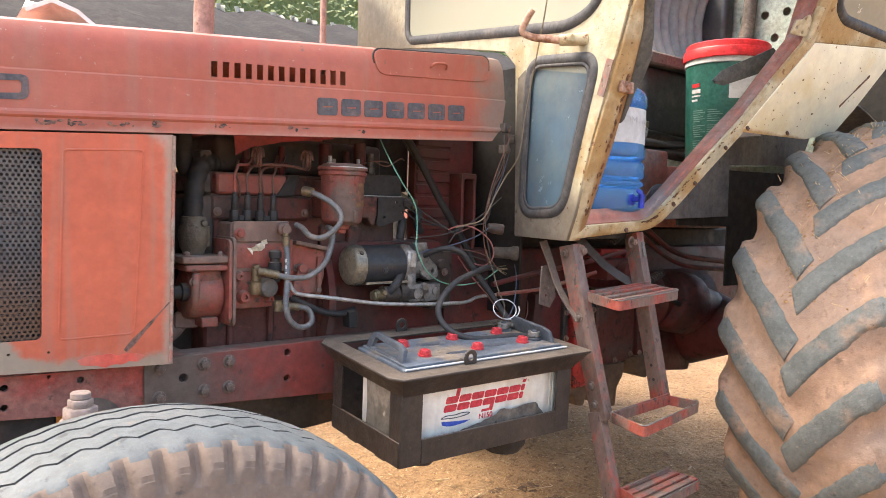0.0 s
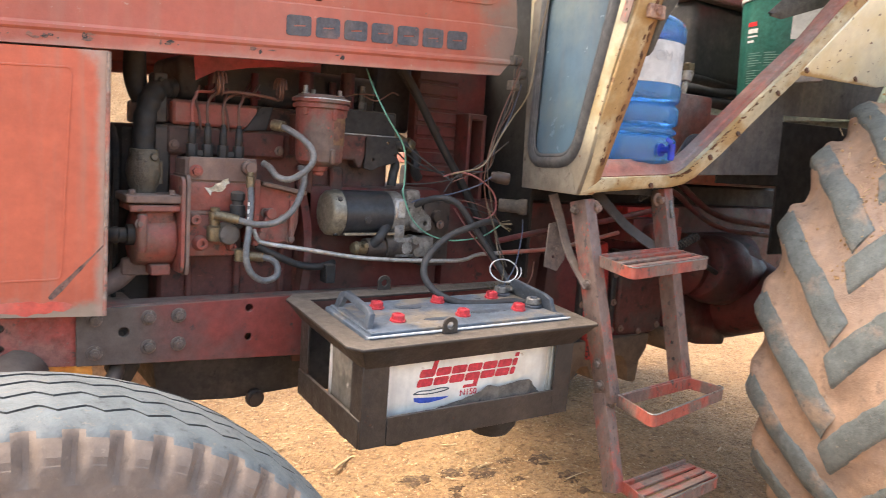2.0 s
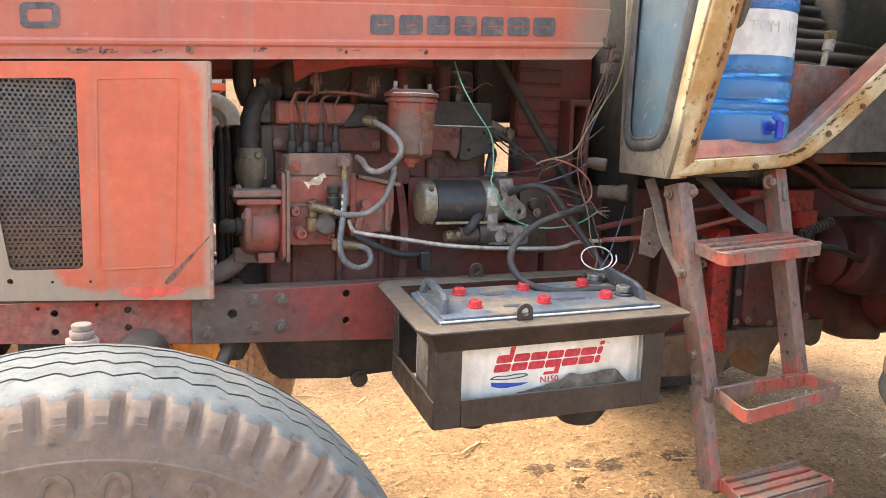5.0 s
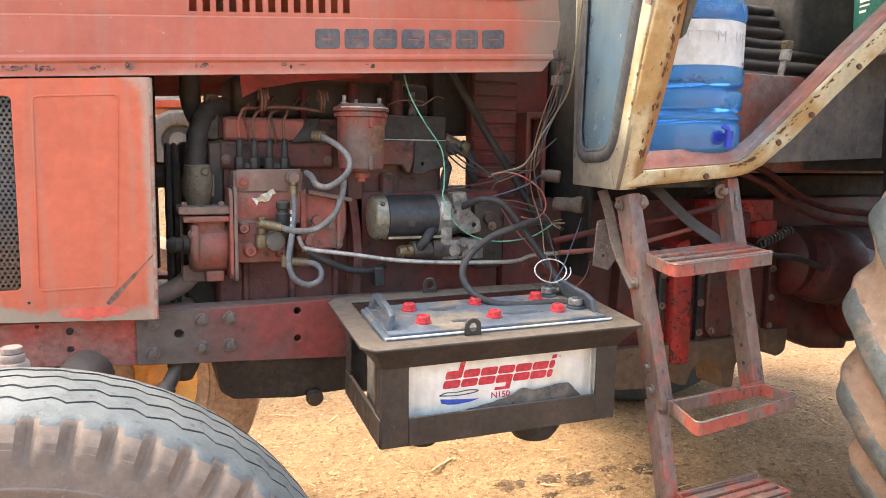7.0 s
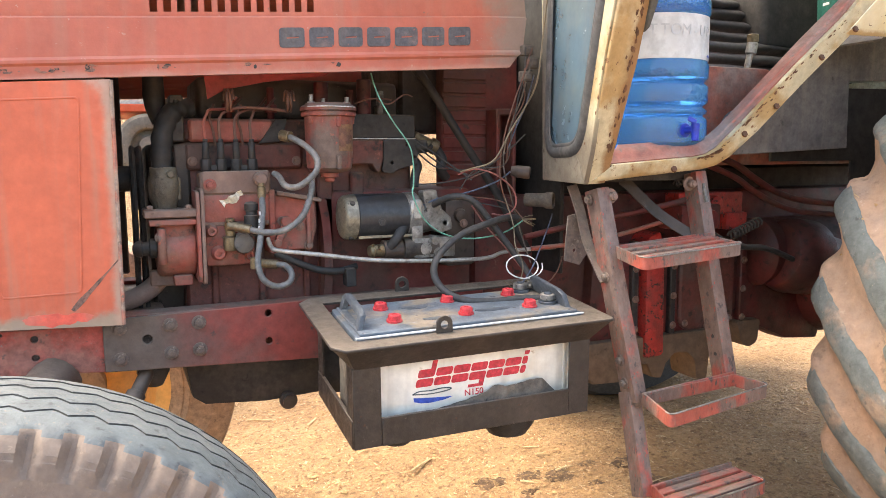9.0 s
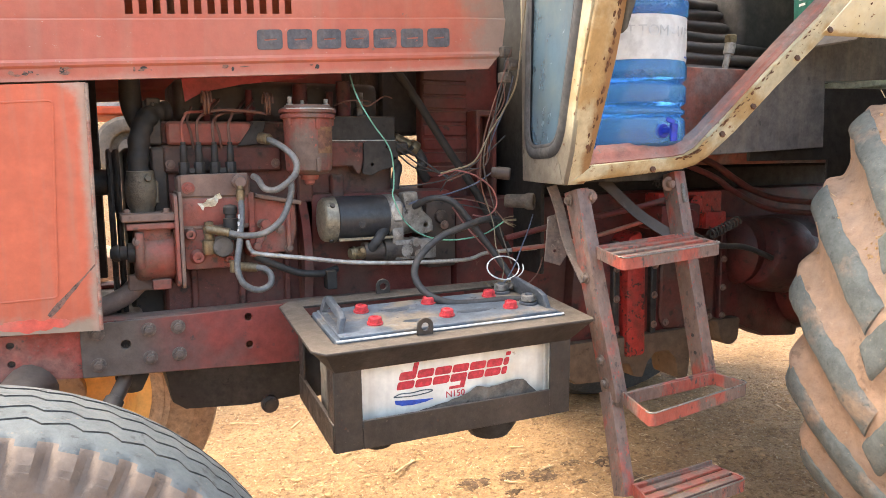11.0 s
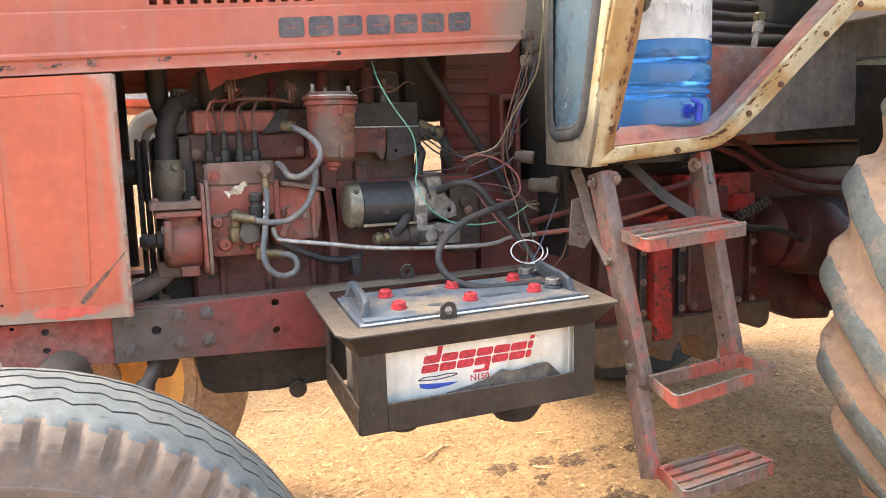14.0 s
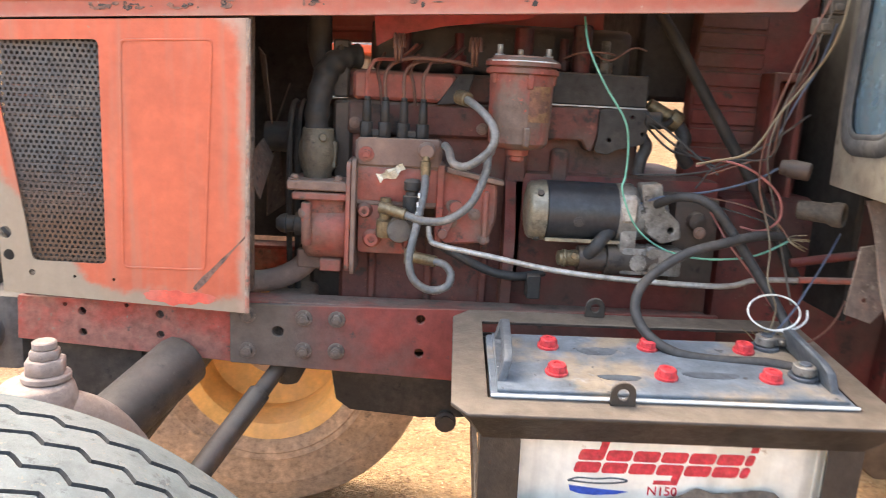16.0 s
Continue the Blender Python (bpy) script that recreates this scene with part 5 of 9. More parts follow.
def battery_box():
    X0, X1, Y0, Y1 = 1.096, 1.697, 1.410, 1.788
    w = 0.050
    bm = B()
    outer = [(X0, Y0 + 0.03), (X0 + 0.022, Y0), (X1 - 0.006, Y0), (X1, Y0 + 0.01), (X1, Y1), (X0 + 0.028, Y1), (X0, Y1 - 0.034)]
    hole = [(X0 + w, Y0 + w), (X1 - 0.043, Y0 + w), (X1 - 0.043, Y1 - w), (X0 + w, Y1 - w)]
    plate(bm, outer, [hole], lambda u, v: (u, v, rim_z(v)), (0, 0, -0.006))
    part("rim", bm, M_BOX, box_thing, "dusty flat top rim", bevel=0.0012)
    # sloping apron under the rim
    ax0, ax1, ay0, ay1 = 1.137, 1.657, 1.444, 1.762
    bm = B()
    up = [(X0 + 0.002, Y0 + 0.03), (X0 + 0.022, Y0 + 0.002), (X1 - 0.006, Y0 + 0.002), (X1 - 0.002, Y0 + 0.012), (X1 - 0.002, Y1)]
    dn = [(ax0, ay0 + 0.02), (ax0 + 0.004, ay0), (ax1 - 0.004, ay0), (ax1, ay0 + 0.008), (ax1, ay1)]
    up = [(X0 + 0.002, Y1 - 0.034)] + up
    dn = [(ax0, ay1)] + dn
    grid(bm, [[(u[0], u[1], rim_z(u[1]) - 0.004), (u[0] * 0.75 + d[0] * 0.25, u[1] * 0.75 + d[1] * 0.25, rim_z(d[1]) - 0.016), (d[0], d[1], rim_z(d[1]) - 0.052)] for u, d in zip(up, dn)])
    solid(bm, 0.004)
    part("apron", bm, M_BOX, box_thing, smooth=20)
    # corner posts and lower frame of flat bar
    zb = 0.648

    def angle_post(x0, x1, y0, y1, name="corner_post"):
        bm = B()
        sx = 1 if x0 < 1.4 else -1
        sy = 1 if y0 < 1.6 else -1
        xe, ye = (x0 if sx > 0 else x1), (y0 if sy > 0 else y1)
        xo, yo = (x1 if sx > 0 else x0), (y1 if sy > 0 else y0)
        t = 0.005
        ell = [(xe, ye), (xo, ye), (xo, ye + sy * t), (xe + sx * t, ye + sy * t), (xe + sx * t, yo), (xe, yo)]
        plate(bm, ell, [], lambda u, v: (u, v, zb), (0, 0, rim_z(ye) - 0.03 - zb))
        part(name, bm, M_BOX, box_thing, bevel=0.001)
    angle_post(ax0, 1.193, ay0, ay0 + 0.05)
    angle_post(1.608, ax1, ay0, ay0 + 0.05)
    angle_post(ax0, 1.18, ay1 - 0.045, ay1)
    angle_post(1.61, ax1, ay1 - 0.045, ay1)
    for nm, (x0, x1, y0, y1) in {"front_bar": (1.1932, 1.6078, ay0 - 0.001, ay0 + 0.005), "back_bar": (1.18, 1.61, ay1 - 0.005, ay1 + 0.001)}.items():
        bm = B()
        box(bm, x0, x1, y0, y1, zb, zb + 0.058)
        box(bm, x0, x1, min(y0, y1) + 0.004, min(y0, y1) + 0.040, zb, zb + 0.005)
        part("lower_bar", bm, M_BOX, box_thing, bevel=0.001)
    for x in (ax0 - 0.001, ax1 - 0.005):
        bm = B()
        box(bm, x - (0.0015 if x < 1.4 else -0.0015), x + 0.006, ay0 + 0.0052, ay1 - 0.001, zb, zb + 0.058)
        part("lower_bar", bm, M_BOX, box_thing, bevel=0.001)
    bm = B()
    for y in (1.53, 1.66):
        box(bm, ax0, ax1, y - 0.02, y + 0.02, zb - 0.005, zb)
    part("floor_strap", bm, M_BOX, box_thing, bevel=0.001)
    # black sheet added to give the box's inside its darkness
    bm = B()
    box(bm, ax0 + 0.006, ax1 - 0.006, ay1 - 0.0095, ay1 - 0.0065, zb + 0.004, 0.835)
    part("back_sheet", bm, M_BLACK, box_thing, "dark sheet added to keep the box's inside dark", bevel=0.0006)
    # lifting lugs: a bent eye on the rim
    for x, y in ((1.326, 1.446), (1.345, 1.772)):
        bm = B()
        z = rim_z(y)
        prof = [(x - 0.017, z), (x - 0.017, z + 0.018)] + [(x + 0.017 * math.cos(a), z + 0.018 + 0.017 * math.sin(a)) for a in (math.pi * (1 - k / 8) for k in range(1, 8))] + [(x + 0.017, z + 0.018), (x + 0.017, z)]
        plate(bm, prof, [circle(x, z + 0.017, 0.008, 12)], lambda u, v: (u, y, v), (0, 0.006, 0))
        part("lifting_eye", bm, M_BOX, box_thing, bevel=0.001)
    # rounded feet under the floor
    for x, r in ((1.245, 0.040), (1.50, 0.062)):
        bm = B()
        turned(bm, (x, 1.52, zb), (x, 1.52, zb - 0.1), [(0, r), (r * 0.4, r * 0.95), (r * 0.75, r * 0.72), (r * 0.9, 0)], 18)
        part("foot_pad", bm, M_BLACK, box_thing, "dark rounded pad")
    settle(box_thing, ASKEW)


battery_box()

battery = thing("battery", (1.40, 1.58, 0.655), "large white truck battery with blue-grey lid and red caps", "battery")


def battery_parts():
    x0, x1, y0, y1 = 1.163, 1.640, 1.474, 1.660
    tilt = 0.028

    def top(y):
        return 0.865 + tilt * (y - 1.458)
    bm = B()
    box(bm, x0, x1, y0, y1, 0.655, 0.857)
    case = part("case", bm, M_BATTERY, battery, "grubby white plastic case", bevel=0.004, segments=2)
    for x in (x0 + 0.016, x0 + 0.028, x1 - 0.028, x1 - 0.016):
        bm = B()
        box(bm, x - 0.003, x + 0.003, y0 - 0.003, y0 + 0.001, 0.67, 0.84)
        part("case_rib", bm, M_BATTERY, case, bevel=0.001)
    for y in (y0 + 0.02, y0 + 0.04, y1 - 0.05):
        bm = B()
        box(bm, x0 - 0.003, x0 + 0.001, y - 0.004, y + 0.004, 0.67, 0.84)
        part("case_rib", bm, M_BATTERY, case, bevel=0.001)
    # lid, overhanging the case
    lx0, lx1, ly0, ly1 = 1.150, 1.646, 1.457, 1.668
    bm = B()
    plate(bm, round_loop([(lx0, ly0), (lx1, ly0), (lx1, ly1), (lx0, ly1)], 0.006, 2), [], lambda u, v: (u, v, top(v) - 0.012), (0, 0, 0.014))
    lid = part("lid", bm, M_LID, battery, "blue-grey lid whitened by dust", bevel=0.0015)
    bm = B()
    plate(bm, [(lx0 + 0.009, ly0 + 0.008), (lx1 - 0.009, ly0 + 0.008), (lx1 - 0.009, ly1 - 0.008), (lx0 + 0.009, ly1 - 0.008)], [], lambda u, v: (u, v, top(v) + 0.002), (0, 0, 0.0055))
    part("lid_deck", bm, M_LID, lid, bevel=0.0012)
    bm = B()
    sweep(bm, [(lx0, ly0 - 0.001, top(ly0) + 0.002), (lx1, ly0 - 0.001, top(ly0) + 0.002)], 0.0024, 6)
    part("lid_lip", bm, M_WHITE, lid, "pale rubbed lip")
    for x, y, rx, ry in ((1.318, 1.602, 0.030, 0.016), (1.470, 1.530, 0.040, 0.012), (1.335, 1.512, 0.030, 0.010)):
        bm = B()
        plate(bm, [(x + rx * math.cos(k) * (1 + 0.12 * math.sin(3 * k)), y + ry * math.sin(k) * (1 + 0.15 * math.cos(2 * k))) for k in (2 * math.pi * i / 20 for i in range(20))], [], lambda u, v: (u, v, top(v) + 0.0070), (0, 0, 0.0012))
        part("acid_stain", bm, M_LIDEDGE, lid, "dark damp stain on the lid", smooth=0)
    # vent plugs
    bm = B()
    n = 20
    rows = []
    for h, r, k in ((0, 0.0165, 0), (0.004, 0.0165, 0), (0.0045, 0.0140, 1), (0.0135, 0.0135, 1), (0.015, 0.0115, 0), (0.0155, 0.006, 0), (0.0135, 0.0055, 0), (0.0135, 0.0001, 0)):
        rows.append([((r - (0.0016 if k and i % 2 else 0)) * math.cos(2 * math.pi * i / n), (r - (0.0016 if k and i % 2 else 0)) * math.sin(2 * math.pi * i / n), h) for i in range(n + 1)])
    grid(bm, rows)
    cap = mesh_of("vent_cap", bm, M_CAP, smooth=35)
    for x, y in ((1.244, 1.613), (1.246, 1.521), (1.400, 1.621), (1.402, 1.519), (1.549, 1.622), (1.553, 1.523)):
        piece("vent_cap", cap, lid, pose(x, y, top(y) + 0.0072, 4, 0, 25), "red fluted vent cap")
    # end handles
    for s, x in ((-1, lx0 + 0.016), (1, lx1 - 0.018)):
        bm = B()
        z = top(1.58) + 0.003
        prof = [(y0 + 0.012, z - 0.004), (y0 + 0.018, z + 0.030), (y0 + 0.040, z + 0.038), (y1 - 0.040, z + 0.046), (y1 - 0.020, z + 0.038), (y1 - 0.012, z + 0.008)]
        hole = [(y0 + 0.032, z + 0.004), (y0 + 0.036, z + 0.024), (y1 - 0.045, z + 0.034), (y1 - 0.034, z + 0.010)]
        plate(bm, prof, [hole] if s < 0 else [], lambda u, v: (x - 0.006 - s * (v - z) * 0.25, u, v), (0.012, 0, 0))
        part("carry_handle", bm, M_LIDEDGE, lid, "slate-blue moulded carrying handle", bevel=0.002)
    # terminals
    for x, y in ((1.590, 1.640), (1.604, 1.535)):
        t = top(y) + 0.007
        bm = B()
        cyl(bm, (x, y, t), (x, y, t + 0.006), 0.021, seg=20)
        cyl(bm, (x, y, t + 0.006), (x, y, t + 0.024), 0.0095, 0.0085, seg=16)
        post = part("terminal", bm, M_LIDEDGE, lid, bevel=0.001)
        bm = B()
        cyl(bm, (x, y, t + 0.007), (x, y, t + 0.021), 0.0165, seg=18)
        box(bm, x - 0.012, x + 0.034, y - 0.010, y + 0.010, t + 0.008, t + 0.020)
        cyl(bm, (x + 0.02, y - 0.016, t + 0.014), (x + 0.02, y + 0.016, t + 0.014), 0.005, seg=6)
        part("cable_clamp", bm, M_ALU, post, "corroded lead clamp", bevel=0.0015)
    # printed marks: the maker's word as slanted red shapes, blue swoosh, model code
    yf = y0 - 0.0012

    def mark(loop, mat, name, label):
        bm = B()
        plate(bm, loop, [], lambda u, v: (u, yf, v), (0, 0.0014, 0))
        part(name, bm, mat, case, label, smooth=0)
    # pairs of slanted bars; the first stands taller, the fourth hangs lower, the last is thin
    xs, z, sl = 1.272, 0.7455, 0.26

    def lean(loop):
        return [(u + (v - z) * sl, v) for u, v in loop]
    for i, (wd, hi, lo) in enumerate(((0.036, 0.053, 0.0), (0.035, 0.036, 0.0), (0.036, 0.036, 0.0), (0.036, 0.036, 0.015), (0.036, 0.036, 0.0), (0.036, 0.036, 0.0), (0.012, 0.048, 0.0))):
        for z0, z1 in ((z, z + 0.0165), (z + 0.0195, z + 0.036)):
            mark(lean(round_loop([(xs, z0), (xs + wd, z0), (xs + wd, z1), (xs, z1)], 0.005, 3)), M_LOGORED, "brand_mark", "red printed slanted bar")
        if hi > 0.04:
            e = xs + wd - 0.0105
            mark(lean([(e, z + (0.0355 if wd > 0.02 else 0.040)), (e + 0.0105, z + (0.0325 if wd > 0.02 else 0.040)), (e + 0.0105, z + hi), (e, z + hi)]), M_LOGORED, "brand_mark", "red printed slanted bar")
        if lo:
            mark(lean([(xs + 0.002, z - lo), (xs + wd, z - lo), (xs + wd, z + 0.004), (xs + wd - 0.011, z - 0.001), (xs + wd - 0.011, z - lo + 0.006), (xs + 0.002, z - lo + 0.006)]), M_LOGORED, "brand_mark", "red printed slanted bar")
        xs += wd + 0.0030
    sw = [(1.268, 0.7245), (1.285, 0.7225), (1.315, 0.7195), (1.352, 0.717), (1.335, 0.7125), (1.305, 0.710), (1.284, 0.7115), (1.270, 0.716)]
    mark(sw, M_LOGOBLUE, "blue_swoosh", "blue printed sweep")
    bm = B()
    sweep(bm, curve([(1.266, yf, 0.732), (1.28, yf, 0.737), (1.305, yf, 0.736), (1.33, yf, 0.738), (1.350, yf, 0.735), (1.338, yf, 0.731), (1.305, yf, 0.729), (1.266, yf, 0.732)]), 0.0012, 5)
    part("printed_outline", bm, M_LIDEDGE, case)
    me = glyph("N150", 0.019, 0.0006, M_LOGORED, "model_code")
    piece("model_code", me, case, pose(1.400, yf, 0.7195, 90, 0, 0), "small red printed model code")
    settle(battery, ASKEW)


battery_parts()


def end_sheet():
    bm = B()
    plate(bm, [(1.495, 0.668), (1.625, 0.668), (1.620, 0.75), (1.627, 0.830), (1.58, 0.836), (1.495, 0.832)], [], lambda u, v: (1.1545 + 0.002 * math.sin(u * 40), u, v), (-0.003, 0, 0))
    sheet = part("end_sheet", bm, M_BOXSHEET, bevel=0.001)
    sheet.data.transform(ASKEW)
    tagged(sheet, "dirty dark sheet wedged between battery end and box", "sheet")


end_sheet()


def rag():
    """A crumpled grey sheet stuffed between battery and box."""
    bm = B()
    rows = []
    ridge = ((1.262, 0.0), (1.29, 0.010), (1.33, 0.019), (1.385, 0.027), (1.42, 0.036), (1.448, 0.050), (1.462, 0.046), (1.49, 0.044), (1.52, 0.048), (1.552, 0.052), (1.575, 0.028), (1.600, 0.004))
    for i in range(49):
        x = 1.262 + 0.338 * i / 48
        k = max(j for j in range(len(ridge) - 1) if ridge[j][0] <= x + 1e-9)
        (xa, ha), (xb, hb) = ridge[k], ridge[k + 1]
        h = ha + (hb - ha) * (x - xa) / (xb - xa)
        row = []
        for j in range(10):
            v = j / 9
            crease = 0.010 * math.exp(-((x - 1.448 - 0.02 * v) / 0.010) ** 2) + 0.012 * math.exp(-((x - 1.552 + 0.03 * (1 - v)) / 0.009) ** 2)
            y = 1.4655 - 0.010 * math.sin(v * math.pi) * (0.6 + 0.6 * noise.noise(Vector((x * 20, v * 3, 2)))) - crease * (1 - 0.3 * v) + 0.004 * noise.noise(Vector((x * 60, v * 6, 1)))
            row.append((x, y, 0.668 + (0.014 + h) * v))
        rows.append(row)
    grid(bm, rows)
    solid(bm, 0.0015)
    ob = part("rag", bm, M_CLOTH, smooth=60)
    ob.data.transform(ASKEW)
    tagged(ob, "crumpled dirty grey rubber sheet stuffed between battery and box", "rag")


rag()

ladder = thing("ladder", (1.88, 1.36, 0.49), "chipped red welded access ladder bolted under the cab sill", "ladder")


def ladder_parts():
    # stiles of folded channel, leaning outwards to the foot
    def stile(p, q, name="stile", w=0.032, d=0.050):
        bm = B()
        p, q = Vector(p), Vector(q)
        a = (q - p).normalized()
        out = Vector((0, -1, 0)) - a * Vector((0, -1, 0)).dot(a)
        out.normalize()
        s = a.cross(out)
        t = 0.004
        prof = [(-w / 2, -d), (-w / 2, 0), (w / 2, 0), (w / 2, -d), (w / 2 - t, -d), (w / 2 - t, -t), (-w / 2 + t, -t), (-w / 2 + t, -d)]
        rows = [[c + s * u + out * v for u, v in prof + prof[:1]] for c in (p, q)]
        vs = grid(bm, rows)
        bm.faces.new([v for v in vs[0][:-1]])
        bm.faces.new([v for v in vs[1][:-1]][::-1])
        return part(name, bm, M_LADDER, ladder, bevel=0.003, segments=2)
    left = stile((1.720, 1.495, 1.140), (1.758, 1.390, 0.682))
    right = stile((1.996, 1.498, 1.172), (2.013, 1.388, 0.690), d=0.046)
    low = stile((1.755, 1.412, 0.700), (1.744, 1.340, 0.490), "lower_stile", 0.030, 0.040)
    bolt = bolt_mesh("ladder_bolt", 0.0085, 0.010, M_RAILDARK)
    side = pose(0, 0, 0, 0, -90, 0)
    for ob, x, y, z in ((left, 1.7035, 1.521, 1.112), (left, 1.719, 1.475, 0.943), (left, 1.733, 1.434, 0.765), (left, 1.737, 1.424, 0.716)):
        piece("bolt", bolt, ob, Matrix.Translation((x, y, z)) @ side)
    piece("bolt", bolt, low, Matrix.Translation((1.752, 1.405, 0.676)) @ FACE)
    nuts = bolt_mesh("ladder_nut", 0.010, 0.018, M_DUSTY, 1.7)
    for ob, x, y, z in ((left, 1.742, 1.500, 1.120), (right, 1.972, 1.510, 1.142)):
        piece("nut", nuts, ob, Matrix.Translation((x, y, z)) @ FACE)
    for z in (0.752, 0.792):
        y = 1.388 + (z - 0.690) * 0.228 + 0.024
        x = 2.013 - (z - 0.690) * 0.0353 - 0.0165
        bm = B()
        cyl(bm, (x, y, z), (x - 0.0006, y, z), 0.0045, seg=12)
        part("bolt_hole", bm, M_BLACK, right, "dark bolt hole")
    bm = B()
    sweep(bm, curve([(1.999, 1.492, 1.142), (1.998, 1.485, 1.122), (1.999, 1.478, 1.100)]), 0.005, 8)
    part("weld_rod", bm, M_ALU, right, "bright worn rod welded on the stile")

    def step(bl, fl, fr, br, slats, name, h=0.028):
        """A tread of bent flat bar, with slats laid across."""
        t = 0.004
        bl, fl, fr, br = Vector(bl), Vector(fl), Vector(fr), Vector(br)
        n = (fl - bl).cross(fr - fl).normalized()

        def at(u, v):
            return (u, v, bl.z - (n.x * (u - bl.x) + n.y * (v - bl.y)) / n.z)
        c = (bl + fl + fr + br) / 4

        def inset(k):
            return [tuple((p + (c - p).normalized() * k * 1.4).xy) for p in (bl, fl, fr, br)]
        outer = [tuple(bl.xy), *round_loop([tuple(bl.xy), tuple(fl.xy), tuple(fr.xy), tuple(br.xy)], 0.022, 5)[6:18], tuple(br.xy)]
        i4 = inset(t)
        inner = [i4[0], *round_loop(i4, 0.019, 5)[6:18], i4[3]]
        bm = B()
        plate(bm, outer, [inner], at, (0, 0, -h))
        tread = part(name, bm, M_LADDER, ladder, "worn red step", bevel=0.001)
        bm = B()
        bar(bm, bl + Vector((0, 0.003, -h / 2)), br + Vector((0, 0.003, -h / 2)), 0.005, h)
        part("back_bar", bm, M_LADDER, tread, bevel=0.0008)
        for i in range(slats):
            f = (i + 0.75) / (slats + 0.6)
            p, q = bl.lerp(fl, f), br.lerp(fr, f)
            d = (q - p).normalized()
            bm = B()
            bar(bm, p + d * 0.006 - Vector((0, 0, 0.006)), q - d * 0.006 - Vector((0, 0, 0.006)), 0.019, 0.006)
            part("slat", bm, M_LADDER, tread, bevel=0.0012)
        bm = B()
        sweep(bm, [at(u, v) for u, v in outer[1:-1]], 0.0018, 6)
        part("rubbed_edge", bm, M_ALU, tread, "bright rubbed edge")
    step((1.738, 1.472, 1.013), (1.708, 1.337, 1.004), (1.986, 1.346, 1.019), (1.996, 1.455, 1.032), 3, "step", 0.026)
    step((1.752, 1.380, 0.704), (1.710, 1.246, 0.706), (2.020, 1.288, 0.716), (2.014, 1.385, 0.718), 0, "step")
    step((1.750, 1.338, 0.515), (1.720, 1.229, 0.513), (2.000, 1.262, 0.511), (1.982, 1.348, 0.522), 3, "step")
    # braces from the cab floor
    bm = B()
    sweepflat(bm, [(1.722, 1.62, 1.140), (1.730, 1.60, 1.09), (1.722, 1.55, 1.01), (1.716, 1.49, 0.952), (1.717, 1.474, 0.935)], 0.026, 0.004)
    part("brace", bm, M_RAILDARK, ladder, "dusty grey flat-bar brace")
    bm = B()
    sweepflat(bm, [(1.865, 1.62, 1.150), (1.880, 1.61, 1.135), (1.912, 1.59, 1.098), (1.945, 1.565, 1.062), (1.99, 1.51, 1.018)], 0.026, 0.004)
    part("brace", bm, M_GRIME, ladder, "dusty grey flat-bar brace")
    bm = B()
    plate(bm, [(1.700, 1.07), (1.750, 1.08), (1.753, 0.985), (1.727, 0.955), (1.685, 0.968)], [circle(1.714, 0.99, 0.004, 8)], lambda u, v: (u, 1.60 - 0.1 * (1.06 - v), v), (0, 0.003, 0))
    part("bracket", bm, M_RAILDARK, ladder, bevel=0.0008)


def sweepflat(bm, pts, w, t):
    pts = curve(pts, 5)
    rows = []
    for i, p in enumerate(pts):
        a = (pts[min(i + 1, len(pts) - 1)] - pts[max(i - 1, 0)]).normalized()
        s = a.cross(Vector((0, -1, 0))).normalized()
        n = s.cross(a).normalized()
        rows.append([p + s * (w / 2) + n * (t / 2), p - s * (w / 2) + n * (t / 2), p - s * (w / 2) - n * (t / 2), p + s * (w / 2) - n * (t / 2), p + s * (w / 2) + n * (t / 2)])
    vs = grid(bm, rows)
    bm.faces.new(vs[0][:4])
    bm.faces.new(vs[-1][:4][::-1])


ladder_parts()

# ---- the engine bay ----
def eng(name, bm, material, label="", bevel=0.0025, parent=None, smooth=40, segments=1):
    return part(name, bm, material, parent or tractor, label, bevel, smooth, segments)


NUT = bolt_mesh("engine_nut", 0.0075, 0.009, M_DUSTY)


def nut(parent, x, y, z, m=FACE):
    piece("nut", NUT, parent, Matrix.Translation((x, y, z)) @ m)


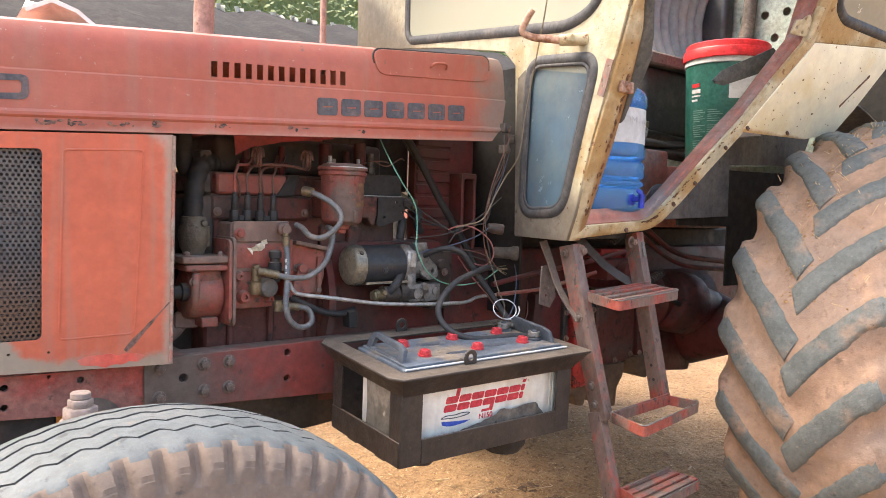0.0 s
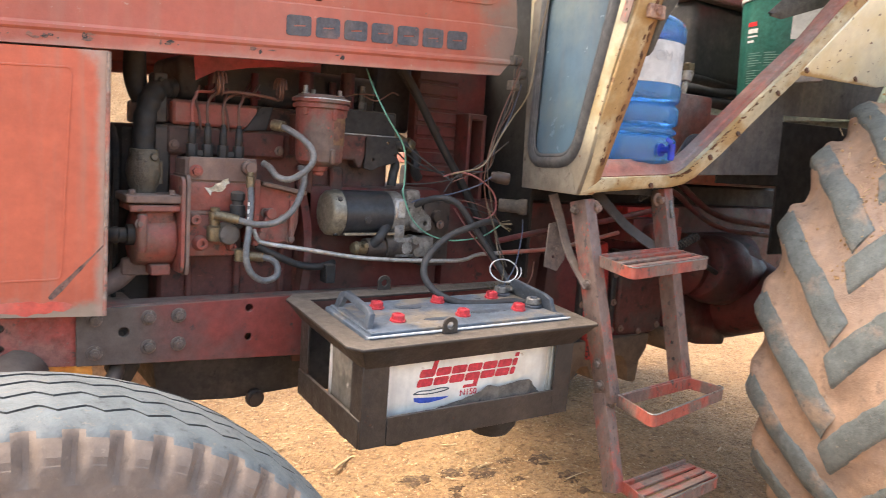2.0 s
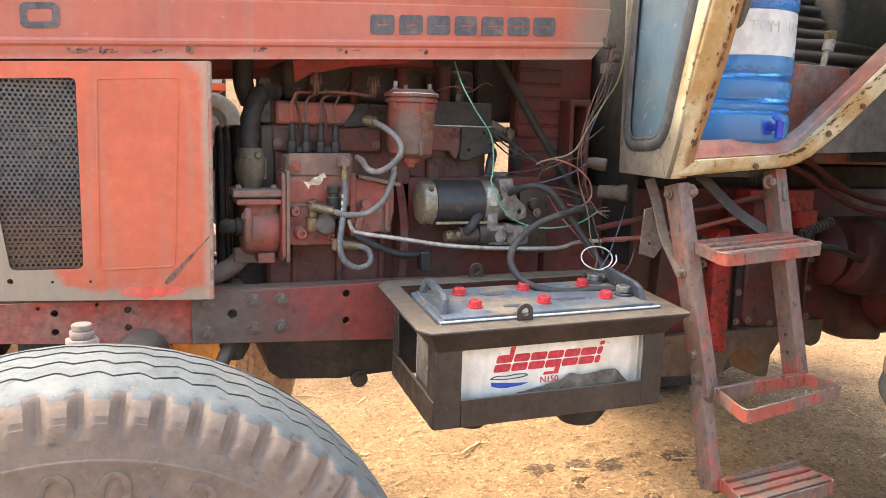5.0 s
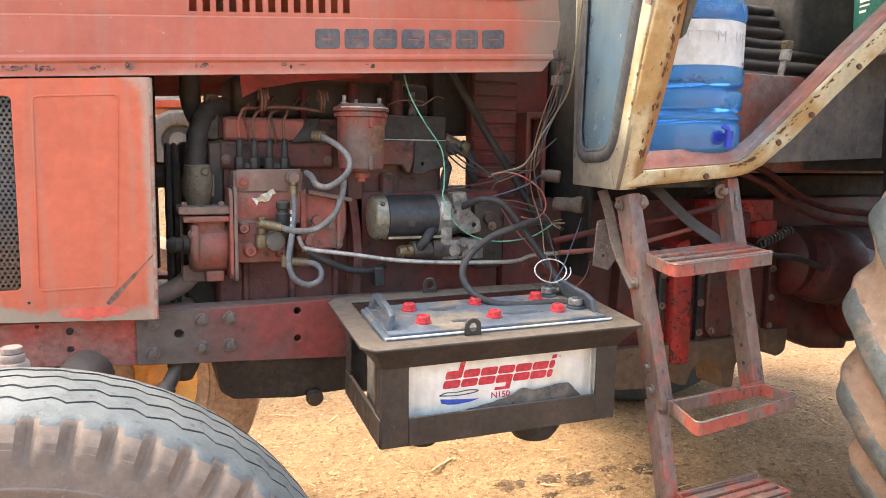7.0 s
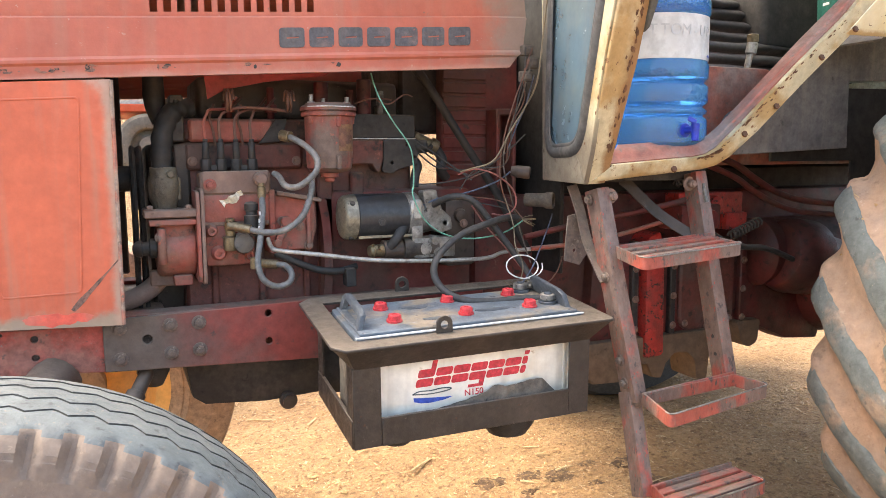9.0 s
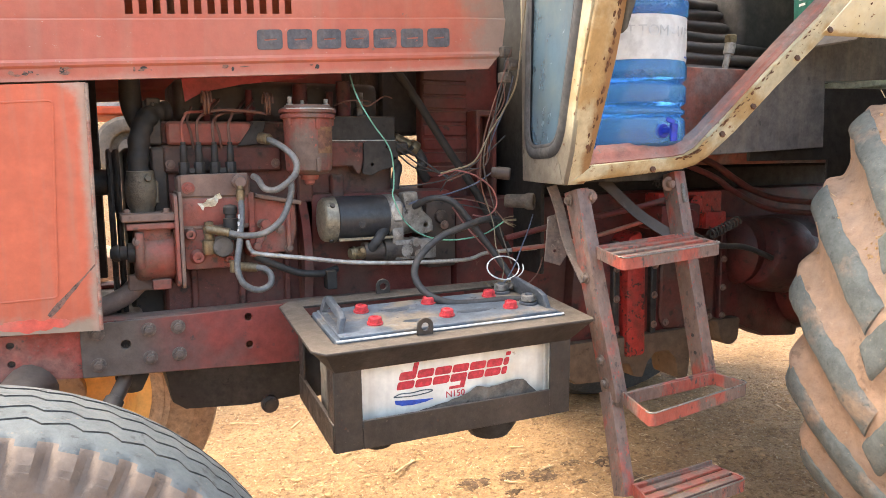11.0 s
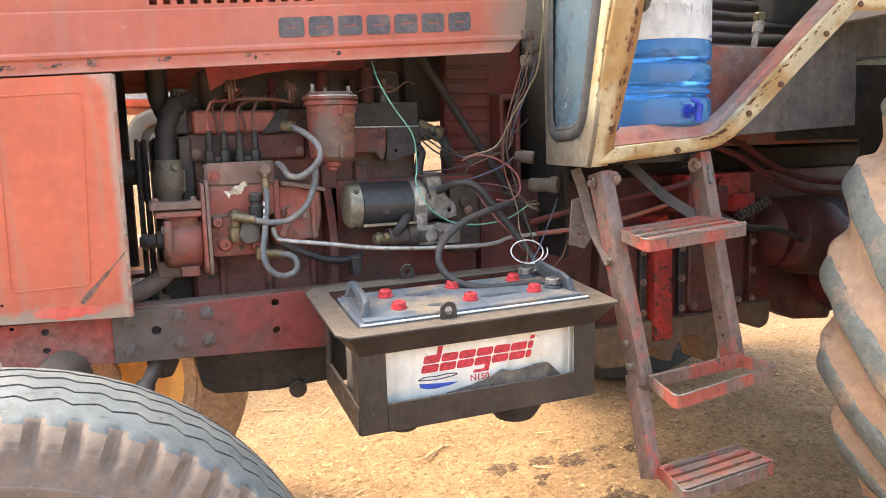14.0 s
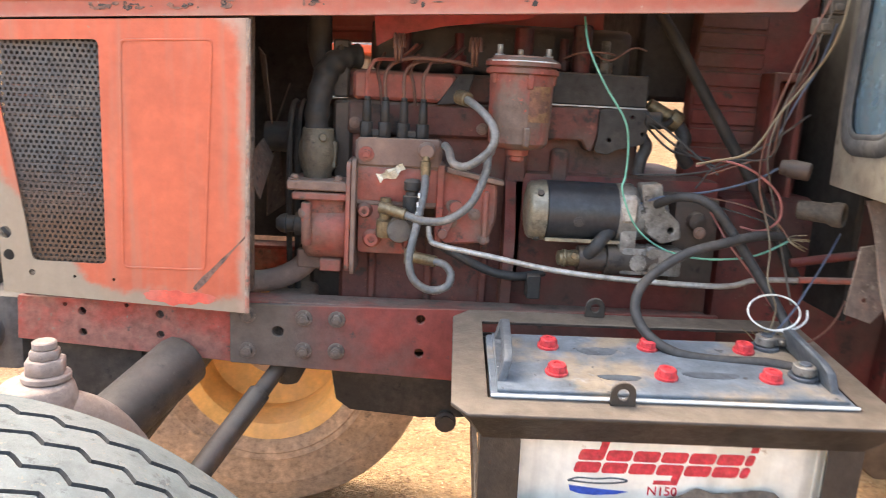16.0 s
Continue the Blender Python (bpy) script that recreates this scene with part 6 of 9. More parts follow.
def engine_block():
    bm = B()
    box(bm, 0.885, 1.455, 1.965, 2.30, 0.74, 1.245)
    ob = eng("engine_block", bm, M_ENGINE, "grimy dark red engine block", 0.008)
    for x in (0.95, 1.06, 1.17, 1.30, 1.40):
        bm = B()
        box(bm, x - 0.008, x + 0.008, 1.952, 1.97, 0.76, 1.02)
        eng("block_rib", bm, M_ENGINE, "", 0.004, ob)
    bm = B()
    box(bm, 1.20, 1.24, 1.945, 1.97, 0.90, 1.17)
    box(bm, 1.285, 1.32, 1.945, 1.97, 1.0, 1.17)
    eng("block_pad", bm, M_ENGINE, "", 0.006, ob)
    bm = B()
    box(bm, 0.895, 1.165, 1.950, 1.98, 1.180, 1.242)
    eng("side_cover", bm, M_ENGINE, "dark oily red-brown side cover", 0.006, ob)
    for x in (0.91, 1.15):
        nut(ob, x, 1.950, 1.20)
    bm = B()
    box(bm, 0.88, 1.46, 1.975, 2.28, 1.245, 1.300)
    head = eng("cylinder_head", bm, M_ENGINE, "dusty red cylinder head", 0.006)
    bm = B()
    box(bm, 0.905, 1.095, 1.944, 1.98, 1.244, 1.297)
    eng("manifold_pad", bm, M_ENGRED, "brighter red flaking pad", 0.006, head)
    # black plate stands for the dark notch beside the pad
    bm = B()
    plate(bm, [(1.06, 1.24), (1.115, 1.245), (1.13, 1.30), (1.10, 1.298), (1.085, 1.275)], [], lambda u, v: (u, 1.942, v), (0, 0.01, 0))
    eng("dark_bracket", bm, M_BLACK, "", 0.002, head)
    bm = B()
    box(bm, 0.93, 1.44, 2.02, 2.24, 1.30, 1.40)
    cover = eng("rocker_cover", bm, M_GRIME, "grimy rocker cover toned dark for the shade under the hood", 0.02, segments=3)
    for x in (1.0, 1.10, 1.30, 1.38):
        bm = B()
        cyl(bm, (x, 1.99, 1.30), (x, 1.99, 1.375), 0.009, seg=10)
        cyl(bm, (x, 1.99, 1.315), (x, 1.99, 1.335), 0.015, seg=6)
        eng("injector", bm, M_DARKRED if x < 1.35 else M_ALU, "", 0.001, head)
    for x0, z in ((1.22, 1.39), (1.33, 1.40)):
        bm = B()
        cyl(bm, (x0, 1.97, z), (x0, 1.97, z - 0.09), 0.018, seg=12)
        eng("intake_stub", bm, M_DARKRED, "", 0.002, head)
    bm = B()
    box(bm, 0.815, 0.90, 2.05, 2.30, 0.80, 1.24)
    eng("timing_cover", bm, M_GRIME, "grimy timing cover toned dark for the shaded bay", 0.01)


engine_block()


def manifold_box():
    bm = B()
    box(bm, 1.250, 1.455, 1.935, 2.0, 1.254, 1.313)
    ob = eng("manifold_box", bm, M_BLACK, "dusty dark grey manifold box", 0.003)
    bm = B()
    plate(bm, [(1.25, 1.250), (1.37, 1.250), (1.37, 1.215), (1.355, 1.168), (1.345, 1.172), (1.335, 1.19), (1.25, 1.187)], [], lambda u, v: (u, 1.925, v), (0, 0.05, 0))
    eng("red_bracket", bm, M_ENGINE, "", 0.003, ob)
    bm = B()
    plate(bm, round_loop([(1.363, 1.250), (1.456, 1.252), (1.458, 1.225), (1.45, 1.188), (1.40, 1.175), (1.385, 1.165), (1.358, 1.170), (1.363, 1.20)], 0.008), [circle(1.425, 1.237, 0.004, 8), circle(1.447, 1.207, 0.004, 8), circle(1.385, 1.193, 0.004, 8)], lambda u, v: (u, 1.918, v), (0, 0.008, 0))
    eng("mounting_plate", bm, M_BLACK, "dark mounting plate with holes", 0.001, ob)
    bm = B()
    cyl(bm, (1.452, 1.93, 1.232), (1.482, 1.92, 1.234), 0.016, seg=14)
    eng("round_plug", bm, M_BLACK, "", 0.003, ob)
    bm = B()
    box(bm, 1.25, 1.455, 1.9335, 1.94, 1.2515, 1.2545)
    eng("gasket_edge", bm, M_STEEL, "bright gasket edge", 0.0, ob)


manifold_box()


def fuel_filter():
    c = Vector((1.206, 1.852, 0))

    def up(z):
        return c + Vector((0, 0, z))
    bm = B()
    turned(bm, up(1.172), up(2), [(0, 0.022), (0.004, 0.044), (0.012, 0.052), (0.05, 0.0545), (0.128, 0.056), (0.130, 0.056)], 32)
    ob = eng("fuel_filter", bm, M_FILTER, "dusty red cylindrical fuel filter housing", 0.0)
    bm = B()
    turned(bm, up(1.300), up(2), [(0, 0.059), (0.002, 0.063), (0.010, 0.063), (0.0105, 0.058), (0.0135, 0.058), (0.014, 0.065), (0.021, 0.065), (0.025, 0.061), (0.028, 0.053), (0.031, 0.0)], 32)
    eng("filter_cap", bm, M_FILTER, "flanged cap with chipped paint", 0.0, ob)
    bm = B()
    pts = [up(1.3215) + Vector((0.0652 * math.cos(k), 0.0652 * math.sin(k), 0.0)) for k in (radians(-150 + 4 * i) for i in range(29))]
    sweep(bm, pts, lambda t: 0.0009 + 0.0015 * abs(noise.noise(Vector((t * 16, 0, 3)))), 6)
    eng("chipped_rim", bm, M_WHITE, "whitish bare edge of the flange", 0.0, ob)
    bm = B()
    turned(bm, up(1.325), up(2), [(0, 0.054), (0.006, 0.052), (0.008, 0.0)], 28)
    eng("cap_top", bm, M_DUSTY, "dust-covered top", 0.0, ob)
    for x, y, h in ((1.164, 1.845, 0.016), (1.248, 1.845, 0.012), (1.206, 1.897, 0.012)):
        bm = B()
        cyl(bm, (x, y, 1.322), (x, y, 1.334), 0.0090, seg=6)
        cyl(bm, (x, y, 1.334), (x, y, 1.334 + h), 0.0050, seg=10)
        eng("cap_bolt", bm, M_STEEL, "grey bolt", 0.0008, ob)
    for a, z0, z1 in ((-82, 1.302, 1.276), (-150, 1.302, 1.284), (-20, 1.302, 1.284), (-82, 1.212, 1.180)):
        bm = B()
        d = Vector((math.cos(radians(a)), math.sin(radians(a)), 0))
        bar(bm, up(z0) + d * 0.0555, up(z1) + d * 0.0535, 0.011, 0.010, d)
        eng("cast_lug", bm, M_FILTER, "", 0.002, ob)
    bm = B()
    turned(bm, up(1.150), up(2), [(0, 0.008), (0.003, 0.012), (0.010, 0.012), (0.012, 0.020), (0.024, 0.022)], 16)
    eng("drain_plug", bm, M_ENGRED, "", 0.0, ob)
    bm = B()
    grid(bm, [[Vector((1.206 + 0.0562 * math.sin(k), 1.852 - 0.0562 * math.cos(k), z)) for z in (1.222, 1.24, 1.26, 1.282)] for k in (radians(8 + 5 * i) for i in range(11))])
    solid(bm, 0.0005)
    eng("label_trace", bm, M_STICKER, "faded yellowish sticker trace", 0.0, ob)
    bm = B()
    box(bm, 1.18, 1.24, 1.88, 1.97, 1.19, 1.29)
    eng("filter_bracket", bm, M_ENGINE, "", 0.004, ob)


fuel_filter()


def injection_pump():
    bm = B()
    box(bm, 0.918, 1.075, 1.886, 1.97, 1.052, 1.176)
    ob = eng("injection_pump", bm, M_DUSTY, "dust-brown fuel injection pump with red lower housing", 0.005)
    bm = B()
    plate(bm, round_loop([(0.922, 1.128), (0.922, 1.178), (1.070, 1.180), (1.072, 1.128)], 0.006), [], lambda u, v: (u, 1.880, v), (0, 0.008, 0))
    eng("pump_cover", bm, M_DUSTY, "dusty cover plate", 0.002, ob)
    for x, z in ((0.938, 1.148), (1.05, 1.158)):
        piece("cover_bolt", bolt_mesh("pump_bolt", 0.0095, 0.012, M_ENGRED if x < 1 else M_DUSTY), ob, Matrix.Translation((x, 1.880, z)) @ FACE)
    bm = B()
    box(bm, 0.922, 1.072, 1.883, 1.96, 1.062, 1.126)
    eng("pump_body", bm, M_ENGRED, "red pump body under dust", 0.008, ob, segments=2)
    bm = B()
    box(bm, 0.924, 1.035, 1.888, 1.97, 0.962, 1.062)
    eng("cam_housing", bm, M_ENGRED, "", 0.012, ob, segments=2)
    for x, z, r in ((0.938, 1.045, 0.010), (0.952, 0.993, 0.012), (1.02, 0.985, 0.008)):
        bm = B()
        turned(bm, (x, 1.89, z), (x, 1.80, z), [(0, r * 1.5), (0.012, r * 1.3), (0.016, r), (0.02, r), (0.0201, r * 0.5), (0.012, r * 0.45), (0.0119, 0)], 14)
        eng("boss", bm, M_ENGRED, "", 0.0, ob)
    # plug, fittings, primer
    bm = B()
    turned(bm, (1.004, 1.888, 1.016), (1.004, 1.80, 1.016), [(0, 0.023), (0.036, 0.023), (0.042, 0.021), (0.044, 0.017), (0.045, 0)], 24)
    eng("round_cap", bm, M_PLATE, "dark grey round cap", 0.0, ob)
    bm = B()
    turned(bm, (0.977, 1.868, 1.00), (0.977, 1.868, 1.1), [(0, 0.014), (0.012, 0.017), (0.03, 0.016), (0.034, 0.011), (0.046, 0.011), (0.047, 0.013), (0.062, 0.013), (0.064, 0.010), (0.072, 0.010), (0.074, 0)], 18)
    eng("banjo_fitting", bm, M_BRASS, "dull fuel union", 0.0, ob)
    bm = B()
    turned(bm, (1.024, 1.862, 1.03), (1.024, 1.862, 1.2), [(0, 0.013), (0.012, 0.013), (0.013, 0.0165), (0.048, 0.0165), (0.050, 0.0125), (0.058, 0.0125), (0.060, 0.0155), (0.074, 0.0155), (0.078, 0.012), (0.080, 0.0)], 20)
    eng("primer_knob", bm, M_BLACK, "dark grey hand primer", 0.0, ob)
    bm = B()
    turned(bm, (1.046, 1.850, 1.118), (1.046, 1.850, 1.2), [(0, 0.009), (0.024, 0.0095), (0.026, 0.007), (0.034, 0.007)], 12)
    eng("hose_ferrule", bm, M_BRASS, "brass hose ferrule", 0.0, ob)
    bm = B()
    turned(bm, (1.047, 1.872, 1.160), (1.047, 1.82, 1.160), [(0, 0.016), (0.014, 0.016), (0.018, 0.012), (0.026, 0.012), (0.027, 0)], 16)
    eng("banjo_bolt", bm, M_DUSTY, "", 0.0, ob)
    # paper tag
    bm = B()
    rows = [[Vector((0.984 + (u - 0.5) * 0.052 * math.cos(0.5) - v * 0.020 * math.sin(0.5), 1.872 + 0.006 * math.sin(u * 9 + v * 3), 1.118 + (u - 0.5) * 0.052 * math.sin(0.5) + v * 0.019 * math.cos(0.5))) for v in (-0.5 + 0.25 * math.sin(u * 9), 0.1, 0.5 - 0.3 * abs(math.sin(u * 7)))] for u in (0, 0.15, 0.3, 0.42, 0.55, 0.7, 0.82, 1)]
    grid(bm, rows)
    solid(bm, 0.0006)
    eng("paper_tag", bm, M_PAPER, "torn cream paper tag", 0.0, ob)
    # unions and pipes of the four injectors
    for k, x in enumerate((0.935, 0.968, 1.002, 1.037)):
        bm = B()
        cyl(bm, (x, 1.905, 1.176), (x, 1.905, 1.205), 0.0125, seg=6)
        cyl(bm, (x, 1.905, 1.205), (x, 1.905, 1.243), 0.0088, 0.0075, seg=10)
        cyl(bm, (x, 1.905, 1.243), (x, 1.905, 1.25), 0.006, seg=8)
        eng("delivery_union", bm, M_BLACK, "dark hexagon union", 0.0008, ob)
        bm = B()
        top = ((0.935, 0.950, 0.99), (0.968, 0.99, 1.0), (1.002, 1.03, 1.06), (1.037, 1.05, 1.08))[k]
        pts = [(x, 1.905, 1.245), (x - 0.002, 1.905, 1.285), (x + 0.006, 1.908, 1.305), (top[1], 1.918, 1.316), (top[2], 1.95, 1.322), (top[2] + 0.03, 1.99, 1.35)]
        sweep(bm, curve(pts, 7), 0.0033, 8)
        eng("injector_pipe", bm, M_WBROWN if k != 0 else M_ENGRED, "thin reddish steel pipe", 0.0, ob)
    for x0, x1 in ((0.945, 0.958), (1.010, 1.026)):
        bm = B()
        box(bm, x0, x1, 1.899, 1.912, 1.180, 1.192)
        eng("clamp_block", bm, M_BLACK, "", 0.001, ob)
    for x in (0.960, 1.022):
        bm = B()
        sweep(bm, curve([(x, 1.93, 1.235), (x - 0.004, 1.93, 1.27), (x - 0.01, 1.935, 1.30), (x + 0.002, 1.95, 1.33)]), 0.003, 8)
        eng("injector_pipe", bm, M_WBROWN, "", 0.0, ob)
    # expansion coils
    for x in (0.988, 1.124):
        bm = B()
        pts = [(x - 0.008 + 0.007 * i / 12, 1.895 + 0.015 * math.cos(i * math.pi / 6), 1.337 + 0.023 * math.sin(i * math.pi / 6)) for i in range(31)]
        sweep(bm, pts, 0.0032, 8)
        eng("pipe_coil", bm, M_WBROWN, "coiled expansion loop of pipe", 0.0, ob)
    bm = B()
    sweep(bm, curve([(0.99, 1.895, 1.316), (1.02, 1.893, 1.321), (1.08, 1.893, 1.319), (1.122, 1.894, 1.313)]), 0.0036, 8)
    eng("cross_pipe", bm, M_WBROWN, "", 0.0, ob)


injection_pump()


def governor():
    bm = B()
    plate(bm, round_loop([(1.076, 1.125), (1.10, 1.122), (1.180, 1.104), (1.182, 1.04), (1.168, 0.992), (1.085, 0.985), (1.074, 1.0)], 0.008), [], lambda u, v: (u, 1.892, v), (0, 0.09, 0))
    ob = eng("governor", bm, M_ENGRED, "red governor housing", 0.004)
    bm = B()
    plate(bm, round_loop([(1.068, 0.985), (1.068, 1.135), (1.082, 1.135), (1.082, 0.985)], 0.003), [], lambda u, v: (u, 1.880, v), (0, 0.10, 0))
    eng("joint_flange", bm, M_ENGRED, "", 0.002, ob)
    bm = B()
    bar(bm, (1.085, 1.886, 1.127), (1.190, 1.886, 1.107), 0.03, 0.010)
    eng("top_flange", bm, M_DUSTY, "", 0.002, ob)
    bm = B()
    box(bm, 1.155, 1.166, 1.880, 1.90, 0.99, 1.09)
    eng("rib", bm, M_ENGRED, "", 0.003, ob)
    for x, z in ((1.098, 1.06), (1.14, 1.046), (1.098, 1.03), (1.16, 1.0)):
        nut(ob, x, 1.889, z)
    bm = B()
    bar(bm, (1.105, 1.876, 1.058), (1.083, 1.868, 1.012), 0.016, 0.006, (0, 1, 0))
    cyl(bm, (1.105, 1.884, 1.06), (1.105, 1.866, 1.06), 0.012, seg=14)
    cyl(bm, (1.082, 1.876, 1.011), (1.082, 1.858, 1.011), 0.009, seg=12)
    eng("control_lever", bm, M_ENGRED, "", 0.0012, ob)


governor()


def drive_box():
    bm = B()
    turned(bm, (0.82, 1.945, 1.0), (0.92, 1.945, 1.0), [(0, 0.03), (0.002, 0.052), (0.010, 0.060), (0.085, 0.062)], 28)
    box(bm, 0.828, 0.90, 1.895, 1.99, 1.02, 1.062)
    ob = eng("pump_drive", bm, M_ENGRED, "dusty red pump drive housing", 0.014, segments=3)
    bm = B()
    box(bm, 0.797, 0.912, 1.868, 1.995, 1.078, 1.096)
    eng("top_flange", bm, M_DUSTY, "dust-covered flange", 0.003, ob)
    bm = B()
    box(bm, 0.806, 0.908, 1.872, 1.99, 1.060, 1.0745)
    eng("lower_flange", bm, M_ENGRED, "", 0.003, ob)
    bm = B()
    plate(bm, round_loop([(1.86, 0.93), (1.995, 0.93), (1.995, 1.135), (1.86, 1.135)], 0.02), [], lambda u, v: (0.905, u, v), (0.008, 0, 0))
    eng("end_flange", bm, M_ENGRED, "", 0.001, ob)
    bm = B()
    plate(bm, round_loop([(1.858, 0.925), (1.995, 0.925), (1.995, 1.14), (1.858, 1.14)], 0.02), [], lambda u, v: (0.9145, u, v), (0.008, 0, 0))
    eng("end_flange", bm, M_DUSTY, "", 0.001, ob)
    bm = B()
    cyl(bm, (0.832, 1.885, 0.975), (0.832, 1.880, 1.055), 0.010, seg=10)
    box(bm, 0.855, 0.895, 1.90, 1.95, 0.922, 0.945)
    eng("casting_rib", bm, M_ENGRED, "", 0.002, ob)
    nut(ob, 0.828, 1.882, 1.035)
    for x, y in ((0.81, 1.88), (0.89, 1.88)):
        nut(ob, x, y, 1.096, Matrix())
    bm = B()
    turned(bm, (0.822, 1.915, 1.008), (0.7, 1.915, 1.008), [(0, 0.022), (0.014, 0.022), (0.016, 0.016), (0.03, 0.016), (0.032, 0.019), (0.042, 0.017), (0.05, 0.010), (0.051, 0)], 18)
    eng("shaft_nut", bm, M_BLACK, "glossy black shaft end", 0.0, ob)


drive_box()


def cooling():
    bm = B()
    sweep(bm, curve([(0.842, 1.928, 1.178), (0.842, 1.930, 1.215), (0.848, 1.938, 1.262), (0.862, 1.95, 1.298), (0.885, 1.968, 1.318), (0.91, 1.985, 1.322)], 8), lambda t: 0.0225 + 0.0015 * math.sin(t * 40), 16)
    ob = eng("coolant_hose", bm, M_HOSEDARK, "dusty black rubber coolant hose", 0.0)
    bm = B()
    sweep(bm, curve([(0.838, 1.992, 1.44), (0.836, 1.992, 1.38), (0.838, 1.99, 1.33), (0.85, 1.985, 1.29)], 8), lambda t: 0.024 - 0.006 * abs(t - 0.5), 14)
    eng("upper_hose", bm, M_HOSEDARK, "", 0.0, ob)
    bm = B()
    box(bm, 0.866, 0.896, 1.955, 2.0, 1.245, 1.350)
    cyl(bm, (0.880, 1.955, 1.335), (0.880, 1.948, 1.335), 0.007, seg=6)
    eng("outlet_housing", bm, M_GRIME, "grimy outlet housing", 0.005)
    bm = B()
    turned(bm, (0.844, 1.932, 1.092), (0.844, 1.932, 1.3), [(0, 0.026), (0.012, 0.026), (0.022, 0.031), (0.050, 0.036), (0.068, 0.034), (0.080, 0.030), (0.096, 0.0285)], 22)
    box(bm, 0.862, 0.880, 1.918, 1.95, 1.115, 1.165)
    cyl(bm, (0.858, 1.905, 1.172), (0.858, 1.895, 1.172), 0.009, seg=6)
    eng("thermostat_housing", bm, M_OUTLET, "olive-grimed cast water outlet", 0.002)
    bm = B()
    sweep(bm, curve([(0.865, 1.985, 0.95), (0.835, 1.975, 0.935), (0.80, 1.965, 0.905), (0.752, 1.96, 0.885), (0.70, 1.96, 0.88)], 6), 0.022, 14)
    eng("lower_water_pipe", bm, M_DUSTY, "dusty cast lower water pipe", 0.0)
    bm = B()
    box(bm, 0.805, 0.865, 1.945, 1.955, 0.915, 0.955)
    eng("pipe_flange", bm, M_DUSTY, "", 0.004)
    bm = B()
    box(bm, 0.868, 0.905, 1.955, 2.0, 1.08, 1.24)
    eng("dark_housing", bm, M_GRIME, "", 0.006)
    # fan pulley and belt
    bm = B()
    turned(bm, (0.795, 2.05, 1.16), (0.7, 2.05, 1.16), [(0, 0.02), (0, 0.075), (0.008, 0.066), (0.016, 0.075), (0.018, 0.03), (0.07, 0.03), (0.07, 0.0)], 24)
    pul = eng("fan_pulley", bm, M_BLACK, "black fan pulley", 0.0)
    bm = B()
    for dx in (0.0, 0.016):
        pts = [(0.784 + dx, 2.05 + 0.072 * math.cos(a), 1.16 + 0.072 * math.sin(a)) for a in (math.pi * i / 10 for i in range(11))] + [(0.784 + dx, 1.978, 1.0), (0.784 + dx, 2.0, 0.86), (0.784 + dx, 2.05, 0.82), (0.784 + dx, 2.10, 0.86), (0.784 + dx, 2.122, 1.0), (0.784 + dx, 2.122, 1.16)]
        sweep(bm, pts, 0.006, 6)
    eng("fan_belt", bm, M_BLACK, "black vee belt", 0.0, pul)
    for k in range(4):
        bm = B()
        a = math.pi / 2 * k + 0.5
        d = Vector((0, math.cos(a), math.sin(a)))
        s = Vector((0, -math.sin(a), math.cos(a)))
        c = Vector((0.735, 2.05, 1.16))
        plate(bm, [(0.04, -0.02), (0.17, -0.045), (0.185, 0.02), (0.04, 0.02)], [], lambda u, v: c + d * u + s * v + Vector((v * 0.4, 0, 0)), (0.002, 0, 0))
        eng("fan_blade", bm, M_RAILDARK, "", 0.0, pul)


cooling()


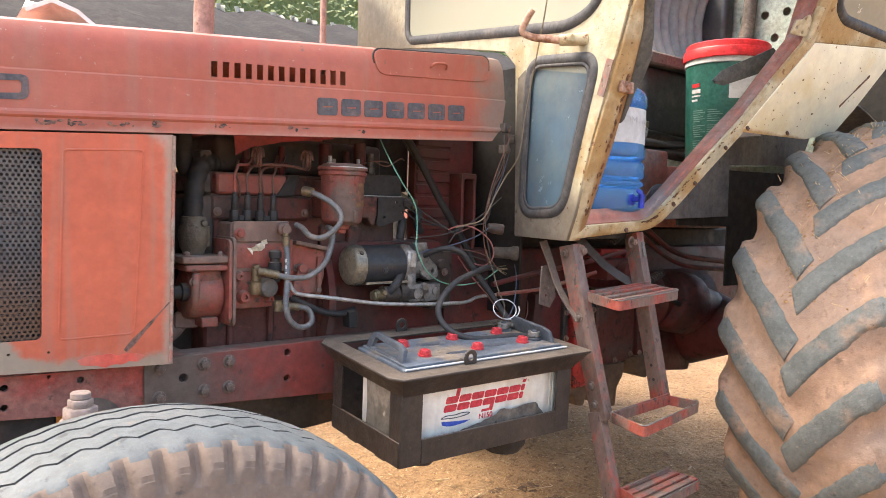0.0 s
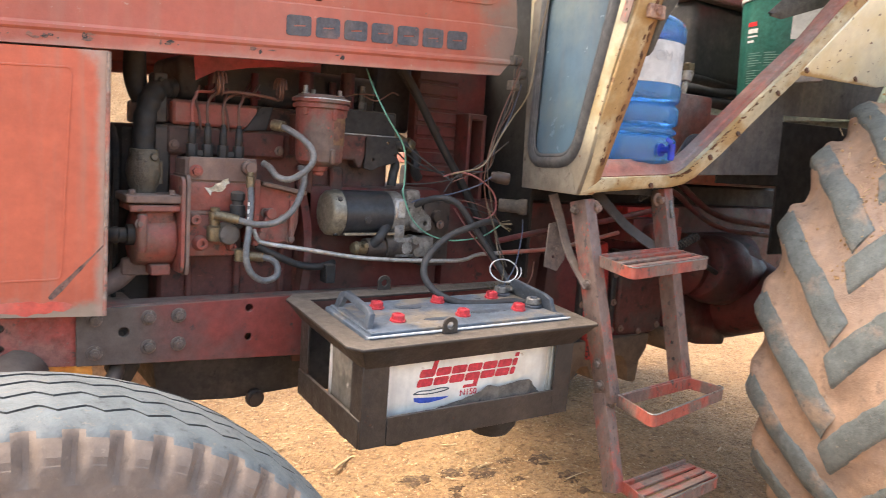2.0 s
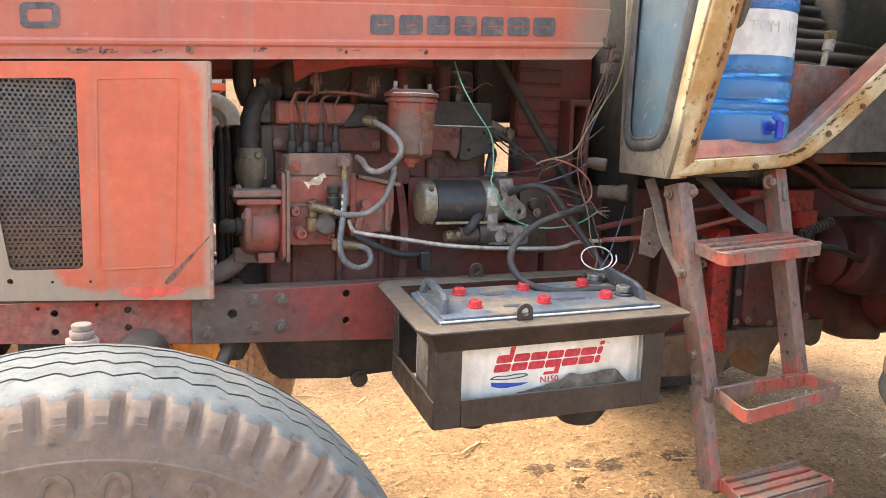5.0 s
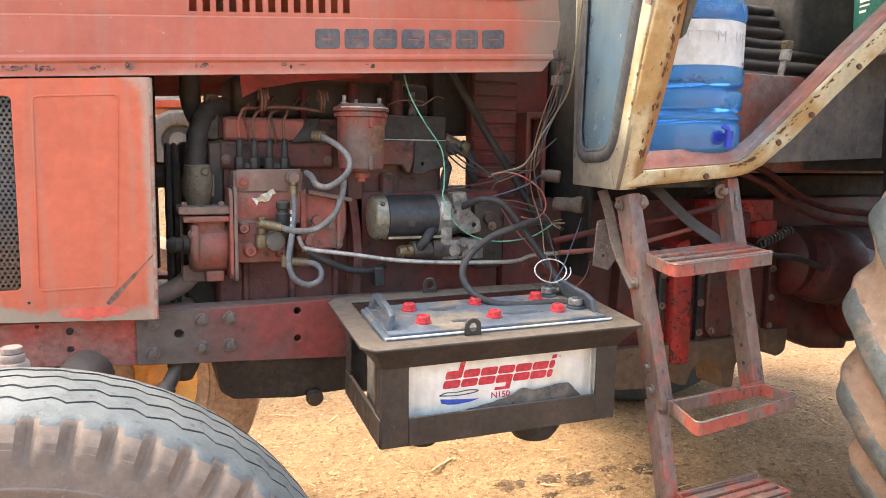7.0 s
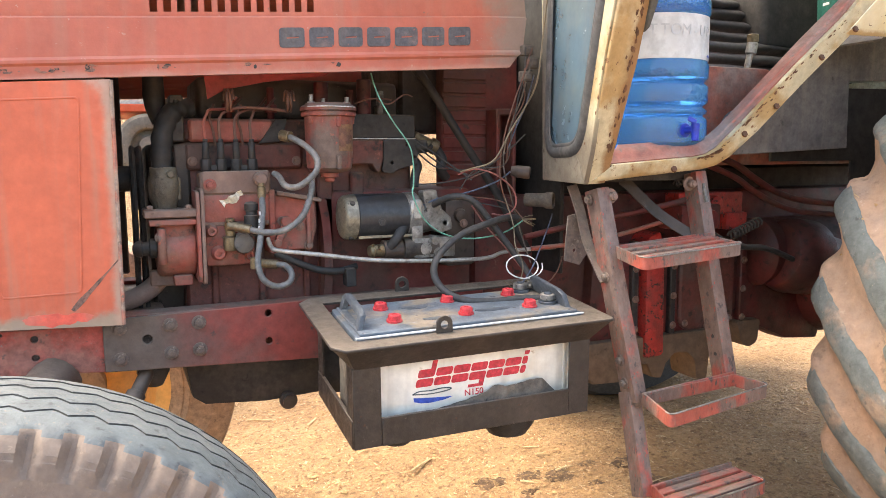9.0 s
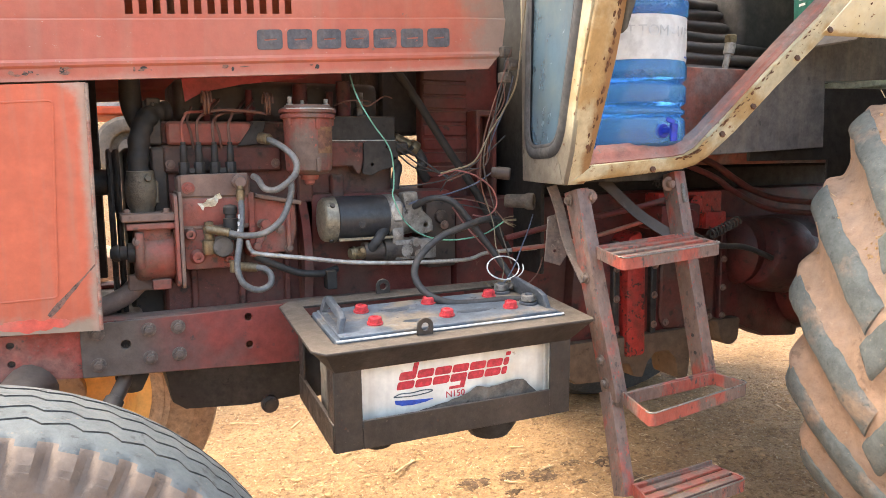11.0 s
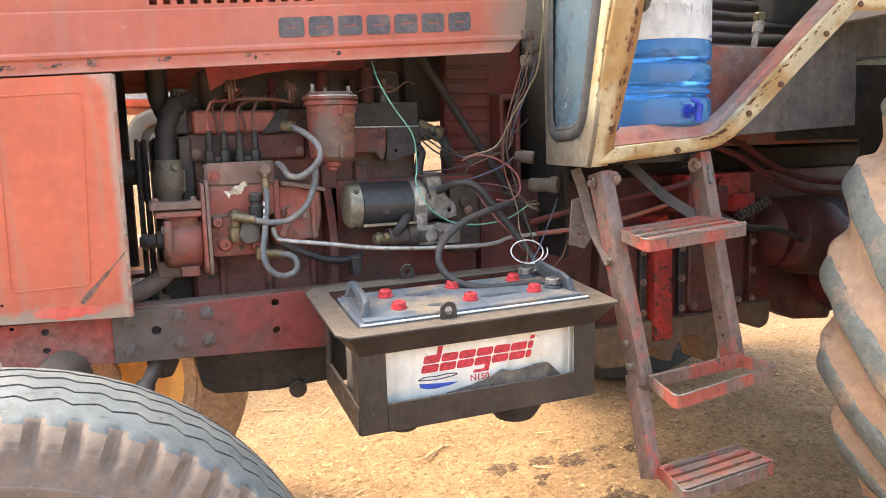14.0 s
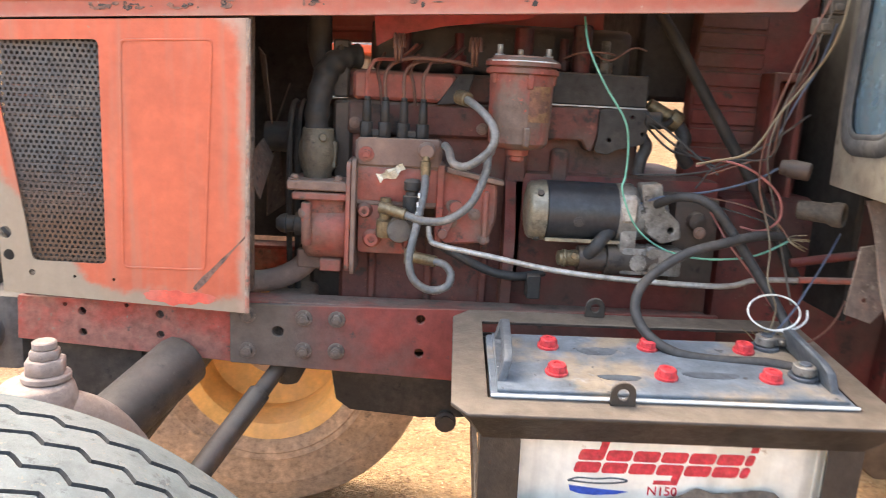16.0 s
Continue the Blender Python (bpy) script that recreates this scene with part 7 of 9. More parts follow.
def starter():
    bm = B()
    turned(bm, (1.264, 1.862, 1.065), (2, 1.862, 1.065), [(0, 0.052), (0.001, 0.0545), (0.126, 0.0545), (0.127, 0.052)], 36)
    ob = eng("starter_motor", bm, M_STARTER, "new-looking black starter motor with metal ends", 0.0)
    bm = B()
    turned(bm, (1.230, 1.862, 1.065), (2, 1.862, 1.065), [(0, 0.0), (0.001, 0.038), (0.004, 0.048), (0.009, 0.0525), (0.033, 0.0555), (0.034, 0.052)], 36)
    bar(bm, (1.262, 1.815, 1.02), (1.395, 1.815, 1.02), 0.006, 0.006)
    eng("end_cap", bm, M_BRONZE, "dull grey metal end cap", 0.0, ob)
    for a in (-62, 40, 170):
        d = Vector((0, -math.cos(radians(a)), math.sin(radians(a))))
        bm = B()
        c = Vector((1.250, 1.862, 1.065)) + d * 0.053
        cyl(bm, c, c + d * 0.005, 0.006, seg=12)
        eng("cap_screw", bm, M_BLACK, "", 0.0008, ob)
    bm = B()
    c = Vector((1.318, 1.8085, 1.054))
    cyl(bm, c, c + Vector((0, -0.002, 0)), 0.0095, seg=18)
    cyl(bm, c, c + Vector((0, -0.004, 0)), 0.006, seg=18)
    eng("pole_screw", bm, M_STARTER, "", 0.0006, ob)
    bm = B()
    turned(bm, (1.390, 1.862, 1.065), (2, 1.862, 1.065), [(0, 0.054), (0.002, 0.0555), (0.03, 0.0555), (0.032, 0.050), (0.055, 0.046), (0.09, 0.040), (0.095, 0.03)], 28)
    eng("drive_end", bm, M_ALU, "cast grey drive end", 0.0, ob)
    bm = B()
    box(bm, 1.392, 1.422, 1.803, 1.86, 1.055, 1.105)
    eng("pale_label", bm, M_STEEL, "pale metal plate", 0.006, ob)
    bm = B()
    plate(bm, round_loop([(1.425, 1.125), (1.462, 1.128), (1.470, 1.085), (1.500, 1.06), (1.505, 1.03), (1.47, 1.02), (1.44, 1.04)], 0.006), [circle(1.485, 1.045, 0.006, 10)], lambda u, v: (u, 1.815, v), (0, 0.035, 0))
    eng("drive_flange", bm, M_ALU, "cast flange ear", 0.003, ob)
    # solenoid below
    bm = B()
    turned(bm, (1.325, 1.835, 0.985), (2, 1.835, 0.985), [(0, 0.016), (0.002, 0.023), (0.05, 0.023), (0.052, 0.029), (0.14, 0.029), (0.145, 0.022), (0.17, 0.02)], 24)
    sol = eng("solenoid", bm, M_GRIME, "oily solenoid body", 0.0, ob)
    bm = B()
    cyl(bm, (1.29, 1.825, 0.985), (1.328, 1.83, 0.985), 0.013, 0.016, seg=12)
    cyl(bm, (1.298, 1.826, 0.985), (1.304, 1.826, 0.985), 0.018, seg=6)
    cyl(bm, (1.315, 1.815, 0.994), (1.315, 1.80, 0.994), 0.007, seg=6)
    eng("stud_terminal", bm, M_BRASS, "brass terminal stud", 0.001, sol)
    for x, z, r in ((1.43, 0.985, 0.02), (1.462, 0.975, 0.016), (1.455, 1.003, 0.013), (1.49, 0.99, 0.014)):
        bm = B()
        turned(bm, (x, 1.84, z), (x, 1.70, z), [(0, r), (0.028, r), (0.03, r * 0.8), (0.034, r * 0.75), (0.035, 0)], 14)
        eng("cast_boss", bm, M_ALU, "", 0.0, sol)
    bm = B()
    box(bm, 1.40, 1.51, 1.81, 1.86, 0.962, 1.012)
    box(bm, 1.395, 1.425, 1.812, 1.85, 1.0, 1.05)
    eng("gear_case", bm, M_ALU, "dirty cast gear case", 0.006, sol, segments=2)
    bm = B()
    sweep(bm, curve([(1.34, 1.825, 0.99), (1.352, 1.81, 1.01), (1.368, 1.815, 1.03), (1.385, 1.83, 1.04)]), 0.012, 10)
    eng("rubber_boot", bm, M_RUBBER, "black rubber boot", 0.0, sol)


starter()


def housing():
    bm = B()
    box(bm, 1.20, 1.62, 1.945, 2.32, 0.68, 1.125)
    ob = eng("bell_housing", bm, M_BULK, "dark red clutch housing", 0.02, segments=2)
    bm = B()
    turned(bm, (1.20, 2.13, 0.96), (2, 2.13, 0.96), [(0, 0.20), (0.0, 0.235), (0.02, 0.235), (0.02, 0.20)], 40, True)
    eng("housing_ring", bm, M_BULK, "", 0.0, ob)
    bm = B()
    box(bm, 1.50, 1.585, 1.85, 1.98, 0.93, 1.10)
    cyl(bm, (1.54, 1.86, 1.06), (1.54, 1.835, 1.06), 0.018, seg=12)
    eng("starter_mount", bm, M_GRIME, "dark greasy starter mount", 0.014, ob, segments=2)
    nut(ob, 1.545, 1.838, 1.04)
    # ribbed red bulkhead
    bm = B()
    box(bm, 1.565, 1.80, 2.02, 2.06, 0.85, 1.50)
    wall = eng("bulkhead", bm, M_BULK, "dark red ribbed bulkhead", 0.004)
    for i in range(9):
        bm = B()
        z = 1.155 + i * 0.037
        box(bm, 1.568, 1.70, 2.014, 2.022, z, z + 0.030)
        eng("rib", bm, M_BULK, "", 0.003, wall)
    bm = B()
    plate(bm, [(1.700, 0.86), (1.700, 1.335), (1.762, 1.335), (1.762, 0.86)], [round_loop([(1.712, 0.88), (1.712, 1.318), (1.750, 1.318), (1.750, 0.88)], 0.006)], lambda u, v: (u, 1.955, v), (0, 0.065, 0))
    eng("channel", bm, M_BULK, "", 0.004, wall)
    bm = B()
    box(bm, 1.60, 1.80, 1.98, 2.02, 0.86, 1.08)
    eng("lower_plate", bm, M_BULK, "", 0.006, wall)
    # dark plate added so the gap below the cab front stays dark
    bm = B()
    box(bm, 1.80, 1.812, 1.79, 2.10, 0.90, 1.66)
    eng("firewall", bm, M_DEEP, "dark plate added to close the gap under the cab front", 0.002)
    # dark box added to darken the space above the see-through gap
    bm = B()
    box(bm, 1.475, 1.60, 2.10, 2.45, 1.27, 1.52)
    eng("dark_tank", bm, M_BLACK, "dark box added to keep the space under the hood dark", 0.01)
    bm = B()
    cyl(bm, (1.472, 1.99, 1.262), (1.525, 1.985, 1.235), 0.014, seg=12)
    cyl(bm, (1.515, 1.985, 1.24), (1.535, 1.983, 1.228), 0.021, seg=8)
    fit = eng("pipe_fitting", bm, M_BRASS, "dull pale pipe fitting", 0.002)
    bm = B()
    sweep(bm, curve([(1.455, 1.98, 1.225), (1.49, 1.96, 1.222), (1.515, 1.97, 1.235), (1.53, 2.0, 1.25)], 5), 0.006, 8)
    eng("fuel_line", bm, M_RUBBER, "", 0.0, fit)
    bm = B()
    sweep(bm, curve([(1.535, 1.985, 1.225), (1.545, 1.97, 1.20), (1.54, 1.97, 1.175), (1.56, 1.98, 1.15)], 5), 0.013, 10)
    eng("elbow_hose", bm, M_RUBBER, "", 0.0, fit)
    bm = B()
    sweep(bm, curve([(1.45, 1.95, 1.205), (1.462, 1.94, 1.185), (1.452, 1.93, 1.16), (1.448, 1.93, 1.13)], 5), 0.012, 10)
    eng("rubber_elbow", bm, M_RUBBER, "", 0.0, fit)
    # long black tubes
    bm = B()
    sweep(bm, curve([(1.43, 1.95, 1.46), (1.472, 1.92, 1.405), (1.583, 1.91, 1.24), (1.66, 1.89, 1.12), (1.75, 1.86, 0.95)], 5), 0.0108, 12)
    tube = eng("black_pipe", bm, M_HOSEDARK, "dusty black pipe running down to the gearbox", 0.0)
    bm = B()
    sweep(bm, curve([(1.43, 1.96, 1.46), (1.475, 1.94, 1.40), (1.60, 1.93, 1.24), (1.66, 1.92, 1.13)], 5), 0.005, 8)
    eng("thin_pipe", bm, M_BLACK, "", 0.0, tube)
    # engine sump
    bm = B()
    plate(bm, [(0.868, 0.745), (0.885, 0.64), (0.915, 0.618), (1.06, 0.606), (1.20, 0.612), (1.46, 0.635), (1.47, 0.745)], [], lambda u, v: (u, 1.955, v), (0, 0.34, 0))
    sump = eng("sump", bm, M_BLACK, "black oil sump", 0.010, segments=2)
    bm = B()
    turned(bm, (1.112, 1.955, 0.605), (1.112, 1.90, 0.605), [(0, 0.022), (0.012, 0.022), (0.014, 0.016), (0.022, 0.016), (0.023, 0)], 14)
    eng("drain_plug", bm, M_GRIME, "", 0.0, sump)


housing()


def transmission():
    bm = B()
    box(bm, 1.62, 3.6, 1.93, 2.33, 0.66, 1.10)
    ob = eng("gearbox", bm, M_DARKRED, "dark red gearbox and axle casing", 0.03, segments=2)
    bm = B()
    plate(bm, round_loop([(2.142, 0.612), (2.212, 0.615), (2.206, 0.90), (2.190, 0.99), (2.140, 0.97)], 0.015), [], lambda u, v: (u, 1.855, v), (0, 0.16, 0))
    eng("cast_rib", bm, M_REDCAST, "brighter worn red cast rib", 0.012, ob, segments=2)
    # dark slab added to close the bright gap over the gearbox
    bm = B()
    box(bm, 1.80, 3.6, 1.96, 2.33, 1.09, 1.173)
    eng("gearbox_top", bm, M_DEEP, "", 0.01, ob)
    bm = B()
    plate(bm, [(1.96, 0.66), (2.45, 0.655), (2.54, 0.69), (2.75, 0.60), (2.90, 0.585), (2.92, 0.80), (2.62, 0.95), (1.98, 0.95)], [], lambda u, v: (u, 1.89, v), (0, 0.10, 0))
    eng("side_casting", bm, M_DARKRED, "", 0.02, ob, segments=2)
    bm = B()
    plate(bm, [(1.93, 0.66), (1.945, 0.575), (1.97, 0.552), (2.08, 0.546), (2.105, 0.560), (2.125, 0.590), (2.160, 0.592), (2.180, 0.548), (2.215, 0.540), (2.232, 0.585), (2.262, 0.612), (2.31, 0.612), (2.338, 0.585), (2.352, 0.518), (2.392, 0.515), (2.400, 0.585), (2.43, 0.625), (2.44, 0.675), (1.93, 0.675)], [], lambda u, v: (u, 1.865, v), (0, 0.12, 0))
    eng("casting_foot", bm, M_FOOT, "tan mud-covered casting feet", 0.010, ob, segments=2)
    bm = B()
    plate(bm, round_loop([(2.50, 0.69), (2.60, 0.69), (2.59, 0.615), (2.555, 0.600), (2.52, 0.62)], 0.015), [], lambda u, v: (u, 1.86, v), (0, 0.12, 0))
    eng("casting_foot", bm, M_FOOT, "tan mud-covered casting foot", 0.010, ob, segments=2)
    # joint flanges, an oval cover with its bolts, the dusty tank and the red valve block
    for x in (2.115, 2.255, 2.53):
        bm = B()
        box(bm, x - 0.011, x + 0.011, 1.872, 1.90, 0.655, 0.96)
        fl = eng("joint_flange", bm, M_BLACK if x < 2.3 else M_DARKRED, "", 0.004, ob)
        for z in (0.70, 0.79, 0.88):
            nut(fl, x, 1.872, z)
    bm = B()
    plate(bm, round_loop([(2.285, 0.675), (2.50, 0.675), (2.50, 0.935), (2.285, 0.935)], 0.05), [], lambda u, v: (u, 1.876, v), (0, 0.02, 0))
    cv = eng("side_cover", bm, M_ENGINE, "grimy bolted side cover", 0.006, ob)
    for x, z in ((2.305, 0.70), (2.48, 0.70), (2.305, 0.91), (2.48, 0.91), (2.39, 0.925), (2.39, 0.685)):
        nut(cv, x, 1.876, z)
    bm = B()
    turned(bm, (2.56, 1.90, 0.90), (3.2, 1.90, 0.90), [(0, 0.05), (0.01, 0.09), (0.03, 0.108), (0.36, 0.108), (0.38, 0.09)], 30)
    eng("drop_cylinder", bm, M_DARKRED, "cylindrical housing darkened for the shade under the cab", 0.0, ob)
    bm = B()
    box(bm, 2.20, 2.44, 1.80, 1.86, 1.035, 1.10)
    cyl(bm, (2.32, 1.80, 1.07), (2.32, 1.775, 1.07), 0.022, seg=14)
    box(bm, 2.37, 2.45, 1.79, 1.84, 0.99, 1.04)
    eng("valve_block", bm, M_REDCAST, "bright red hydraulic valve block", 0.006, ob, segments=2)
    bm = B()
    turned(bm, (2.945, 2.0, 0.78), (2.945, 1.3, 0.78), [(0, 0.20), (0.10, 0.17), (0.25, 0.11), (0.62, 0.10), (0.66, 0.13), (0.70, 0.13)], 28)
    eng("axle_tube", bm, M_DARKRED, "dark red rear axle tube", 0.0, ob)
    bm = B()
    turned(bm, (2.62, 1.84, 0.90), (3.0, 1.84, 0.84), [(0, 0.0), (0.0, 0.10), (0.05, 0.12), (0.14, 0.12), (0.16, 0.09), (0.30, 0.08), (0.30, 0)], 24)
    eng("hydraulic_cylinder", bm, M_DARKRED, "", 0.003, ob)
    for pts, r, mat in (([(2.20, 1.74, 1.225), (2.335, 1.74, 1.184), (2.41, 1.74, 1.145), (2.491, 1.74, 1.105), (2.58, 1.74, 1.078), (2.677, 1.74, 1.064), (2.95, 1.74, 1.040)], 0.0095, M_DARKRED), ([(2.18, 1.74, 1.20), (2.338, 1.74, 1.147), (2.41, 1.74, 1.108), (2.494, 1.74, 1.069), (2.58, 1.74, 1.043), (2.68, 1.74, 1.030), (2.95, 1.75, 1.01)], 0.0085, M_DARKRED),
                        ([(1.70, 1.80, 1.0), (1.85, 1.78, 1.03), (2.02, 1.74, 1.06), (2.2, 1.70, 1.10)], 0.008, M_DARKRED), ([(1.72, 1.80, 0.97), (1.9, 1.77, 0.985), (2.1, 1.74, 1.03)], 0.006, M_ENGRED), ([(2.25, 1.75, 1.0), (2.36, 1.74, 0.95), (2.5, 1.75, 0.93), (2.7, 1.78, 0.86)], 0.009, M_BLACK)):
        bm = B()
        sweep(bm, curve(pts, 6), r, 10)
        eng("pipe", bm, mat, "", 0.0, ob)
    bm = B()
    box(bm, 2.16, 2.30, 1.74, 1.84, 1.00, 1.07)
    cyl(bm, (2.23, 1.74, 1.03), (2.23, 1.70, 1.03), 0.03, seg=16)
    eng("control_valve", bm, M_DARKRED, "", 0.008, ob, segments=2)
    bm = B()
    n = 60
    sweep(bm, [(2.30 + 0.10 * i / n, 1.70 + 0.013 * math.cos(i * 0.9), 0.985 + 0.035 * i / n + 0.013 * math.sin(i * 0.9)) for i in range(n + 1)], 0.003, 6)
    eng("coil_spring", bm, M_BLACK, "", 0.0, ob)
    bm = B()
    sweep(bm, [(2.03 + 0.10 * i / n, 1.62 + 0.010 * math.cos(i * 1.1), 1.135 + 0.05 * i / n + 0.010 * math.sin(i * 1.1)) for i in range(n + 1)], 0.0022, 6)
    eng("coil_spring", bm, M_BLACK, "", 0.0, ob)
    # dark mass added to block the brightness beyond the gearbox
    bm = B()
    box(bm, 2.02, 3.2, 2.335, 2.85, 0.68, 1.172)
    eng("fuel_tank", bm, M_DEEP, "dark mass added beyond the gearbox to keep it dark there", 0.03, segments=2)
    bm = B()
    turned(bm, (1.700, 1.80, 1.097), (1.758, 1.745, 1.096), [(0.0, 0.0), (0.0, 0.017), (0.052, 0.0175), (0.055, 0.0215), (0.074, 0.0215), (0.075, 0.0165), (0.045, 0.0155), (0.045, 0.0)], 24)
    eng("pipe_socket", bm, M_CLOTH, "dusty open pipe socket", 0.003)
    bm = B()
    turned(bm, (1.640, 1.765, 1.172), (1.682, 1.737, 1.166), [(0.0, 0.0), (0.0, 0.012), (0.012, 0.0135), (0.014, 0.0155), (0.046, 0.0155), (0.048, 0.012), (0.048, 0.0)], 20)
    eng("round_connector", bm, M_GRIME, "dusty round connector", 0.003)


transmission()


def pipes_and_hoses():
    def run(name, pts, r, mat, label, n=7, seg=10):
        bm = B()
        sweep(bm, curve(pts, n), r, seg)
        return eng(name, bm, mat, label, 0.0)
    h = run("fuel_hose", [(1.105, 1.85, 1.256), (1.118, 1.83, 1.25), (1.140, 1.80, 1.232), (1.156, 1.78, 1.208), (1.156, 1.775, 1.182), (1.139, 1.78, 1.160), (1.113, 1.79, 1.143), (1.092, 1.81, 1.146), (1.085, 1.84, 1.165), (1.078, 1.86, 1.172)], 0.0072, M_HOSE, "grey curved fuel hose")
    bm = B()
    cyl(bm, (1.098, 1.862, 1.258), (1.113, 1.84, 1.254), 0.013, seg=12)
    eng("hose_end", bm, M_BRASS, "", 0.001, h)
    h = run("fuel_hose", [(1.160, 1.845, 1.166), (1.152, 1.81, 1.160), (1.148, 1.80, 1.13), (1.126, 1.795, 1.079), (1.087, 1.80, 1.048), (1.045, 1.81, 1.043), (1.013, 1.825, 1.050)], 0.0072, M_HOSE, "grey curved fuel hose")
    bm = B()
    cyl(bm, (0.968, 1.842, 1.059), (1.015, 1.824, 1.050), 0.0105, seg=12)
    eng("hose_ferrule", bm, M_BRASS, "brass crimped hose ferrule", 0.0012, h)
    h = run("fuel_hose", [(1.046, 1.85, 1.125), (1.045, 1.838, 1.09), (1.034, 1.815, 1.03), (1.024, 1.80, 0.98), (1.030, 1.795, 0.947), (1.048, 1.795, 0.928), (1.072, 1.80, 0.921), (1.094, 1.80, 0.931), (1.099, 1.81, 0.950), (1.087, 1.815, 0.965), (1.068, 1.82, 0.969)], 0.0072, M_HOSE, "grey printed fuel hose bent in a loop")
    bm = B()
    cyl(bm, (1.032, 1.84, 0.971), (1.072, 1.822, 0.968), 0.0105, seg=12)
    cyl(bm, (1.025, 1.842, 0.985), (1.025, 1.842, 0.958), 0.011, seg=12)
    eng("hose_ferrule", bm, M_BRASS, "brass crimped hose ferrule", 0.0012, h)
    for i in range(7):
        bm = B()
        z = 1.085 - i * 0.016
        y = 1.8262 - i * 0.0042 + 0.001
        box(bm, 1.0345 - 0.0018 * i, 1.0385 - 0.0018 * i, y - 0.0005, y + 0.002, z - 0.005, z + 0.004)
        eng("printed_bar", bm, M_WHITE, "small white printed bar", 0.0, h)
    run("steel_rod", [(1.056, 1.845, 1.026), (1.060, 1.83, 1.008), (1.075, 1.815, 1.0), (1.165, 1.80, 0.987), (1.275, 1.79, 0.970), (1.40, 1.785, 0.960), (1.545, 1.785, 0.955), (1.60, 1.79, 0.957), (1.654, 1.80, 0.967), (1.82, 1.81, 0.968)], 0.0052, M_STEEL, "pale bent steel rod")
    run("drain_hose", [(1.08, 1.89, 0.985), (1.12, 1.885, 0.965), (1.18, 1.88, 0.94), (1.235, 1.885, 0.933), (1.28, 1.90, 0.94)], 0.0085, M_RUBBER, "black rubber hose")
    bm = B()
    box(bm, 1.245, 1.27, 1.865, 1.90, 0.895, 0.94)
    eng("hose_bracket", bm, M_BLACK, "", 0.002)
    # red sheet flap under the hood edge
    bm = B()
    plate(bm, [(0.937, 1.439), (1.30, 1.45), (1.22, 1.401), (1.074, 1.382), (0.986, 1.362), (0.947, 1.340)], [], lambda u, v: (u, 1.93, v), (0, 0.003, 0))
    eng("red_deflector", bm, M_FLAPRED, "red sheet deflector with the hood's shade in its colour", 0.0)


pipes_and_hoses()


def battery_cables():
    def run(name, pts, r, mat, label, cat, n=7):
        bm = B()
        sweep(bm, curve(pts, n), r, 10)
        ob = part(name, bm, mat)
        return tagged(ob, label, cat, "battery cables")
    run("battery_cable", [(1.652, 1.745, 1.056), (1.60, 1.72, 1.06), (1.54, 1.70, 1.05), (1.467, 1.69, 1.028), (1.405, 1.675, 0.985), (1.388, 1.66, 0.945), (1.402, 1.63, 0.912), (1.44, 1.60, 0.893), (1.50, 1.585, 0.889), (1.57, 1.57, 0.893), (1.615, 1.55, 0.891)], 0.0082, M_RUBBER, "thick black battery cable lying across the battery lid", "cable")
    run("battery_cable", [(1.45, 1.83, 1.085), (1.48, 1.77, 1.112), (1.52, 1.74, 1.105), (1.56, 1.73, 1.06), (1.60, 1.71, 1.0), (1.635, 1.69, 0.945), (1.640, 1.665, 0.915), (1.612, 1.655, 0.906)], 0.0082, M_RUBBER, "thick black battery cable from starter to battery terminal", "cable")


battery_cables()


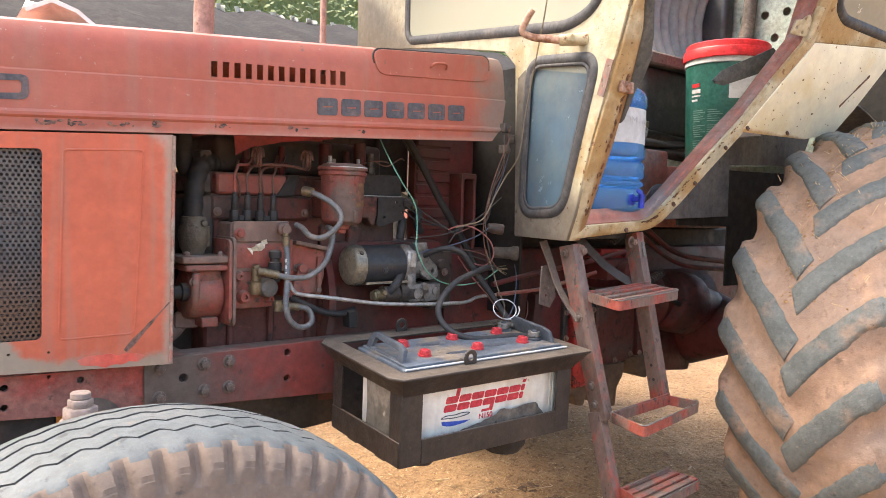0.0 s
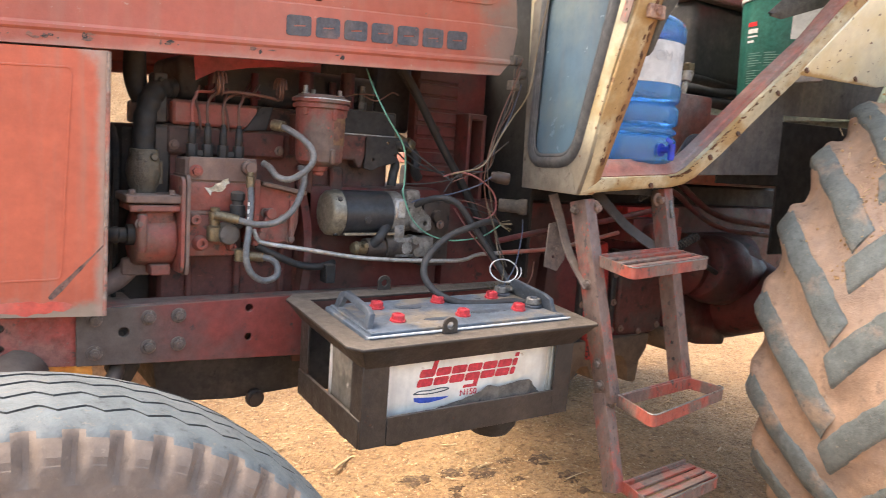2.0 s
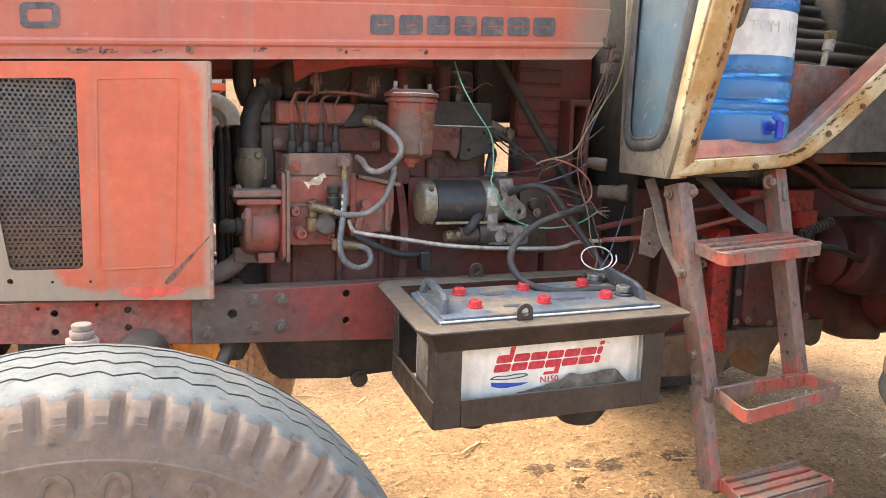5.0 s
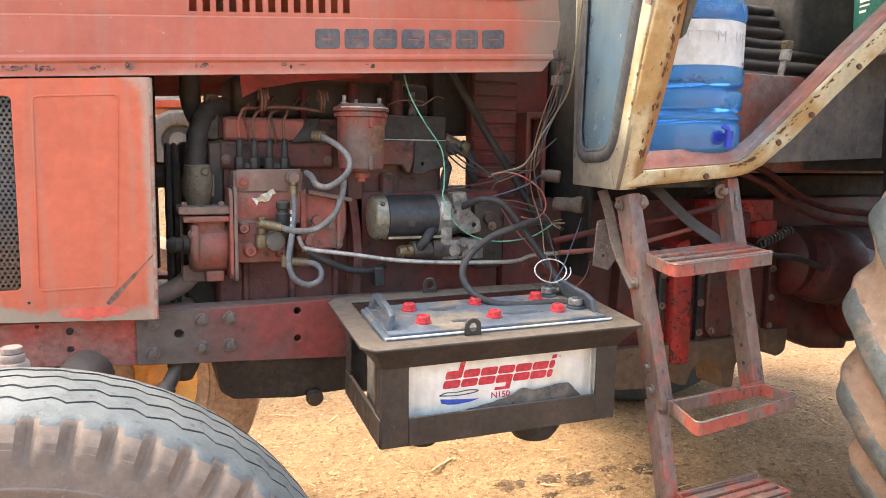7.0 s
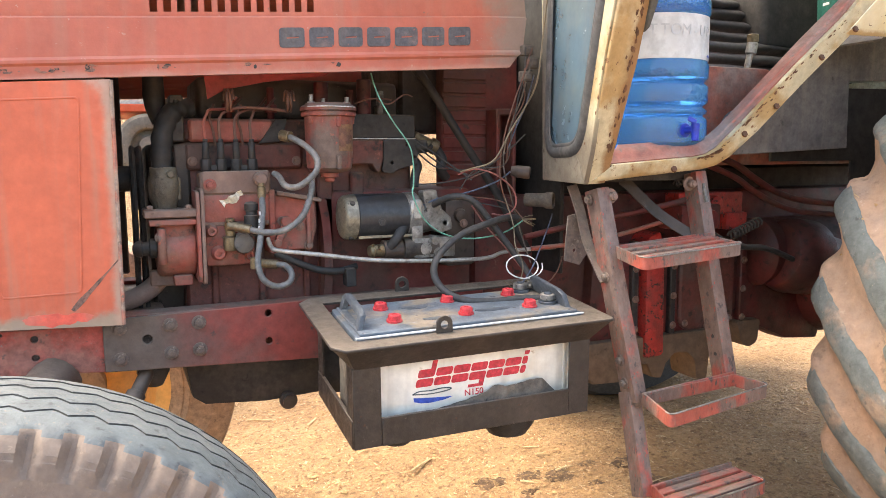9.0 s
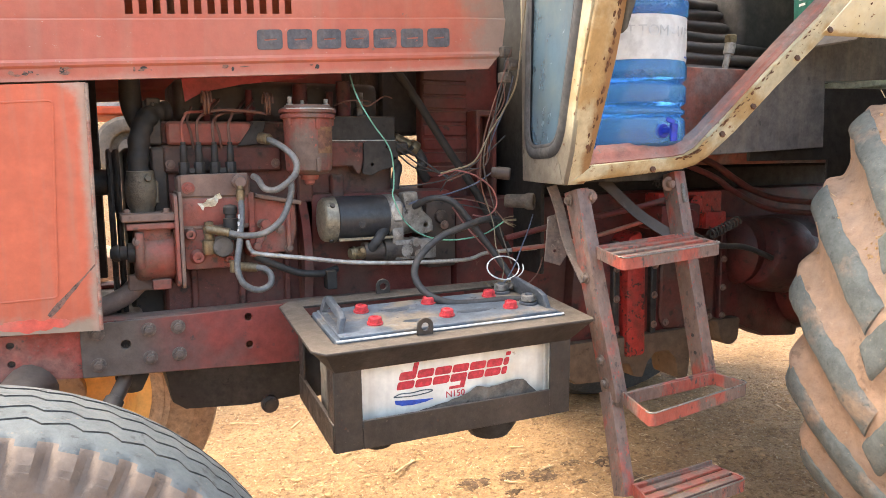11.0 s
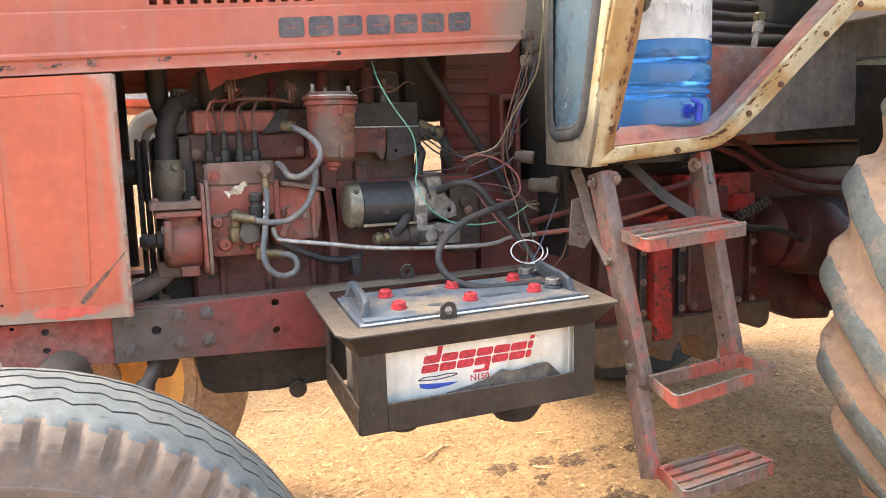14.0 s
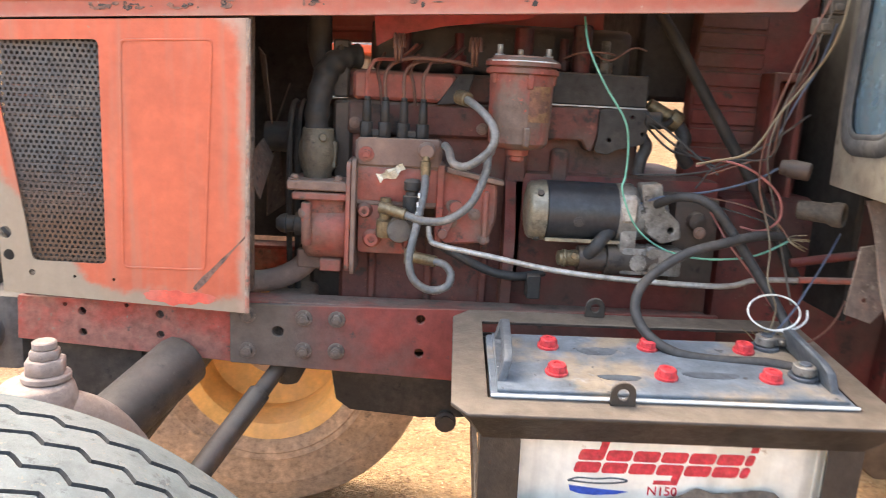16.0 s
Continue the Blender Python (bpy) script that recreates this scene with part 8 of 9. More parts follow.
def wiring():
    rnd = random.Random(3)

    def wire(pts, mat, label, r=0.0016, n=6):
        bm = B()
        sweep(bm, curve(pts, n), r, 6)
        tagged(part("wire", bm, mat), label, "wire", "loose wiring")
    wire([(1.30, 1.82, 1.40), (1.303, 1.78, 1.348), (1.33, 1.76, 1.29), (1.366, 1.75, 1.235), (1.376, 1.75, 1.19), (1.376, 1.75, 1.144), (1.372, 1.745, 1.12), (1.397, 1.74, 1.065), (1.441, 1.74, 1.030), (1.50, 1.74, 1.014), (1.56, 1.74, 1.014), (1.61, 1.735, 1.025), (1.66, 1.735, 1.052)], M_WGREEN, "thin green wire hanging over the starter", 0.0018)
    wire([(1.62, 1.53, 1.85), (1.635, 1.56, 1.75), (1.645, 1.60, 1.62), (1.65, 1.635, 1.49), (1.64, 1.645, 1.377), (1.626, 1.68, 1.316), (1.59, 1.68, 1.264), (1.548, 1.68, 1.199), (1.50, 1.70, 1.18), (1.477, 1.71, 1.173)], M_WYELLOW, "yellowish twisted wire hanging from the cab", 0.0020)
    wire([(1.64, 1.68, 1.43), (1.61, 1.70, 1.33), (1.59, 1.71, 1.25), (1.585, 1.72, 1.17), (1.60, 1.725, 1.11), (1.62, 1.73, 1.07), (1.64, 1.735, 1.055)], M_WBROWN, "thin brown wire of the dusty loom", 0.0016)
    wire([(1.655, 1.70, 1.42), (1.635, 1.71, 1.34), (1.61, 1.72, 1.27), (1.60, 1.73, 1.19), (1.63, 1.74, 1.10), (1.655, 1.74, 1.02), (1.66, 1.70, 0.95)], M_CLOTH, "thin grey wire of the dusty loom", 0.0018)
    wire([(1.67, 1.71, 1.40), (1.655, 1.72, 1.33), (1.63, 1.72, 1.28), (1.61, 1.73, 1.22)], M_WBLUE, "thin bluish wire of the dusty loom", 0.0018)
    wire([(1.50, 1.77, 1.165), (1.53, 1.745, 1.178), (1.58, 1.735, 1.165), (1.625, 1.73, 1.13), (1.635, 1.73, 1.09), (1.61, 1.735, 1.066), (1.575, 1.74, 1.07)], M_WPINK, "pinkish wire looped beside the starter", 0.0020)
    wire([(1.53, 1.76, 1.09), (1.56, 1.74, 1.04), (1.60, 1.72, 0.99), (1.63, 1.70, 0.945), (1.655, 1.68, 0.925)], M_WPINK, "pink wire down to the battery", 0.0018)
    wire([(1.42, 1.84, 1.14), (1.48, 1.81, 1.145), (1.54, 1.79, 1.16), (1.60, 1.76, 1.20), (1.66, 1.73, 1.26)], M_RUBBER, "thin black wire trailing beside the engine", 0.0018)
    wire([(1.41, 1.83, 1.08), (1.46, 1.81, 1.105), (1.54, 1.80, 1.12), (1.60, 1.77, 1.145), (1.63, 1.75, 1.17)], M_WBLUE, "blue-black wire trailing above the starter", 0.0022)
    # loop of white wire on the terminal
    c = Vector((1.60, 1.64, 0.952))
    wire([c + Vector((0.045 * math.cos(a) + 0.012 * a / 6, 0.012 * math.sin(a), 0.026 * math.sin(a))) for a in (0.5 * i for i in range(-3, 14))], M_WWHITE, "loop of white wire at the battery terminal", 0.0016, 3)
    wire([(1.597, 1.64, 0.905), (1.63, 1.64, 0.95), (1.66, 1.66, 0.985), (1.72, 1.72, 1.03), (1.77, 1.78, 1.06)], M_WBLUE, "pale blue wire rising from the battery", 0.0016)
    wire([(1.597, 1.645, 0.905), (1.61, 1.65, 0.955), (1.595, 1.66, 1.0), (1.61, 1.70, 1.05), (1.60, 1.73, 1.12)], M_WYELLOW, "dull yellow wire rising from the battery", 0.0014)
    wire([(1.605, 1.63, 0.90), (1.66, 1.63, 0.91), (1.71, 1.66, 0.93), (1.75, 1.70, 0.96)], M_WBROWN, "brown wire off the battery", 0.0016)
    for k in range(3):
        y0 = 1.80 + 0.02 * k
        wire([(1.44 + 0.01 * k, y0 + 0.1, 1.25 - 0.015 * k), (1.50, y0 + 0.06, 1.20 - 0.01 * k), (1.55, y0, 1.18 + 0.012 * k - 0.03)], M_RUBBER, "thin black wire trailing beside the engine", 0.0022)
    for k, (x, z) in enumerate(((1.235, 1.335), (1.29, 1.345))):
        wire([(x + 0.05, 1.90, z), (x + 0.075, 1.88, z + 0.01 - 0.02 * k), (x + 0.11, 1.87, z + 0.012), (x + 0.14, 1.89, z + 0.01)], M_WBROWN, "thin reddish wire over the engine", 0.0018)
    for k in range(2):
        j = [rnd.uniform(-0.012, 0.012) for _ in range(10)]
        wire([(1.648 + j[0], 1.70, 1.46), (1.640 + j[1], 1.705, 1.40), (1.632 + 1.5 * j[2], 1.71, 1.34), (1.612 + 2 * j[3], 1.72, 1.27), (1.600 + 2.5 * j[4], 1.735, 1.20 + j[5]), (1.57 + 3 * j[6], 1.75, 1.16 + 2 * j[7]), (1.52 + 3 * j[8], 1.77, 1.14 + 2 * j[9])], (M_RUBBER, M_WBROWN, M_RUBBER, M_CLOTH)[k % 4], "thin dark wire of the hanging loom", 0.0016)
    for k in range(2):
        wire([(1.655 + 0.004 * k, 1.735, 1.053), (1.63, 1.74 + 0.005 * k, 1.075 + 0.012 * k), (1.58, 1.76, 1.09 + 0.015 * k), (1.53, 1.80, 1.10 + 0.01 * k)], (M_RUBBER, M_WBROWN)[k % 2], "thin dark wire beside the starter", 0.0015)
    # bared strands at the joint
    for k in range(9):
        a = rnd.uniform(0, 6.28)
        wire([(1.655, 1.735, 1.055), (1.668 + 0.01 * math.cos(a), 1.73 + 0.006 * math.sin(a), 1.052 + 0.008 * math.sin(a)), (1.684 + 0.006 * math.cos(a), 1.727, 1.05 + 0.014 * math.sin(a))], M_BRASS, "bared copper strand of a frayed wire", 0.0009, 3)
    for k in range(14):
        a = rnd.uniform(0, 6.28)
        b = Vector((1.592 + rnd.uniform(-0.02, 0.02), 1.65 + rnd.uniform(-0.015, 0.015), 0.898))
        wire([b, b + Vector((0.014 * math.cos(a), 0.01 * math.sin(a), 0.012)), b + Vector((0.022 * math.cos(a + 0.6), 0.014 * math.sin(a), 0.016 + 0.008 * rnd.random()))], M_BRASS, "bared copper strand of a frayed wire", 0.0010, 3)
    # plug connectors beside the cab
    for x, y, z in ((1.652, 1.715, 1.455), (1.664, 1.71, 1.425), (1.648, 1.712, 1.395)):
        bm = B()
        box(bm, x - 0.013, x + 0.013, y - 0.010, y + 0.012, z - 0.012, z + 0.012)
        box(bm, x - 0.008, x + 0.008, y - 0.014, y - 0.010, z - 0.008, z + 0.004)
        tagged(part("plug_connector", bm, M_CLOTH, bevel=0.002), "dusty grey plug connector hanging on the wiring", "connector", "loose wiring")


wiring()

# ---- the cab ----
def fx(y):
    return 1.66 + 0.18 * (y - 1.49)


def front(u, v):
    return (fx(u), u, v)


def door(u, v, out=0.0):
    return (u, 1.476 - 0.37 * (v - 1.15) - out, v)


def ring(bm, loop, place, r, flat=0.55, seg=8):
    """A rubber gasket along a closed loop."""
    pts = [Vector(place(u, v)) for u, v in loop]
    n = len(pts)
    rows = []
    c = sum(pts, Vector()) / n
    nor = (pts[0] - c).cross(pts[n // 4] - c).normalized()
    for i in range(n):
        a = (pts[(i + 1) % n] - pts[i - 1]).normalized()
        s = a.cross(nor).normalized()
        rows.append([pts[i] + s * (r * math.cos(k)) + nor * (r * flat * math.sin(k)) for k in (2 * math.pi * j / seg for j in range(seg + 1))])
    grid(bm, rows, wrap=True)


LOWER = round_loop([(1.662, 1.634), (1.388, 1.603), (1.502, 1.226), (1.678, 1.220)], 0.055, 8)
UPPER = round_loop([(2.46, 1.84), (1.50, 1.705), (1.385, 1.735), (1.27, 2.08), (1.30, 2.22), (2.46, 2.22)], 0.06, 6)


def cab():
    bm = B()
    outer = [(1.712, 1.150), (1.476, 1.148), (1.446, 1.218), (1.391, 1.404), (1.330, 1.565), (1.273, 1.73), (1.16, 2.05), (1.16, 2.3), (2.95, 2.3), (2.95, 1.90), (2.60, 1.835), (2.20, 1.77), (1.80, 1.69), (1.74, 1.64), (1.725, 1.40)]
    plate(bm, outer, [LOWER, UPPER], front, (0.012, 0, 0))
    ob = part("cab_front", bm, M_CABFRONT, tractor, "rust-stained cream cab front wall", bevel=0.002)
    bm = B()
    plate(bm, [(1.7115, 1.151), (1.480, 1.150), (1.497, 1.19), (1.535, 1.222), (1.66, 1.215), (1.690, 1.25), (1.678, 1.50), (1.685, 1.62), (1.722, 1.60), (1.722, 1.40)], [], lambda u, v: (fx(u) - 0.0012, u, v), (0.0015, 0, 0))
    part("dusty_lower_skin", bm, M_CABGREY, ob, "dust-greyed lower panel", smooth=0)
    # lower window
    bm = B()
    ring(bm, [(1.545 + (u - 1.545) * 1.05, 1.42 + (v - 1.42) * 1.025) for u, v in LOWER], front, 0.015)
    ga = part("window_gasket", bm, M_GASKET, tractor, "dusty dark rubber window gasket", smooth=60)
    bm = B()
    ring(bm, [(1.545 + (u - 1.545) * 0.93, 1.42 + (v - 1.42) * 0.955) for u, v in LOWER], lambda u, v: (fx(u) - 0.004, u, v), 0.005)
    part("gasket_bead", bm, M_GASKET, ga, smooth=60)
    bm = B()
    plate(bm, [(1.545 + (u - 1.545) * 1.03, 1.42 + (v - 1.42) * 1.015) for u, v in LOWER], [], lambda u, v: (fx(u) + 0.003, u, v), (0.004, 0, 0))
    part("window_pane", bm, M_GLASS, ga, "dusty window glass with a bluish reflection painted in").visible_shadow = False
    bm = B()
    ring(bm, UPPER, front, 0.016)
    gb = part("windshield_gasket", bm, M_GASKET, tractor, "dark rubber windshield gasket", smooth=60)
    bm = B()
    plate(bm, UPPER, [], lambda u, v: (fx(u) + 0.003, u, v), (0.004, 0, 0))
    part("windshield", bm, M_WINDSHIELD, gb, "dusty windshield glass with the sky's paleness painted in").visible_shadow = False
    # side of the corner post
    bm = B()
    plate(bm, [(1.668, 1.148), (1.712, 1.150), (1.716, 1.195), (1.716, 1.25), (1.718, 1.40), (1.712, 1.50), (1.700, 1.605), (1.690, 1.667), (1.664, 1.721), (1.648, 1.767), (1.648, 2.05), (1.66, 2.2), (1.63, 2.2), (1.628, 1.9), (1.630, 1.73), (1.638, 1.565), (1.646, 1.404), (1.655, 1.218)], [], door, (0, 0.010, 0))
    post = part("corner_post", bm, M_POST, tractor, "rusted cream corner post", bevel=0.002)
    bm = B()
    plate(bm, [(1.716, 1.45), (1.708, 1.52), (1.696, 1.605), (1.687, 1.667), (1.661, 1.721), (1.645, 1.767), (1.645, 2.2), (1.676, 2.2), (1.674, 1.773), (1.692, 1.726), (1.728, 1.661), (1.748, 1.606), (1.744, 1.562), (1.730, 1.526), (1.724, 1.46)], [], lambda u, v: door(u, v, 0.006), (0, 0.045, 0))
    part("door_seal", bm, M_STRAP, post, "dark rounded rubber door seal", bevel=0.006, segments=3)
    bm = B()
    plate(bm, round_loop([(1.345, 1.598), (1.322, 1.590), (1.352, 1.505), (1.377, 1.514)], 0.003), [circle(1.336, 1.578, 0.003, 8), circle(1.356, 1.532, 0.003, 8)], lambda u, v: (fx(u) - 0.003, u, v), (0.003, 0, 0))
    part("bare_red_strip", bm, M_LADDER, post, "bare reddish strip", bevel=0.0005)
    rnd = random.Random(6)
    for k in range(9):
        v = rnd.uniform(1.17, 1.64)
        u = 1.476 - 0.37 * (v - 1.15) + abs(rnd.gauss(0.004, 0.012)) + 0.002
        bm = B()
        r = rnd.uniform(0.0010, 0.0032)
        plate(bm, [(u + r * math.cos(a) * rnd.uniform(0.6, 1.1), v + 1.6 * r * math.sin(a) * rnd.uniform(0.6, 1.2)) for a in (2 * math.pi * i / 9 for i in range(9))], [], lambda a, b: (fx(a) - 0.001, a, b), (0.0015, 0, 0))
        part("rust_spot", bm, M_RUST, post, "brown rust hole", smooth=0)
    for k in range(60):
        v = 1.22 + 0.36 * rnd.random() ** 1.3
        u = 1.706 - 0.10 * max(0, v - 1.45) - abs(rnd.gauss(0.0, 0.007))
        bm = B()
        r = abs(rnd.gauss(0.0, 0.0026)) + 0.0009
        plate(bm, [(u + 0.7 * r * math.cos(a) * rnd.uniform(0.5, 1.1), v + 1.5 * r * math.sin(a) * rnd.uniform(0.5, 1.2)) for a in (2 * math.pi * i / 11 for i in range(11))], [], lambda a, b: door(a, b, 0.001), (0, 0.0015, 0))
        part("rust_spot", bm, M_RUST, post, "brown rust hole", smooth=0)
    # lower door frame: outer lip and inner ledge
    lip_out = [(1.672, 1.152), (1.742, 1.160), (1.970, 1.178), (2.010, 1.187), (2.040, 1.204), (2.100, 1.262), (2.185, 1.364), (2.279, 1.470), (2.378, 1.623), (2.478, 1.750), (2.50, 2.2)]
    lip_in = [(1.719, 1.188), (1.745, 1.190), (1.943, 1.203), (1.975, 1.208), (2.000, 1.222), (2.060, 1.289), (2.149, 1.398), (2.250, 1.510), (2.330, 1.628), (2.42, 1.745), (2.44, 2.2)]
    bm = B()
    rows = []
    for (a, b), (c, d) in zip(lip_out, lip_in):
        o, i = Vector(door(a, b)), Vector(door(c, d))
        rows.append([o + Vector((0, 0.05, 0.0)), o + Vector((0, 0.004, -0.002)), o, o + (i - o) * 0.3 + Vector((0, -0.003, 0)), i, i + Vector((0, 0.012, 0.003))])
    grid(bm, rows)
    solid(bm, 0.003)
    sill = part("door_sill", bm, M_CREAM, tractor, "rust-chipped cream door sill", smooth=35)
    deep = [(1.765, 1.507, 1.228), (1.80, 1.505, 1.230), (1.983, 1.502, 1.242), (2.012, 1.500, 1.249), (2.040, 1.494, 1.272), (2.113, 1.458, 1.362), (2.205, 1.42, 1.470), (2.297, 1.38, 1.573), (2.375, 1.34, 1.69), (2.45, 1.30, 1.80), (2.47, 1.2, 2.2)]
    bm = B()
    rows = []
    for (c, d), e in zip(lip_in, deep):
        i, e = Vector(door(c, d)) + Vector((0, 0.010, 0.002)), Vector(e)
        up = Vector((0, 0, 0.006))
        rows.append([i, i + (e - i) * 0.30, i + (e - i) * 0.36 + up, i + (e - i) * 0.60 + up, i + (e - i) * 0.66, e, e + Vector((0.004, 0.03, -0.03))])
    grid(bm, rows)
    solid(bm, 0.003)
    part("sill_ledge", bm, M_SILL, sill, "worn red-brown inner ledge", smooth=35)
    scr = bolt_mesh("sill_screw", 0.008, 0.004, M_RUST, 1.0)
    for u, v in ((1.885, 1.178), (2.128, 1.318), (2.215, 1.425), (2.06, 1.255)):
        x, y, z = door(u, v)
        piece("sill_screw", scr, sill, Matrix.Translation((x, y - 0.003, z)) @ pose(0, 0, 0, 70, 0, 0))
    for k in range(110):
        t = rnd.random()
        i = 2 + int(t * 5)
        f = rnd.random()
        a = Vector(lip_in[i]).lerp(Vector(lip_in[i + 1]), f)
        b = Vector(lip_out[i]).lerp(Vector(lip_out[i + 1]), f)
        c = a.lerp(b, 0.02 + abs(rnd.gauss(0.0, 0.10)))
        bm = B()
        r = 0.0008 + abs(rnd.gauss(0.0, 0.0013))
        an = math.atan2(lip_in[i + 1][1] - lip_in[i][1], lip_in[i + 1][0] - lip_in[i][0])
        pts = []
        for j in range(9):
            w = 2 * math.pi * j / 9
            e1, e2 = 1.8 * r * math.cos(w) * rnd.uniform(0.6, 1.2), 0.7 * r * math.sin(w) * rnd.uniform(0.6, 1.2)
            pts.append((c.x + e1 * math.cos(an) - e2 * math.sin(an), c.y + e1 * math.sin(an) + e2 * math.cos(an)))
        plate(bm, pts, [], lambda u, v: door(u, v, 0.0035), (0, 0.002, 0))
        part("paint_chip", bm, M_RUST, sill, "brown paint chip", smooth=0)
    # rear quarter: fender skin and upper side with window
    bm = B()
    plate(bm, [(2.262, 1.476), (2.655, 1.484), (2.83, 1.52), (2.90, 1.60), (3.02, 1.77), (2.95, 1.805), (2.484, 1.755)], [], lambda u, v: door(u, v, 0.004), (0, 0.008, 0))
    fen = part("fender_skin", bm, M_FENDER, tractor, "rust-specked cream fender panel", bevel=0.003)
    for u, v in ((2.285, 1.487), (2.52, 1.492)):
        x, y, z = door(u, v)
        piece("fender_screw", scr, fen, Matrix.Translation((x, y - 0.006, z)) @ pose(0, 0, 0, 70, 0, 0))
    def fender_rust(loop):
        bm = B()
        plate(bm, loop, [], lambda a, b: door(a, b, 0.0052), (0, 0.0014, 0))
        part("rust_spot", bm, M_RUST, fen, "brown rust spot", smooth=0)
    for k in range(26):
        u, v, r = rnd.uniform(2.36, 2.84), rnd.uniform(1.50, 1.735), rnd.uniform(0.0010, 0.0034)
        if v > 1.49 + (u - 2.27) * 1.17:
            continue
        fender_rust([(u + r * math.cos(w) * rnd.uniform(0.6, 1.3), v + r * math.sin(w) * rnd.uniform(0.5, 1.1)) for w in (2 * math.pi * j / 8 for j in range(8))])
    crease = [Vector((2.785, 1.600)).lerp(Vector((2.905, 1.712)), k / 9) for k in range(10)]
    thick = [0.0008 + 0.0030 * rnd.random() for _ in crease]
    fender_rust([(q.x - w, q.y + w) for q, w in zip(crease, thick)] + [(q.x + w, q.y - w) for q, w in zip(crease[::-1], thick[::-1])])
    win = round_loop([(2.525, 1.868), (2.60, 1.838), (2.92, 1.836), (3.3, 1.85), (3.3, 2.2), (2.52, 2.2)], 0.03)
    bm = B()
    plate(bm, [(2.484, 1.757), (2.95, 1.807), (3.4, 1.83), (3.4, 2.3), (2.46, 2.3)], [win], door, (0, 0.012, 0))
    part("cab_side", bm, M_CREAM, tractor, "cream cab side wall", bevel=0.002)
    bm = B()
    ring(bm, win, door, 0.016)
    gs = part("side_gasket", bm, M_GASKET, tractor, "dark rubber side window gasket", smooth=60)
    bm = B()
    plate(bm, win, [], lambda u, v: door(u, v, -0.004), (0, 0.004, 0))
    part("side_pane", bm, M_GLASS, gs, "side window glass").visible_shadow = False
    # door hinge
    bm = B()
    plate(bm, round_loop([(2.31, 1.752), (2.40, 1.757), (2.395, 1.80), (2.375, 1.815), (2.345, 1.795), (2.315, 1.79)], 0.006), [circle(2.33, 1.772, 0.006, 10), circle(2.362, 1.80, 0.005, 10), circle(2.37, 1.765, 0.006, 10)], lambda u, v: door(u, v, 0.012), (0, 0.006, 0))
    hg = part("door_hinge", bm, M_CREAM, tractor, "cream door hinge bracket", bevel=0.0012)
    bm = B()
    cyl(bm, door(2.415, 1.745, 0.012), door(2.415, 1.84, 0.012), 0.011, seg=12)
    part("hinge_pin", bm, M_CREAM, hg, bevel=0.001)
    # grab handle at the windshield corner
    bm = B()
    sweep(bm, curve([(1.60, 1.47, 1.655), (1.585, 1.50, 1.66), (1.56, 1.53, 1.665), (1.54, 1.545, 1.68), (1.545, 1.53, 1.715), (1.55, 1.52, 1.73)], 6), lambda t: 0.011 - 0.003 * t, 10)
    gh = part("mirror_arm", bm, M_RUSTPAINT, tractor, "rusted broken mirror arm")
    bm = B()
    cyl(bm, (1.655, 1.43, 1.66), (1.60, 1.475, 1.655), 0.017, 0.014, seg=14)
    cyl(bm, (1.612, 1.44, 1.658), (1.612, 1.49, 1.66), 0.012, seg=6)
    part("arm_clamp", bm, M_CREAM, gh, bevel=0.002)
    # striker bracket on the post
    bm = B()
    x, y, z = door(1.688, 1.533)
    box(bm, x - 0.024, x + 0.024, y - 0.012, y + 0.0, z - 0.014, z + 0.014)
    cyl(bm, (x, y - 0.012, z), (x, y - 0.018, z), 0.009, seg=12)
    part("striker", bm, M_RUSTPAINT, tractor, "rusty door striker", bevel=0.002)
    # unseen roof, its hatch cut to let light into the cab; far wall, floor
    bm = B()
    plate(bm, [(1.62, 1.12), (3.46, 1.12), (3.46, 3.0), (1.62, 3.0)], [[(2.30, 1.55), (3.30, 1.55), (3.30, 2.60), (2.30, 2.60)]], lambda u, v: (u, v, 2.302), (0, 0, 0.05))
    part("cab_roof", bm, M_CREAM, tractor, "unseen cream roof added to shade the cab, hatch open for light", bevel=0.01)
    bm = B()
    plate(bm, [(1.95, 1.2), (3.4, 1.2), (3.4, 2.3), (1.95, 2.3)], [[(2.02, 1.55), (3.34, 1.55), (3.34, 2.24), (2.02, 2.24)]], lambda u, v: (u, 2.78, v), (0, 0.02, 0))
    part("cab_far_wall", bm, M_CREAM, tractor)
    bm = B()
    box(bm, 2.06, 3.2, 1.75, 2.78, 1.178, 1.215)
    box(bm, 1.91, 2.06, 1.56, 2.78, 1.178, 1.215)
    box(bm, 1.74, 1.91, 1.56, 1.72, 1.178, 1.215)
    part("cab_floor", bm, M_SILL, tractor, "worn red-brown cab floor", bevel=0.003)
    bm = B()
    box(bm, 2.18, 2.44, 1.72, 2.75, 1.215, 1.445)
    box(bm, 2.44, 3.2, 1.72, 2.75, 1.215, 1.395)
    part("floor_hump", bm, M_SILL, tractor, "red-brown raised gearbox cover", bevel=0.012, segments=2)
    # black strip added to stand for the shade below the sill
    bm = B()
    box(bm, 1.72, 2.04, 1.535, 1.559, 1.150, 1.213)
    part("floor_beam", bm, M_BLACK, tractor, "dark strip added for the shade under the cab sill", bevel=0.002)
    # dark plate added to fill the darkness under the cab
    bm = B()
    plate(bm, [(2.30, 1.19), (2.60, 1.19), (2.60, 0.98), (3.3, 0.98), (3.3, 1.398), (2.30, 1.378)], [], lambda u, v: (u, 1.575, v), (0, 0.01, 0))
    part("inner_guard", bm, M_DEEP, tractor, "dark plate added to fill the darkness under the cab", bevel=0.002)
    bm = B()
